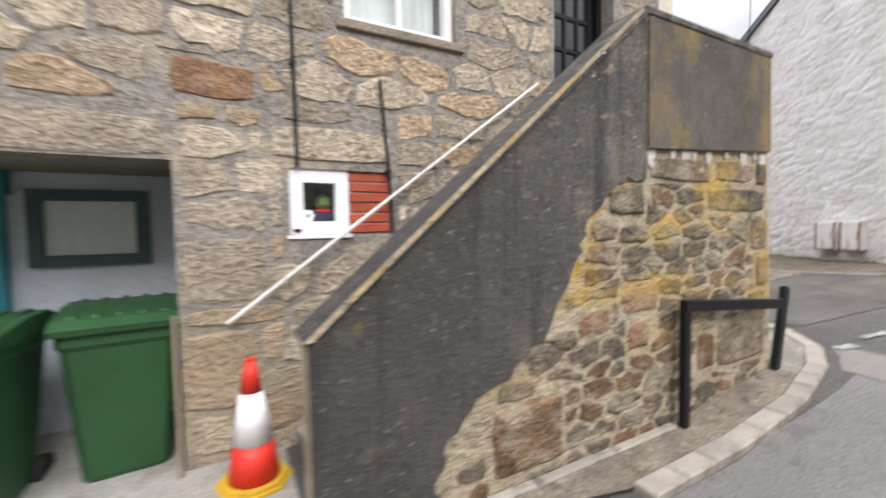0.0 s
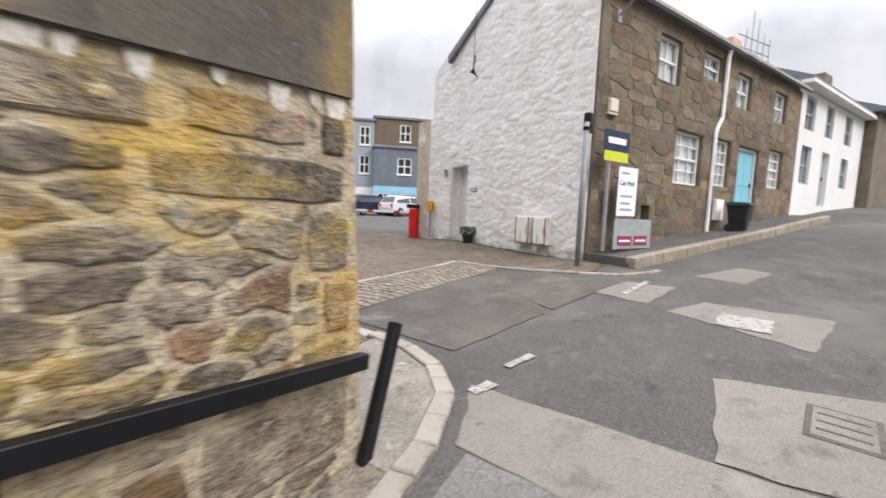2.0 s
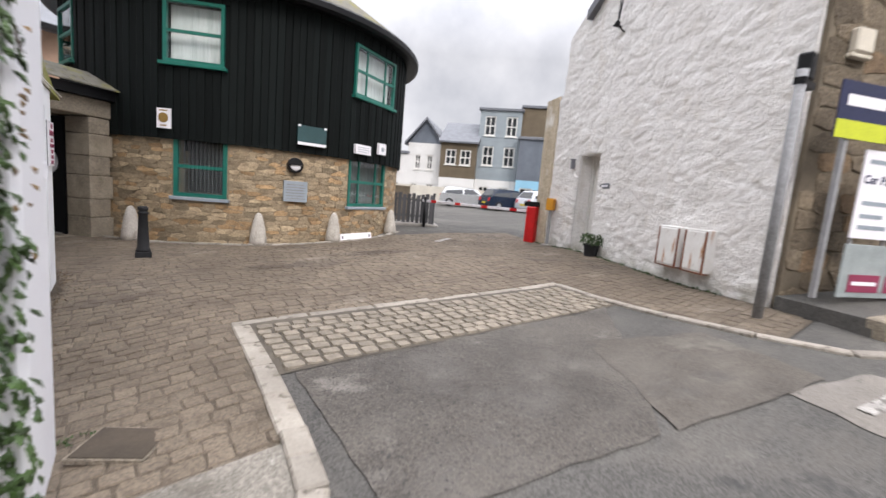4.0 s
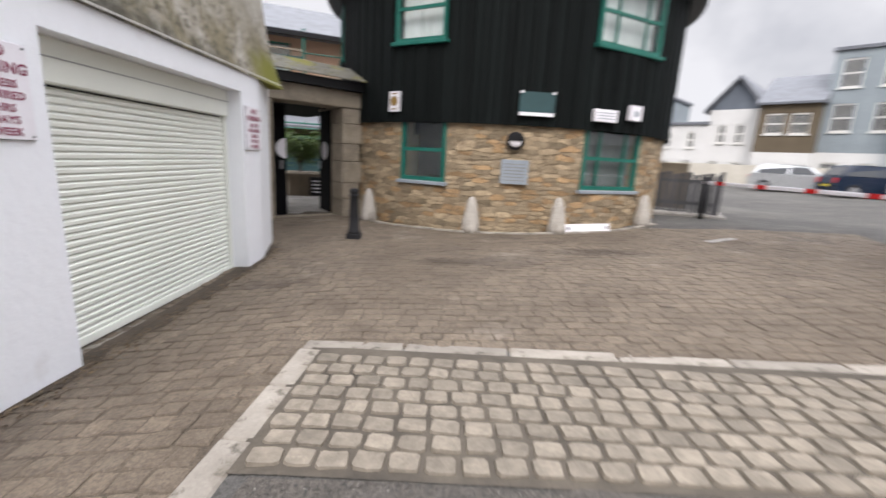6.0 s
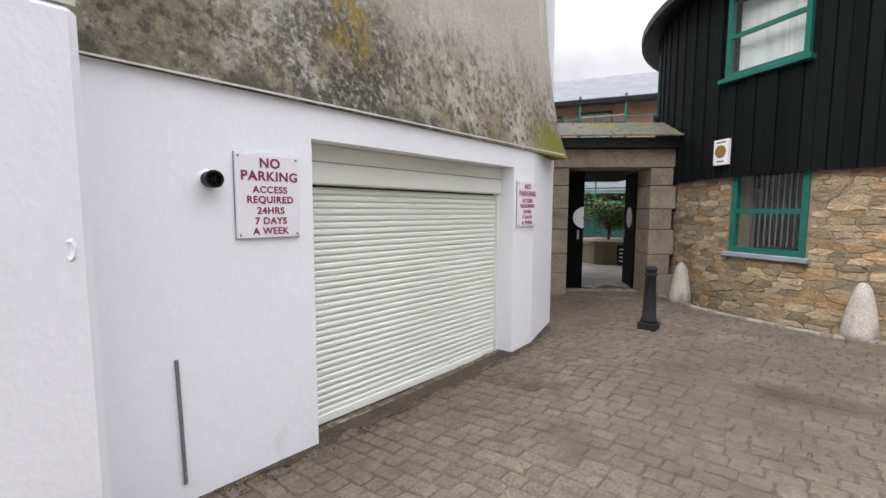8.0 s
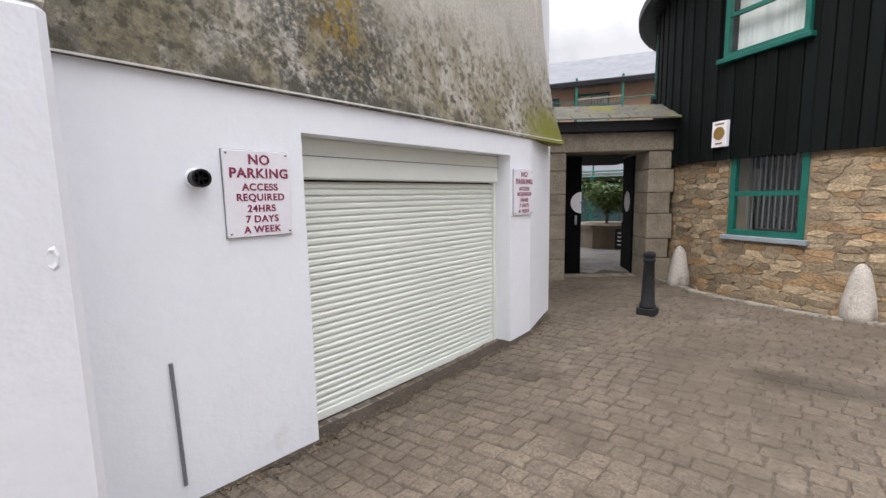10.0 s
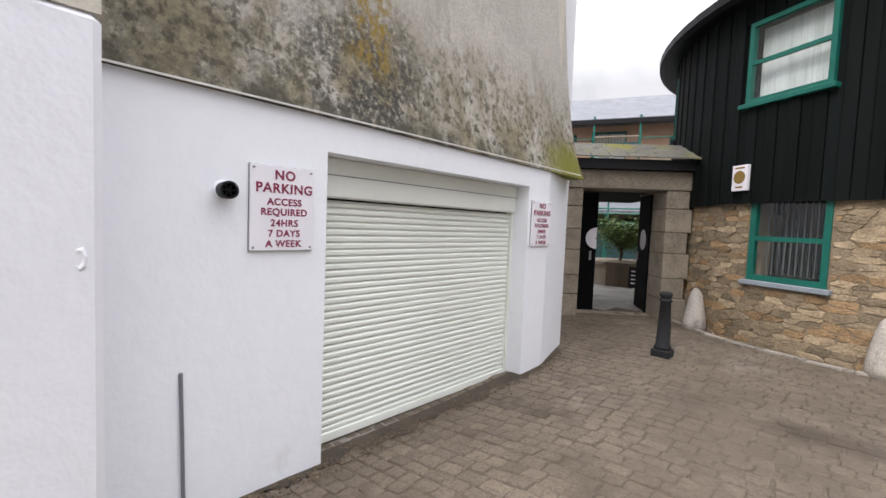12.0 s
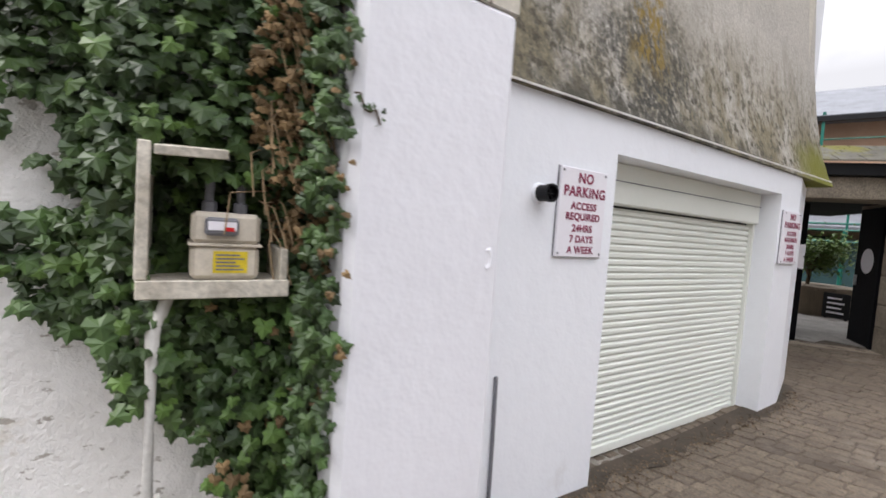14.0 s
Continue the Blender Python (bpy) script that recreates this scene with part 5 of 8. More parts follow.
panel_door("door_2", F @ Matrix.Translation((6.40, 0.08, 1.62)), 1.35, 2.04, M_LBLUE, "light blue front door with white surround", M_WHITEWOOD)
panel_door("door_3", G @ Matrix.Translation((-4.93, 0.28, 0.72)), 0.78, 2.11, M_WHITEWOOD, "pale painted door set deep in the whitewashed wall", M_WHITEWOOD)
# white house next up the hill, and a brown one past it
F2 = F @ Matrix.Translation((10.72, 0.1, 0))
H2 = [(0.8, 1.8, 3.0, 4.3), (3.0, 3.9, 2.3, 4.3), (5.4, 6.4, 3.1, 4.3), (0.8, 1.8, 4.85, 6.0), (3.0, 3.9, 4.85, 6.0), (5.4, 6.4, 4.85, 6.0)]
struct("wall_white_house", wall(bmesh.new(), 0, 8.1, -0.3, 6.35, 0.4, H2, by(F2)), M_FARWHITE, "white rendered house front up the hill", "wall")
struct("roof_white_house", prism(bmesh.new(), [(-0.35, 6.25), (-0.35, 6.4), (2.5, 7.7), (5.2, 6.4), (5.2, 6.25)], 0, 8.1, F2, "x"), M_SLATE, "slate roof with white eaves", "roof")
struct("trim_white_eave", B(-0.05, -0.38, 6.18, 8.12, -0.02, 6.30, F2), M_WHITEWOOD, "white boarded eave", "eave")
for k, (u0, u1, z0, z1) in enumerate(H2):
    if k != 1:
        sash_window("window_%d" % (20 + k), F2 @ Matrix.Translation((u0, 0.08, z0)), u1 - u0, z1 - z0, M_GREYPANEL, "grey framed sash window in white render", cols=2, sill_mat=M_WHITEWOOD)
panel_door("door_4", F2 @ Matrix.Translation((3.0, 0.1, 2.3)), 0.9, 2.0, M_GREYPANEL, "grey front door of the white house", M_WHITEWOOD)
F3 = F @ Matrix.Translation((18.9, -0.3, 0))
struct("wall_brown_house", B(0, 0, 0, 6, 6, 6.6, F3), M_FACMORT, "brown house at the top of the hill", "wall")
struct("roof_brown_house", prism(bmesh.new(), [(-0.3, 6.5), (-0.3, 6.65), (3, 8.0), (6.3, 6.65), (6.3, 6.5)], -0.3, 6.2, F3, "x"), M_SLATE, "dark slate hipped roof", "roof")
struct("chimney_brown_house", B(2.4, 2.6, 7.4, 3.6, 3.4, 9.3, F3, 0.03), M_FACMORT, "brick chimney stack", "chimney")
struct("chimney_white_house", B(0.1, 2.2, 7.2, 0.8, 2.8, 8.4, F2, 0.03), M_SALMON, "brick chimney stack with clay pots", "chimney")
F4 = F @ Matrix.Translation((25.1, 0.4, 0))
struct("wall_hill_houses", B(0, 0, 0, 22, 6, 7.4, F4), M_CREAM, "rendered houses closing the hill street", "wall")

# ---- gateway ----
GT = wf(3.14, 10.53, 0.25, 0.766, 0.643)
gate = thing("gateway", GT, "granite gateway with a mossy slate roof over black doors", "gateway", "", "structure")
for side, x0 in (("pier_a", -0.15), ("pier_b", 1.72)):
    z = 0.0
    k = 0
    while z < 2.34:
        h = (0.42, 0.36, 0.46, 0.38)[k % 4]
        h = min(h, 2.36 - z)
        e = 0.06 if (k % 2 == 0 and side == "pier_b") else 0.0
        part("granite_block", B(x0, 0, z + 0.004, x0 + 0.40 + e, 0.60, z + h - 0.004, None, 0.012), M_GRANITE, gate)
        z += h
        k += 1
part("lintel", B(-0.17, -0.02, 2.365, 2.14, 0.60, 2.70, None, 0.015), M_GRANITE, gate)
part("fascia", B(-0.25, -0.16, 2.705, 2.20, 0.6, 2.88), M_BLACK, gate, "black boarded fascia")
rng = random.Random(5)
for r in range(5):
    for c in range(9):
        z0, y0 = 2.89 + r * 0.06, -0.26 + r * 0.14
        x0 = -0.35 + c * 0.325 + (0.15 if r % 2 else 0) - r * 0.05
        x1 = min(x0 + 0.308, 2.32 - r * 0.04)
        if x1 - x0 > 0.05:
            bs = prism(bmesh.new(), [(y0, z0), (y0, z0 + 0.025), (y0 + 0.26, z0 + 0.15), (y0 + 0.26, z0 + 0.12)], x0, x1, None, "x")
            part("slate", bs, M_MOSSROOF, gate)
for name, piv, ang, d in (("door_leaf", 0.25, 0, 1), ("door_leaf", 1.70, 97, -1)):
    leaf = part(name, B(0, 0, 0.03, d * 0.46 if d > 0 else -0.80, 0.05, 2.34, None, 0.004), M_DOORBLACK, gate, "black door leaf", m=pose(piv, 0.62, 0, 0, 0, -ang if d < 0 else 0))
    disc = lathe(bmesh.new(), [(0.02 if d > 0 else 0.17, -0.01), (0.21, -0.01), (0.21, 0.0), (0.02 if d > 0 else 0.17, 0.0)], 28, pose(0.46 if d > 0 else -0.40, -0.003, 1.45, 90, 0, 0), 0 if d < 0 else math.pi / 2, 2 * math.pi if d < 0 else 1.5 * math.pi)
    part("round_plate", disc, M_SIGNWHITE, leaf, "white round plate on the door leaf")
    part("lock", B(0.33 if d > 0 else -0.74, -0.03, 1.02, 0.37 if d > 0 else -0.68, 0.0, 1.20, None, 0.006), M_GALV, leaf, "steel lock")
part("threshold", B(0.26, 0.3, -0.02, 1.71, 0.60, 0.03, None, 0.006), M_GRANITE, gate)
struct("wall_gate_right", wall(bmesh.new(), 0, 1.2, -0.2, 3.3, 0.35, (), by(wf(4.78, 12.2, 0, 1, 0.8))), M_GRANITE, "granite wall between the gateway and the round building", "wall")
struct("wall_gate_left", B(-1.6, 10.2, 0, 2.9, 10.5, 3.4), M_GRANITE, "plain wall beside the gateway", "wall")
# black slab run far back to block courtyard light from the door leaves
struct("ceiling_gate_passage", B(-0.3, 0.62, 2.40, 2.6, 4.2, 2.62, GT), M_DOORBLACK, "black ceiling slab, extended back to keep light out of the gate passage", "ceiling")
# left passage wall added with it to keep the opening dark
struct("wall_gate_passage_far", B(-0.15, 0.62, -0.2, 0.1, 2.6, 2.40, GT), M_GRANITE, "granite side wall of the gate passage", "wall")
struct("wall_gate_passage", B(1.80, 0.62, -0.2, 2.0, 1.42, 2.40, GT), M_GRANITE, "granite side wall of the gate passage", "wall")
struct("wall_closing_street", B(-14, -7.4, -0.6, 15, -7.0, 6.0), M_CREAM, "plain rendered wall across the street", "wall")
struct("wall_closing_west", B(-14.4, -7.4, -0.8, -14, 3.4, 6.0), M_CREAM, "plain rendered wall at the street's end", "wall")
struct("wall_gable_quoin", wall(bmesh.new(), -7.06, -6.35, 0.2, 4.41, 0.06, (), by(G @ Matrix.Translation((0, -0.055, 0)))), M_BUFF, "buff weathered end of the whitewashed wall", "wall")

# ---- things in the street ----
def at(x, y, lift=0.0, turn=0.0):
    return pose(x, y, height(x, y) + lift, 0, 0, turn)


def lying(x, y, lift, turn):
    """A pose flat on the sloping road."""
    gx, gy = (height(x + 0.3, y) - height(x - 0.3, y)) / 0.6, (height(x, y + 0.3) - height(x, y - 0.3)) / 0.6
    return Matrix.Translation((x, y, height(x, y) + lift)) @ Euler((math.atan(gy), -math.atan(gx), 0)).to_matrix().to_4x4() @ Matrix.Rotation(radians(turn), 4, "Z")


def wheelie_bin(m, label, dark=M_GREENBIN, lid_mat=None, s=1.0):
    """Two-wheeled bin: tapered body with rim, ribbed lid, handle bar, wheels."""
    lid_mat = lid_mat or dark
    t = thing("wheelie_bin", m, label, "wheelie bin", "wheelie bins")
    bm = bmesh.new()
    rings = []
    for z, w, d0, d1 in ((0.03, 0.40, -0.26, 0.20), (0.10, 0.43, -0.28, 0.24), (0.86, 0.54, -0.35, 0.34), (0.89, 0.58, -0.37, 0.36), (0.95, 0.58, -0.37, 0.36)):
        c = 0.035
        pts = [(-w / 2 + c, d0), (w / 2 - c, d0), (w / 2, d0 + c), (w / 2, d1 - c), (w / 2 - c, d1), (-w / 2 + c, d1), (-w / 2, d1 - c), (-w / 2, d0 + c)]
        rings.append([bm.verts.new((x * s, y * s, z * s)) for x, y in pts])
    for a, b in zip(rings, rings[1:]):
        for k in range(8):
            bm.faces.new((a[k], a[(k + 1) % 8], b[(k + 1) % 8], b[k]))
    bm.faces.new(rings[0][::-1])
    bm.faces.new(rings[-1])
    part("body", bm, dark, t)
    prof = [(-0.40, 0.955), (-0.41, 0.99), (-0.33, 1.03), (0.0, 1.065), (0.30, 1.06), (0.38, 1.02), (0.38, 0.955)]
    lid = part("lid", prism(bmesh.new(), [(y * s, z * s) for y, z in prof], -0.305 * s, 0.305 * s, None, "x"), lid_mat, t, "hinged lid with shallow ribs")
    for k in range(5):
        x = (-0.22 + 0.11 * k) * s
        part("rib", prism(bmesh.new(), [(-0.32 * s, 1.032 * s), (-0.3 * s, 1.048 * s), (0.26 * s, 1.078 * s), (0.28 * s, 1.06 * s)], x - 0.02 * s, x + 0.02 * s, None, "x"), lid_mat, lid)
    part("handle", tube(bmesh.new(), [(-0.22 * s, 0.40 * s, 0.98 * s), (0.22 * s, 0.40 * s, 0.98 * s)], 0.016 * s), dark, t)
    for x in (-0.25, 0.22):
        part("wheel", lathe(bmesh.new(), [(0.03, 0), (0.10, 0), (0.10, 0.05), (0.03, 0.05)], 18, pose(x * s, 0.24 * s, 0.10 * s, 0, 90, 0)), M_BLACKMATT, t, "black rubber wheel")
    return t


wheelie_bin(pose(-0.52, 3.36, 0.025, 0, 0, 4), "green plastic wheelie bin in the open bay")
wheelie_bin(pose(-1.20, 3.10, 0.022, 0, 0, -3), "green plastic wheelie bin nearer the street")


def traffic_cone(m):
    t = thing("traffic_cone", m, "red and white traffic cone on a yellow base", "traffic cone")
    pts = []
    for k in range(8):
        a = math.pi / 4 * k + math.pi / 8
        pts.append((0.215 * math.cos(a), 0.215 * math.sin(a)))
    base = bmesh.new()
    prism(base, pts, 0.0, 0.035)
    prism(base, [(0.9 * x, 0.9 * y) for x, y in pts], 0.035, 0.055)
    part("base", base, M_YELLOWBASE, t, "yellow rubber base")
    for nm, mt, z0, z1 in (("lower_cone", M_ORANGE, 0.05, 0.27), ("sleeve", M_REFLECT, 0.27, 0.56), ("upper_cone", M_ORANGE, 0.56, 0.74)):
        def rad(z):
            return 0.145 - (z - 0.05) * 0.165
        e = 0.003 if nm == "sleeve" else 0
        part(nm, lathe(bmesh.new(), [(rad(z0) + e, z0), (rad(z1) + e, z1)], 28), mt, t, smooth=True)
    part("tip", lathe(bmesh.new(), [(0.031, 0.74), (0.03, 0.755), (0.02, 0.757)], 20), M_ORANGE, t)


traffic_cone(pose(0.155, 2.69, 0.035, 0, 0, 14))
lb = thing("leaning_board", pose(-0.205, 2.88, 0.02, -5, 0, 3), "old wooden board leaning in the bay opening", "board")
part("board", B(-0.03, 0, 0, -0.008, 0.30, 1.02, None, 0.003), M_WOOD, lb)
hr = thing("handrail", wf(0, 2.95, 0, 1, 0), "thin white handrail fixed along the stone wall", "handrail")
part("rail", tube(bmesh.new(), [(0.05, -0.08, 0.97), (2.53, -0.08, 2.77)], 0.012), M_WHITEWOOD, hr)
for k in (0.15, 0.5, 0.85):
    x, z = 0.05 + 2.48 * k, 0.97 + 1.8 * k
    part("bracket", tube(bmesh.new(), [(x, -0.08, z - 0.01), (x, -0.04, z - 0.05), (x, 0.005, z - 0.05)], 0.008, 6), M_WHITEWOOD, hr)
for x, z0, z1, lean in ((0.50, 1.95, 3.6, -0.02), (1.17, 1.5, 2.6, -0.08)):
    c = thing("cable", wf(x, 2.95, 0, 1, 0), "dark cable running down the stone wall", "cable", "wall cables")
    part("cable_run", tube(bmesh.new(), [(0, -0.025, z0), (lean * 0.4, -0.05, z0 + (z1 - z0) * 0.4), (lean, -0.03, z1)], 0.012, 6), M_BLACKMATT, c)
    part("clip", B(lean * 0.4 - 0.02, -0.05, z0 + (z1 - z0) * 0.4, lean * 0.4 + 0.02, 0.01, z0 + (z1 - z0) * 0.4 + 0.02), M_BLACKMATT, c)

gr = thing("guard_rail", pose(2.89, 1.76, 0.03), "black painted flat steel guard rail by the stair wall", "rail")
part("post", B(-0.035, -0.02, 0, 0.035, 0.03, 0.96, None, 0.004), M_BLACK, gr)
part("top_bar", B(-0.035, -0.03, -0.045, 1.36, 0.03, 0.035, pose(0, 0, 0.93, 0, 5.2, 0), 0.004), M_BLACK, gr)
lp = thing("leaning_post", pose(4.27, 1.80, 0.17), "black steel post leaning beside the stair corner", "post")
part("post", B(-0.035, -0.03, 0, 0.035, 0.03, 0.84, pose(0, 0, 0, -5, 25, 0), 0.004), M_BLACK, lp)

overlay("pavement_corner", np.linspace(0.9, 4.3, 30).tolist(), np.linspace(0, 1, 5).tolist(), 0.03, M_GULLY, "narrow dirty pavement at the foot of the stair wall", "pavement", None,
        lambda a, b: (a, 1.87 + (lerp(a, (0.9, 2.0, 3.8, 4.6), (1.80, 1.50, 1.50, 1.62)) - 1.87) * b))
overlay("pavement_apron", np.linspace(0, 1, 16).tolist(), np.linspace(0, 1, 10).tolist(), 0.035, M_APRON, "dirty concrete corner pavement", "pavement", None,
        lambda a, b: (4.3 + (lerp(1.60 + 1.4 * a, [p[1] for p in KERB[1:]], [p[0] for p in KERB[1:]]) - 4.3) * b, 1.60 + 1.4 * a))


def kerb(name, pts, w, up, piece, label, rng):
    """Kerb of single stones along a line, each a part."""
    t = thing(name, Matrix.Identity(4), label, "kerb", "", "structure")
    for a, b in zip(pts, pts[1:]):
        a, b = Vector(a), Vector(b)
        n = max(1, round((b - a).length / piece))
        for k in range(n):
            p, q = a.lerp(b, k / n), a.lerp(b, (k + 1) / n)
            d = (q - p).length
            z = height(p.x, p.y) * 0.5 + height(q.x, q.y) * 0.5
            slope = math.degrees(math.atan2(height(q.x, q.y) - height(p.x, p.y), d))
            ang = math.degrees(math.atan2(q.y - p.y, q.x - p.x))
            m = pose((p.x + q.x) / 2, (p.y + q.y) / 2, z + rng.uniform(-0.006, 0.006), 0, -slope, ang)
            part("kerb_stone", B(-d / 2 + 0.004, -w / 2, -0.12, d / 2 - 0.004, w / 2, up, None, 0.012), M_KERB, t, m=m)
    return t


krng = random.Random(11)
kerb("kerb_1", KERB[:7], 0.15, 0.055, 0.3, "worn pale granite kerb round the stair corner", krng)
kerb("kerb_2", KERB[6:], 0.16, 0.012, 0.6, "flush pale granite edging of the road", krng)
kerb("kerb_3", [(5.80, cob_top(5.8)), (10.06, cob_top(10.06))], 0.15, 0.010, 0.75, "flush pale granite edging behind the cobbles", krng)
kerb("kerb_4", [(10.0, 4.66), (9.90, 3.9), (9.84, 3.0), (9.86, 2.2), (10.05, 1.55), (10.5, 1.14), (10.72, 1.06)], 0.13, 0.03, 0.55, "low pale granite kerb by the white gable", krng)
kerb("kerb_5", [(0.9, 1.815), (2.85, 1.815)], 0.07, 0.05, 0.6, "pale mortar fillet at the wall foot", krng)

# raised pavement before the terrace
bm = bmesh.new()
ns = 16
rows = [[bm.verts.new(F @ Vector((10.7 * k / ns, v, 0.0))) for v in (0.0, -0.95)] for k in range(ns + 1)]
for r in rows:
    for v in r:
        v.co.z = height(r[1].co.x, r[1].co.y) + 0.17
low = [bm.verts.new((r[1].co.x, r[1].co.y, r[1].co.z - 0.4)) for r in rows]
for k in range(ns):
    bm.faces.new((rows[k][0], rows[k][1], rows[k + 1][1], rows[k + 1][0]))
    bm.faces.new((rows[k][1], low[k], low[k + 1], rows[k + 1][1]))
endv = bm.verts.new((rows[0][0].co.x, rows[0][0].co.y, 0.2))
bm.faces.new((rows[0][0], rows[0][1], low[0], endv))
struct("pavement_terrace", bm, M_ASPHALT, "raised grey pavement along the terrace", "pavement")
e0 = [F @ Vector((10.7 * k / 12, -0.98, 0)) for k in range(13)]
kt = thing("kerb_6", Matrix.Identity(4), "rough granite kerb blocks of the raised pavement", "kerb", "", "structure")
for p, q in zip(e0, e0[1:]):
    d = (q - p).length
    m = pose((p.x + q.x) / 2, (p.y + q.y) / 2, (height(p.x, p.y) + height(q.x, q.y)) / 2, 0, -math.degrees(math.atan2(height(q.x, q.y) - height(p.x, p.y), d)), math.degrees(math.atan2(q.y - p.y, q.x - p.x)))
    part("kerb_stone", B(-d / 2 + 0.006, -0.10, -0.1, d / 2 - 0.006, 0.1, 0.185 + krng.uniform(-0.01, 0.01), None, 0.02), M_GRANITE, kt, m=m)


def terrace_z(u, v=-0.6):
    p = F @ Vector((u, -0.95, 0))
    return height(p.x, p.y) + 0.175


wheelie_bin(F @ pose(5.35, -0.55, terrace_z(5.35), 0, 0, 8), "black wheelie bin with green lid on the raised pavement", M_BLACKMATT, M_TEAL, 0.68)
mb = thing("meter_cabinet", F @ Matrix.Translation((5.15, -0.09, 1.60)), "white wall-mounted meter cabinet beside a downpipe", "meter cabinet")
part("body", B(0, 0, 0, 0.42, 0.088, 0.55, None, 0.01), M_PLASTICWHITE, mb)
part("door", B(0.02, -0.012, 0.02, 0.40, -0.001, 0.53, None, 0.004), M_PLASTICWHITE, mb)


def estate_boards():
    z0 = terrace_z(0.8)
    t = thing("sale_board", F @ Matrix.Translation((0.02, -0.42, z0)), "navy and lime estate board on a post by the terrace", "sign board")
    part("post", B(-0.03, 0.02, 0, 0.02, 0.07, 3.15 - z0), M_GALV, t)
    b = part("board", B(-0.22, 0.0, 2.62 - z0, 0.52, 0.015, 3.18 - z0), M_NAVY, t, "navy board")
    part("strip", B(-0.22, -0.004, 2.62 - z0, 0.52, -0.001, 2.80 - z0), M_LIMEGREEN, b, "lime yellow strip")
    part("logo_bar", B(-0.12, -0.004, 2.94 - z0, 0.42, -0.001, 3.05 - z0), M_SIGNWHITE, b, "white lettering bar")
    s = thing("car_park_sign", F @ Matrix.Translation((0.40, -0.36, z0)), "white car park direction sign", "sign board")
    c = part("board", B(0, 0, 1.62 - z0, 0.62, 0.015, 2.56 - z0), M_SIGNWHITE, s)
    lettering("Car Park", 0.125, M_NAVY, s, Matrix.Translation((0.29, -0.002, 2.25 - z0)))
    for zz, w in ((2.44, 0.26), (2.00, 0.40), (1.86, 0.34), (1.74, 0.42)):
        part("text_bar", B(0.08, -0.003, zz - z0 - 0.02, 0.08 + w, -0.001, zz - z0 + 0.025), M_GREYPANEL, s)
    for x in (0.06, 0.56):
        part("leg", B(x - 0.015, 0.016, 0, x + 0.015, 0.04, 2.5 - z0), M_GALV, s)
    g = thing("street_notice", F @ Matrix.Translation((0.16, -0.50, z0)), "weathered grey notice board with two maroon plates", "sign board")
    part("board", B(0, 0, 0.04, 1.25, 0.02, 1.56 - z0, None, 0.004), M_GREYSIGN, g)
    for x in (0.12, 0.66):
        part("plate", B(x, -0.006, 0.10, x + 0.46, -0.001, 0.29), M_INK, g, "maroon plate")
        part("text_bar", B(x + 0.05, -0.009, 0.175, x + 0.41, -0.0065, 0.215), M_SIGNWHITE, g)


estate_boards()
ab = thing("alarm_box", F @ Matrix.Translation((0.35, -0.10, 3.62)), "cream alarm box high on the terrace corner", "alarm box")
part("body", B(0, 0, 0, 0.26, 0.10, 0.26, None, 0.02), M_METER, ab)
part("base", B(-0.02, 0.02, -0.05, 0.28, 0.10, -0.002, None, 0.01), M_METER, ab)
gp = thing("sign_post", at(10.54, 2.40), "grey steel post at the whitewashed corner", "post")
part("pole", tube(bmesh.new(), [(0, 0, -0.05), (0, 0, 2.6)], 0.05, 12), M_POSTGREY, gp, smooth=True)
part("bracket", B(-0.05, -0.05, 2.45, 0.3, 0.05, 2.52), M_BLACK, gp)
part("lamp_housing", B(0.02, -0.07, 2.5, 0.16, 0.07, 2.78, None, 0.02), M_BLACK, gp, "small dark lamp housing")

sl = thing("street_lamp", F @ Matrix.Translation((0.55, 0, 5.45)), "grey street lamp on a bracket at the eave", "street lamp")
part("arm", tube(bmesh.new(), [(0, 0.02, 0), (0, -0.3, 0.22), (0.05, -0.6, 0.36)], 0.025), M_GALV, sl)
part("head", lathe(bmesh.new(), [(0.01, -0.32), (0.07, -0.28), (0.11, 0.0), (0.09, 0.26), (0.03, 0.34)], 14, Matrix.Translation((0.07, -0.80, 0.44)) @ pose(0, 0, 0, 78, 0, 0) @ Matrix.Diagonal((1, 0.6, 1, 1))), M_GALV, sl, "long grey lamp head", True)
part("plate", B(-0.06, -0.015, -0.12, 0.06, 0.01, 0.12), M_GALV, sl)


def scaffold():
    t = thing("scaffold", F @ Matrix.Translation((12.6, 2.6, 7.75)), "bare tube scaffold above the roof ridge", "scaffold")
    for x, h in ((0.0, 1.5), (0.55, 2.3), (1.1, 2.1), (1.7, 1.7), (2.3, 1.6)):
        part("standard", tube(bmesh.new(), [(x, 0, -0.4), (x + 0.03, 0, h)], 0.024, 6), M_GALV, t)
    for z in (0.35, 0.8, 1.25):
        part("ledger", tube(bmesh.new(), [(-0.5, 0.05, z - 0.1), (2.5, 0.05, z + 0.15)], 0.024, 6), M_GALV, t)
    part("ledger", tube(bmesh.new(), [(-1.9, 0.05, 0.2), (0.3, 0.05, 0.55)], 0.02, 6), M_GALV, t)
    part("ledger", tube(bmesh.new(), [(-1.9, 0.05, 0.0), (0.3, 0.05, 0.35)], 0.02, 6), M_GALV, t)
    part("sheet", B(-0.3, -0.4, -0.2, 0.4, 0.4, 0.12, None, 0.05), M_NAVY, t, "folded blue sheet")


scaffold()

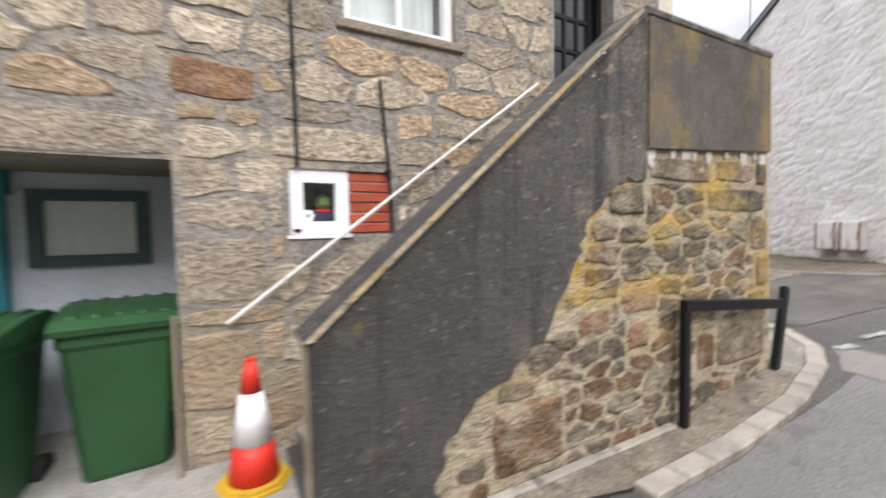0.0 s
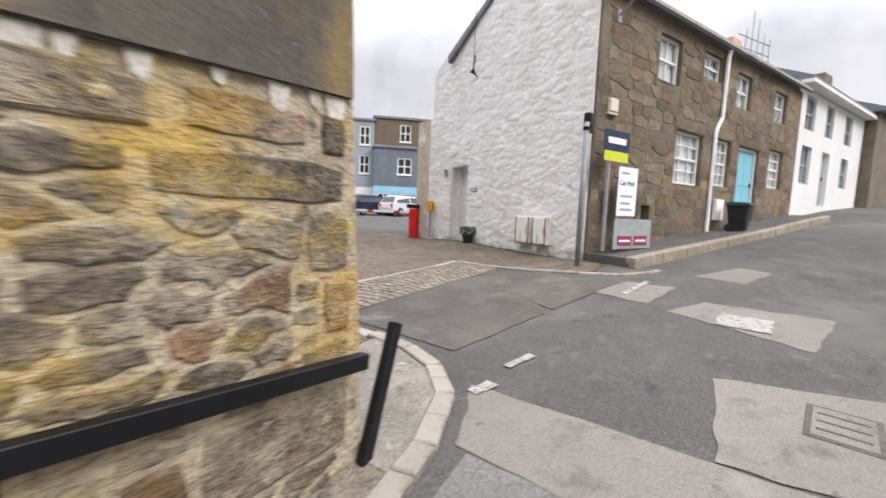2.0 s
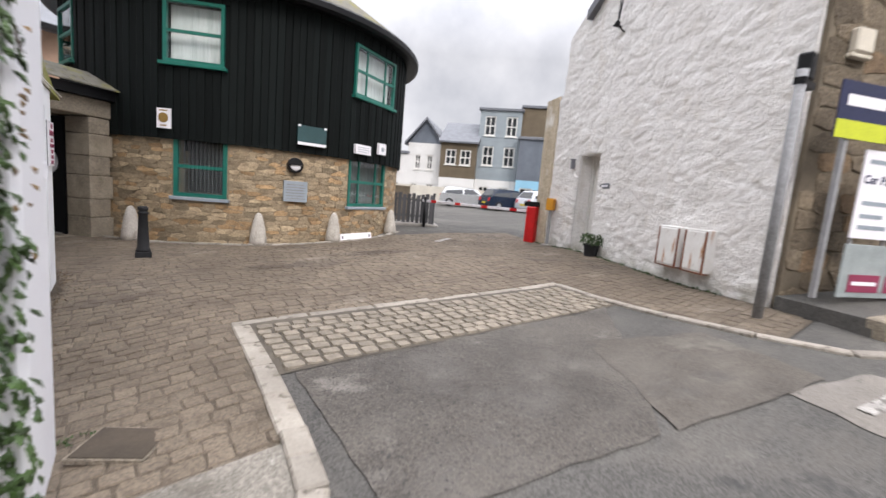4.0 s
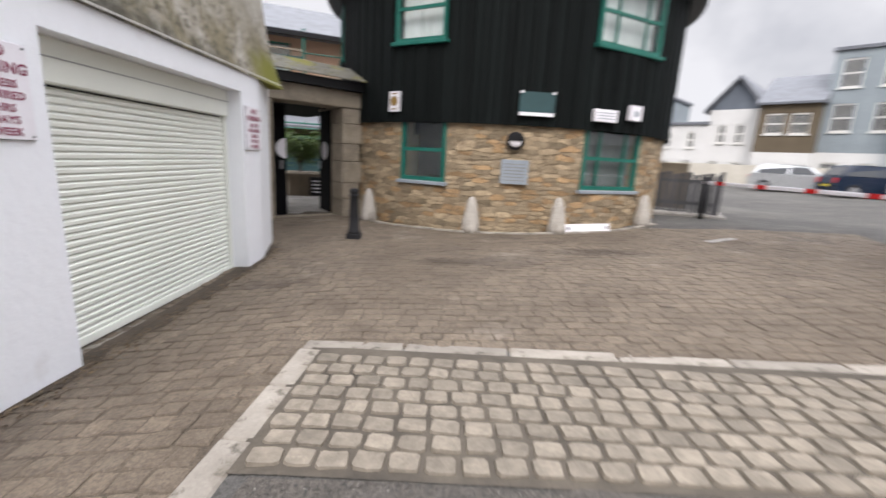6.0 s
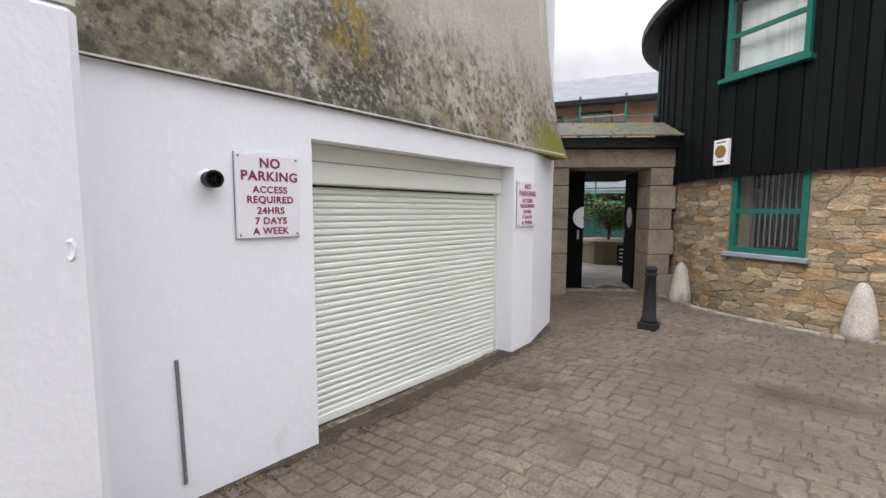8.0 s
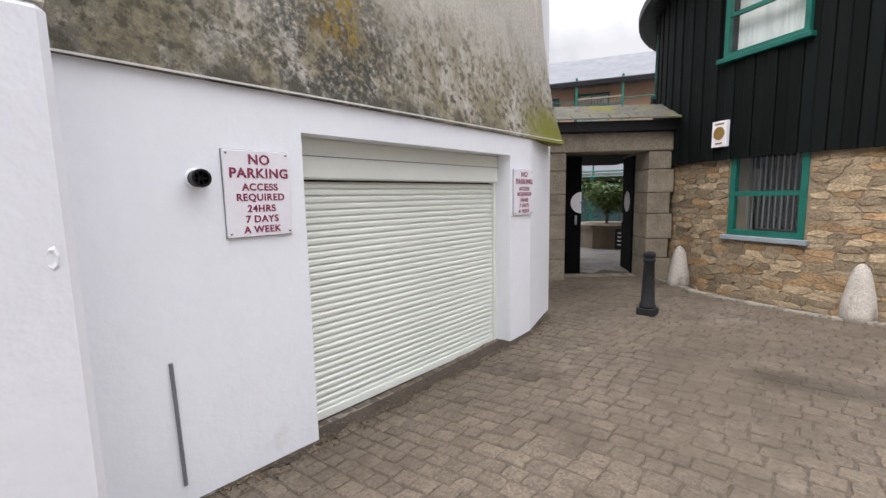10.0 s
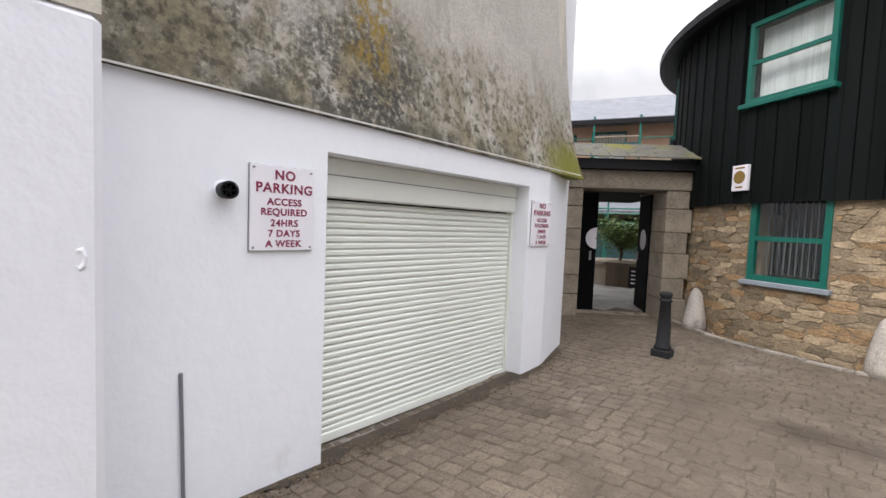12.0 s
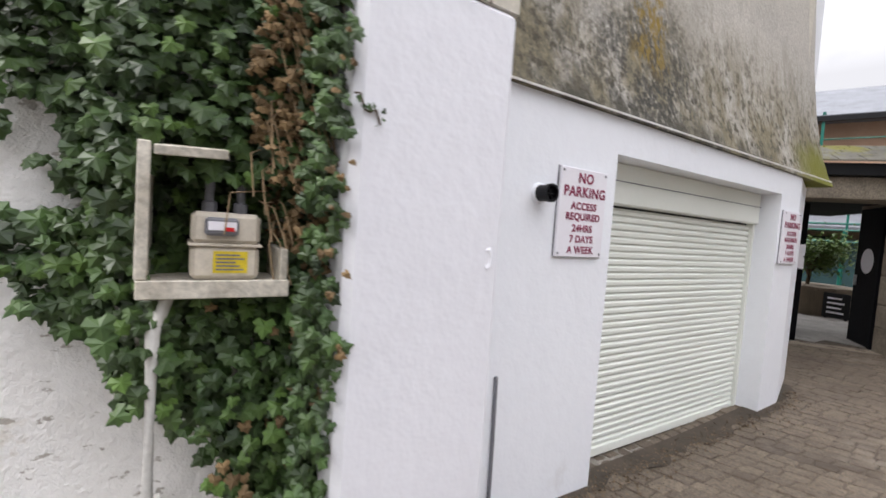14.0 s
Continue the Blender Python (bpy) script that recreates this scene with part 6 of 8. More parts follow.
# on the white gable
for k, (u0, u1) in enumerate(((-1.84, -1.40), (-1.29, -0.88))):
    t = thing("meter_box", G @ Matrix.Translation((u0, -0.17, 0.93)), "white meter box with rusted edges on the whitewashed wall", "meter box", "meter boxes")
    w = u1 - u0
    part("body", B(0, 0, 0, w, 0.17, 0.60, None, 0.008), M_RUSTYWHITE, t)
    part("door", B(0.035, -0.014, 0.03, w - 0.035, -0.001, 0.57, None, 0.006), M_RUSTYWHITE, t)
    for x in (0.0, w - 0.032):
        part("rust_strip", B(x, -0.008, 0.0, x + 0.032, -0.001, 0.58), M_RUST, t, "rusted edge strip")
    part("rust_foot", B(0.0, -0.008, -0.015, w, 0.1, -0.001), M_RUST, t, "rusted foot")
np_ = thing("house_sign", G @ Matrix.Translation((-4.0, -0.025, 2.10)), "small slate house sign on the whitewashed wall", "house sign")
part("plate", B(0, 0, 0, 0.36, 0.02, 0.11, None, 0.005), M_SLATE, np_)
part("text_bar", B(0.06, -0.003, 0.04, 0.30, -0.001, 0.07), M_SIGNWHITE, np_)
wl = thing("wall_lamp", G @ Matrix.Translation((-5.25, -0.10, 2.55)), "small dark wall lamp beside the door", "wall lamp")
part("body", B(0, 0, 0, 0.09, 0.10, 0.2, None, 0.015), M_DIAL, wl)
part("cap", B(-0.015, -0.02, 0.2, 0.105, 0.10, 0.225), M_DIAL, wl)
kb = thing("key_safe", G @ Matrix.Translation((-4.30, 0.20, 1.55)), "small black key safe on the door jamb", "key safe")
part("body", B(0.11, 0.0, 0, 0.16, 0.06, 0.22, None, 0.008), M_BLACK, kb)
part("dial", B(0.105, 0.01, 0.08, 0.11, 0.05, 0.16), M_DIAL, kb)


def pot_plant(m):
    t = thing("pot_plant", m, "low dark green plant in a black pot by the door", "pot plant")
    part("pot", lathe(bmesh.new(), [(0.12, 0), (0.15, 0.2), (0.17, 0.22), (0.17, 0.24), (0.14, 0.24)], 18), M_BLACKMATT, t)
    rng = random.Random(3)
    vs, fs = [], []
    for _ in range(160):
        a, r = rng.random() * 6.28, 0.24 * rng.random() ** 0.5
        c = Vector((r * math.cos(a), r * math.sin(a), 0.24 + 0.2 * rng.random()))
        q = Euler((rng.random() * 2, rng.random() * 2, rng.random() * 6)).to_matrix()
        o = len(vs)
        vs += [tuple(c + q @ Vector(p)) for p in ((-0.05, 0, 0), (0, -0.018, 0.01), (0.05, 0, 0), (0, 0.018, 0.01))]
        fs.append((o, o + 1, o + 2, o + 3))
    lv = new("leaves", mesh_from("leaves", vs, fs, M_LEAF))
    lv.parent = t
    tagged(lv, kind="stuff")


pot_plant(at(12.62, 5.92, 0.0))
br = thing("cable_bracket", G @ Matrix.Translation((-3.85, 0, 5.0)), "iron cable bracket with wires on the gable", "bracket")
part("arm", tube(bmesh.new(), [(0, 0.02, 0.1), (0, -0.18, 0.2), (0.12, -0.2, 0.62)], 0.016, 6), M_BLACK, br)
part("arm", tube(bmesh.new(), [(-0.12, 0.02, 0.25), (-0.12, -0.2, 0.25)], 0.02, 6), M_BLACK, br)
part("insulator", lathe(bmesh.new(), [(0.02, 0), (0.05, 0.03), (0.05, 0.09), (0.02, 0.12)], 10, Matrix.Translation((0, -0.18, 0.18))), M_BLACK, br)
part("wire", tube(bmesh.new(), [(0, -0.18, 0.2), (0.1, -0.20, 4.2)], 0.010, 5), M_BLACK, br)


# ---- entry to the car park ----
def barrier():
    t = thing("parking_barrier", at(14.02, 8.78, 0, 105), "red parking barrier cabinet with a white boom", "parking barrier")
    part("cabinet", B(-0.14, -0.17, 0, 0.14, 0.17, 0.98, None, 0.02), M_RED, t, "red steel cabinet")
    part("head", B(-0.17, -0.10, 0.982, 0.26, 0.12, 1.12, None, 0.02), M_BLACK, t, "black hinge head")
    boom = part("boom", B(0.16, -0.16, 0.80, 4.2, -0.12, 0.88, None, 0.008), M_SIGNWHITE, t, "white boom")
    for k in range(4):
        part("band", B(0.6 + 1.0 * k, -0.164, 0.798, 0.82 + 1.0 * k, -0.116, 0.882), M_RED, boom, "red reflective band")
    part("lock", B(-0.145, -0.04, 0.5, -0.14, 0.04, 0.58), M_BLACK, t)


barrier()
yb = thing("card_reader", at(13.58, 7.85, 0, 25), "orange-yellow card reader box on a grey post", "card reader")
part("post", B(-0.035, -0.035, 0, 0.035, 0.035, 0.98, None, 0.005), M_GALV, yb)
part("box", B(-0.15, -0.09, 0.90, 0.13, 0.09, 1.2, None, 0.015), M_ORANGEBOX, yb, "orange-yellow box")
part("base_plate", B(-0.16, -0.12, 0, 0.16, 0.12, 0.04, None, 0.006), M_CONCRETE, yb)


def bin_store():
    t = thing("bin_store_fence", at(12.55, 13.2, 0, -28), "weathered grey slatted fence round a bin store", "fence")
    for k in range(13):
        part("slat", B(-1.0 + 0.155 * k, 0, 0.1 + 0.01 * (k % 3), -1.0 + 0.155 * k + 0.125, 0.02, 1.05 + 0.03 * ((k * 7) % 3), None, 0.004), M_GREYWOOD, t)
    for k in range(8):
        part("slat", B(1.0, 0.02 + 0.155 * k, 0.1, 1.02, 0.145 + 0.155 * k, 1.06 + 0.02 * (k % 2), None, 0.004), M_GREYWOOD, t)
    for z in (0.3, 0.85):
        part("fence_rail", B(-1.0, 0.022, z, 1.0, 0.06, z + 0.08), M_GREYWOOD, t)
    for x in (-1.0, 0.96):
        part("post", B(x, 0.022, 0, x + 0.08, 0.1, 1.15), M_GREYWOOD, t)
    part("plinth", B(-1.05, -0.12, -0.05, 1.2, 1.3, 0.09, None, 0.03), M_CONCRETE, t)
    d = thing("bin_store_wall", at(12.7, 15.4, 0, -28), "low brown block wall behind the bin store", "low wall")
    part("wall_body", B(-1.4, 0, -0.1, 1.2, 0.25, 1.35, None, 0.02), M_FACMORT, d)
    p = thing("bollard", at(12.95, 12.55), "slim black steel bollard by the bin store", "bollard")
    part("post", tube(bmesh.new(), [(0, 0, 0), (0, 0, 0.95)], 0.05, 12), M_BLACK, p, smooth=True)
    part("cap", lathe(bmesh.new(), [(0.055, 0.95), (0.05, 0.99), (0.02, 1.01)], 12), M_BLACK, p)


M_GREYWOOD = mat("weathered_grey_slat", (0.085, 0.085, 0.09), (0.055, 0.055, 0.06), 0.85, 3, 40, 0.3, 0.004, rnd=0.2, stretch=(1, 1, 0.2))
bin_store()


def car(m, paint, label, length=4.1, h=1.48):
    """Hatchback: shaped body, glazed cabin, wheels, lamps."""
    t = thing("car", m, label, "car", "cars in the car park")
    L = length / 2
    low = [(-L, 0.30), (-L - 0.02, 0.62), (-L + 0.05, 0.90), (-L + 0.25, 0.96), (L - 1.05, 0.92), (L - 0.35, 0.78), (L - 0.02, 0.62), (L, 0.32), (L - 0.35, 0.22), (-L + 0.35, 0.22)]
    part("body", prism(bmesh.new(), low, -0.84, 0.84, None, "y"), paint, t)
    top = [(-L + 0.12, 0.93), (-L + 0.42, h - 0.06), (-L + 0.8, h), (0.25, h - 0.02), (0.65, h - 0.12), (L - 0.95, 0.93)]
    bm = bmesh.new()
    a = [bm.verts.new((x, -0.80 + 0.20 * (z > 1.2), z)) for x, z in top]
    b = [bm.verts.new((x, 0.80 - 0.20 * (z > 1.2), z)) for x, z in top]
    for i in range(len(top) - 1):
        bm.faces.new((a[i], a[i + 1], b[i + 1], b[i]))
    bm.faces.new(a[::-1])
    bm.faces.new(b)
    bm.faces.new((a[0], b[0], b[-1], a[-1]))
    part("cabin", bm, paint, t)
    for s in (-1, 1):
        for x0, x1, x2, x3 in ((-L + 0.36, -0.35, -0.35, -L + 0.55), (-0.25, L - 1.12, 0.45, -0.25)):
            bm = bmesh.new()
            vs = [bm.verts.new((x, s * (0.812 - (0.19 if z > 1.1 else 0.0)), z)) for x, z in ((x0, 0.97), (x1, 0.97), (x2, h - 0.14), (x3, h - 0.14))]
            bm.faces.new(vs)
            r = bmesh.ops.extrude_face_region(bm, geom=bm.faces[:])
            for v in r["geom"]:
                if isinstance(v, bmesh.types.BMVert):
                    v.co.y -= s * 0.03
            part("side_window", bm, M_DARKGLASS, t)
        for x in (-L + 0.72, L - 0.78):
            w = part("wheel", lathe(bmesh.new(), [(0.16, -0.10), (0.29, -0.10), (0.31, -0.06), (0.31, 0.06), (0.29, 0.10), (0.16, 0.10)], 20, pose(x, s * 0.76, 0.31, 90, 0, 0)), M_TYRE, t, "black tyre")
            part("rim", lathe(bmesh.new(), [(0.02, -0.105), (0.17, -0.105), (0.17, 0.105), (0.02, 0.105)], 14, pose(x, s * 0.76, 0.31, 90, 0, 0)), M_GALV, w, "grey rim")
        part("headlight", B(L - 0.16, s * 0.55 - 0.13, 0.60, L + 0.005, s * 0.55 + 0.13, 0.72, None, 0.02), M_REFLECT, t)
        part("tail_light", B(-L - 0.025, s * 0.66 - 0.10, 0.62, -L + 0.1, s * 0.66 + 0.10, 0.86, None, 0.01), M_RED, t)
    for x0, z0, x1, z1 in ((-L + 0.14, 0.98, -L + 0.395, h - 0.12), (L - 1.0, 0.98, 0.70, h - 0.17)):
        d = 0.012 if x0 > 0 else -0.012
        bm = bmesh.new()
        vs = [bm.verts.new((x + d, y, z + 0.012)) for x, y, z in ((x0, -0.70, z0), (x0, 0.70, z0), (x1, 0.56, z1), (x1, -0.56, z1))]
        bm.faces.new(vs)
        part("windscreen" if x0 > 0 else "rear_window", bm, M_DARKGLASS, t)
    part("number_plate", B(-L - 0.035, -0.26, 0.45, -L - 0.02, 0.26, 0.56), M_LABEL, t)


car(at(25.8, 25.9, 0, -38), M_CARSILVER, "silver hatchback parked in the car park")
car(at(26.9, 22.5, 0, -14), M_CARBLUE, "dark blue hatchback parked in the car park", 4.0)
car(at(28.2, 20.2, 0, -10), M_CARWHITE, "pale silver-blue parked hatchback", 4.0, 1.5)
car(at(31.0, 22.0, 0, -50), M_CARBLUE, "dark parked car beside the harbour terrace", 4.3, 1.6)


# ---- far terrace beyond the car park ----
T = wf(24.7, 39.8, 0.6, 10.0, -10.6)      # along the far row, u to the right
struct("wall_car_park", wall(bmesh.new(), -10, 22, 0, 1.75, 0.25, (), by(T @ Matrix.Translation((0, -3.6, 0)))), M_CREAM, "cream boundary wall of the car park", "wall")


def far_house(u0, u1, h, material, label, wins, roof=None, band=None, v=0.0, deep=7.0):
    t = thing("house", T @ Matrix.Translation((u0, v, 0)), label, "house", "far terrace houses")
    w = u1 - u0
    z0 = 0.0
    if band:
        bh, bmat = band
        part("ground_storey", wall(bmesh.new(), 0, w, 0, bh, deep, [q[:4] for q in wins if q[3] < bh]), bmat, t)
        z0 = bh + 0.002
    part("wall", wall(bmesh.new(), 0, w, z0, h, deep, [q[:4] for q in wins if q[3] >= z0]), material, t)
    for (a, b, c, d) in wins:
        win = part("window", B(a, 0.12, c, b, 0.16, d), M_DARKGLASS, t)
        fr = bmesh.new()
        for (p, q, r, s) in ((a, a + 0.1, c, d), (b - 0.1, b, c, d), (a + 0.1, b - 0.1, c, c + 0.1), (a + 0.1, b - 0.1, d - 0.1, d), ((a + b) / 2 - 0.05, (a + b) / 2 + 0.05, c + 0.1, d - 0.1), (a + 0.1, b - 0.1, (c + d) / 2 - 0.05, (c + d) / 2 + 0.05)):
            box(fr, p, 0.04, r, q, 0.11, s)
        part("frame", fr, M_WHITEWOOD, win)
        part("sill", B(a - 0.08, -0.08, c - 0.1, b + 0.08, 0.1, c - 0.004), M_WHITEWOOD, win)
    if roof == "pitch":
        part("roof", prism(bmesh.new(), [(-0.3, h - 0.1), (-0.3, h + 0.05), (deep / 2, h + 2.3), (deep + 0.3, h + 0.05), (deep + 0.3, h - 0.1)], -0.2, w + 0.2, None, "x"), M_SLATE, t)
    elif roof == "gable":
        part("roof", prism(bmesh.new(), [(-0.35, h - 0.25), (w / 2, h + 2.2), (w + 0.35, h - 0.25), (w + 0.35, h), (w / 2, h + 2.45), (-0.35, h)], -0.35, deep, None, "y"), M_SLATE, t)
        part("gable", prism(bmesh.new(), [(0, h), (w, h), (w / 2, h + 2.2)], 0.0, 0.25, None, "y"), M_SLATEGREY, t)
    else:
        part("roof", B(-0.15, -0.15, h + 0.002, w + 0.15, deep + 0.1, h + 0.25, None, 0.03), M_SLATE, t)
    return t


far_house(-7.0, -3.2, 6.4, M_FARWHITE, "white far terrace house with slate roof", [(0.6, 1.5, 0.6, 2.0), (2.2, 3.1, 0.6, 2.0), (0.6, 1.5, 3.2, 4.6), (2.2, 3.1, 3.2, 4.6)], "pitch")
far_house(-3.2, -0.2, 7.2, M_GREYHANG, "grey clad far terrace house", [(0.4, 1.2, 0.8, 2.1), (1.7, 2.5, 0.8, 2.1), (0.4, 1.2, 5.2, 6.6), (1.7, 2.5, 5.2, 6.6), (0.4, 1.2, 3.0, 4.3)], "flat", (2.6, M_FARWHITE))
far_house(-0.2, 3.6, 4.8, M_FARWHITE, "white far terrace house", [(0.4, 1.2, 0.7, 2.0), (2.2, 3.0, 0.7, 2.0), (0.6, 1.2, 3.0, 4.3), (2.4, 3.0, 3.0, 4.3)], "flat")
far_house(3.6, 7.0, 5.9, M_FARWHITE, "white gabled far terrace house", [(0.4, 1.1, 0.7, 2.0), (2.0, 2.7, 0.7, 2.0), (0.7, 1.3, 3.4, 4.8), (1.9, 2.5, 3.4, 4.8)], "gable")
far_house(7.0, 10.4, 6.1, M_BROWNCLAD, "brown slate-hung jettied far house with slate roof", [(0.5, 1.5, 4.0, 5.4), (1.9, 2.9, 4.0, 5.4), (0.4, 1.2, 0.8, 1.9), (1.8, 2.6, 0.8, 1.9)], "pitch", (2.75, M_FARWHITE), -0.9)
far_house(10.4, 14.3, 9.3, M_GREYHANG, "tall grey slate-clad far house with flat roof", [(0.5, 1.5, 4.2, 6.0), (2.5, 3.5, 4.2, 6.0), (0.5, 1.5, 7.0, 8.8), (2.5, 3.5, 7.0, 8.8), (0.4, 1.3, 0.8, 2.2), (2.2, 3.2, 0.8, 2.2)], "flat", (2.85, M_FARWHITE))
far_house(14.3, 19.6, 6.7, M_SLATEGREY, "dark slate-clad far house above pale blue render", [(2.3, 3.7, 4.2, 5.8), (0.4, 1.6, 0.8, 2.3), (2.6, 3.8, 0.8, 2.3)], "flat", (3.0, M_PALEBLUE), -1.0)
far_house(14.3, 21.6, 9.8, M_BROWNCLAD, "mossy mansard storey of the far house", [(2.6, 3.7, 7.6, 9.3)], "flat", None, 0.6)
far_house(19.6, 25.0, 7.8, M_GREYHANG, "grey far terrace house with slate roof", [(0.6, 1.6, 4.0, 5.4), (2.6, 3.6, 4.0, 5.4)], "pitch", (3.0, M_PALEBLUE))


# ---- round the drum ----
def stone_bollard(a, r, h, lean=0):
    p = polar(D(a), r, 0)
    t = thing("stone_bollard", pose(p.x, p.y, height(p.x, p.y) - 0.02, lean, 0, a), "pale tapered stone bollard at the foot of the wall", "bollard", "stone bollards")
    part("shaft", lathe(bmesh.new(), [(0.175, 0), (0.17, 0.12), (0.145, h * 0.45), (0.105, h * 0.75), (0.07, h * 0.92), (0.035, h * 0.985), (0.01, h)], 20), M_BOLLARDSTONE, t, smooth=True)


for a, r, h in ((-133.0, 4.42, 0.70), (-101.3, 4.40, 0.70), (-79.8, 4.40, 0.70), (-50, 4.40, 0.68)):
    stone_bollard(a, r, h)
cb = thing("cast_bollard", at(5.24, 9.20), "black cast-iron bollard with square foot and ringed neck", "bollard")
part("foot", B(-0.11, -0.11, 0, 0.11, 0.11, 0.10, None, 0.012), M_BLACKMATT, cb)
part("shaft", lathe(bmesh.new(), [(0.105, 0.10), (0.098, 0.14), (0.085, 0.16), (0.062, 0.70), (0.075, 0.71), (0.075, 0.735), (0.06, 0.74), (0.06, 0.76), (0.072, 0.77), (0.074, 0.81), (0.05, 0.83), (0.01, 0.835)], 24), M_BLACKMATT, cb, smooth=True)


def on_drum(name, a0, a1, z0, z1, r, label, category, material):
    am, w = D((a0 + a1) / 2), 2 * r * math.sin(D(a1 - a0) / 2)
    c = polar(am, r, z0)
    u = Vector((-math.sin(am), math.cos(am)))
    t = thing(name, wf(c.x, c.y, z0, u.x, u.y), label, category)
    part("board", B(-w / 2, -0.012, 0, w / 2, 0.06, z1 - z0, None, 0.004), material, t)
    return t, w, z1 - z0


t, w, h = on_drum("emblem_sign", -126.6, -123.2, 2.53, 2.91, 4.34, "white sign with a round bronze emblem on black boards", "sign", M_SIGNWHITE)
part("emblem", lathe(bmesh.new(), [(0.035, 0), (0.095, 0), (0.095, 0.006), (0.035, 0.006)], 24, pose(0, -0.013, 0.20, 90, 0, 0)), M_GOLD, t, "round bronze emblem")
part("emblem_middle", B(-0.03, -0.018, 0.14, 0.03, -0.013, 0.24), M_GOLD, t)
part("text_bar", B(-0.08, -0.015, 0.325, 0.08, -0.0125, 0.35), M_GOLD, t)
part("text_bar", B(-0.06, -0.015, 0.04, 0.06, -0.0125, 0.065), M_GOLD, t)
t, w, h = on_drum("notice_board", -91.8, -83.4, 2.55, 2.92, 4.36, "dark green notice board with a white lower strip", "notice board", M_DARKGREEN)
part("strip", B(-w / 2, -0.02, -0.04, w / 2, -0.0125, 0.02), M_SIGNWHITE, t, "white lower strip")
for x in (-w / 2 + 0.03, w / 2 - 0.03):
    part("clip", B(x - 0.03, -0.025, h - 0.03, x + 0.03, -0.0125, h + 0.01), M_SIGNWHITE, t)
t, w, h = on_drum("white_notice", -73.0, -66.2, 2.50, 2.72, 4.38, "white rectangular notice above a window", "sign", M_SIGNWHITE)
for k in range(3):
    part("text_bar", B(-w / 2 + 0.06, -0.015, 0.05 + 0.05 * k, w / 2 - 0.06, -0.0125, 0.065 + 0.05 * k), M_GREYPANEL, t)
t, w, h = on_drum("small_notice", -61.8, -57.4, 2.58, 2.86, 4.38, "small white upright notice on black boards", "sign", M_SIGNWHITE)
part("panel", B(-0.06, -0.016, 0.08, 0.06, -0.0125, 0.18), M_GREYPANEL, t)
t, w, h = on_drum("slate_plaque", -94.8, -88.0, 1.27, 1.72, 4.27, "grey carved slate plaque on rubble stone", "plaque", M_GREYPANEL)
for k in range(6):
    part("text_bar", B(-w / 2 + 0.05, -0.015, 0.06 + 0.06 * k, w / 2 - 0.05 - 0.03 * (k % 2), -0.0125, 0.08 + 0.06 * k), M_POSTGREY, t)
c = polar(D(-91.8), 4.26, 2.06)
t = thing("bulkhead_lamp", wf(c.x, c.y, 2.06, math.sin(D(91.8)), math.cos(D(91.8))), "round bulkhead lamp, black hood over a white lens", "wall lamp")
part("body", lathe(bmesh.new(), [(0.125, -0.06), (0.125, 0.05), (0.10, 0.075), (0.01, 0.085)], 28, pose(0, 0, 0, 90, 0, 0)), M_SIGNWHITE, t, "white lens", True)
part("ring", lathe(bmesh.new(), [(0.118, -0.06), (0.165, -0.06), (0.165, 0.055), (0.128, 0.06)], 28, pose(0, 0, 0, 90, 0, 0)), M_BLACK, t, "black ring")
hood = lathe(bmesh.new(), [(0.165, -0.06), (0.165, 0.06), (0.14, 0.092), (0.01, 0.10)], 16, pose(0, 0, 0, 90, 0, 0), 0, math.pi)
part("hood", hood, M_BLACK, t, "black half hood")
p0, p1 = Vector((9.05, 10.25)), Vector((9.95, 10.48))
t = thing("white_bar", at(p0.x, p0.y, 0.0, math.degrees(math.atan2(p1.y - p0.y, p1.x - p0.x))), "white reflective plank lying at the foot of the wall", "plank")
part("plank", B(0, -0.03, 0.02, 0.95, 0.02, 0.17, pose(0, 0, 0, -12, -2, 0), 0.005), M_SIGNWHITE, t)
for x in (0.04, 0.86):
    part("mark", B(x, -0.036, 0.06, x + 0.05, -0.031, 0.12, pose(0, 0, 0, -12, -2, 0)), M_DIAL, t)
kerb("kerb_7", [tuple(polar(D(a), 4.50, 0))[:2] for a in range(-140, -38, 6)], 0.10, 0.03, 0.5, "thin stone edging along the round wall", krng)


# ---- garage wall things ----
def no_parking(m, w, h, label):
    t = thing("no_parking_sign", m, label, "sign", "no parking signs")
    part("board", B(0, -0.022, 0, w, -0.006, h, None, 0.003), M_SIGNWHITE, t)
    part("edge", B(-0.003, -0.006, -0.003, w + 0.003, 0.0, h + 0.003), M_DIAL, t, "dark edge behind the board")
    s = h / 0.51
    for text, size, z in (("NO", 0.080, 0.455), ("PARKING", 0.080, 0.375), ("ACCESS", 0.058, 0.294), ("REQUIRED", 0.058, 0.233), ("24HRS", 0.058, 0.166), ("7 DAYS", 0.058, 0.103), ("A WEEK", 0.058, 0.04)):
        lettering(text, size * s, M_INK, t, Matrix.Translation((w * 0.52, -0.024, z * s)))
    for x in (0.02, w - 0.02):
        for z in (0.02, h - 0.02):
            part("screw", lathe(bmesh.new(), [(0.001, 0), (0.007, 0), (0.006, 0.004), (0.001, 0.004)], 8, pose(x, -0.0225, z, 90, 0, 0)), M_DIAL, t)


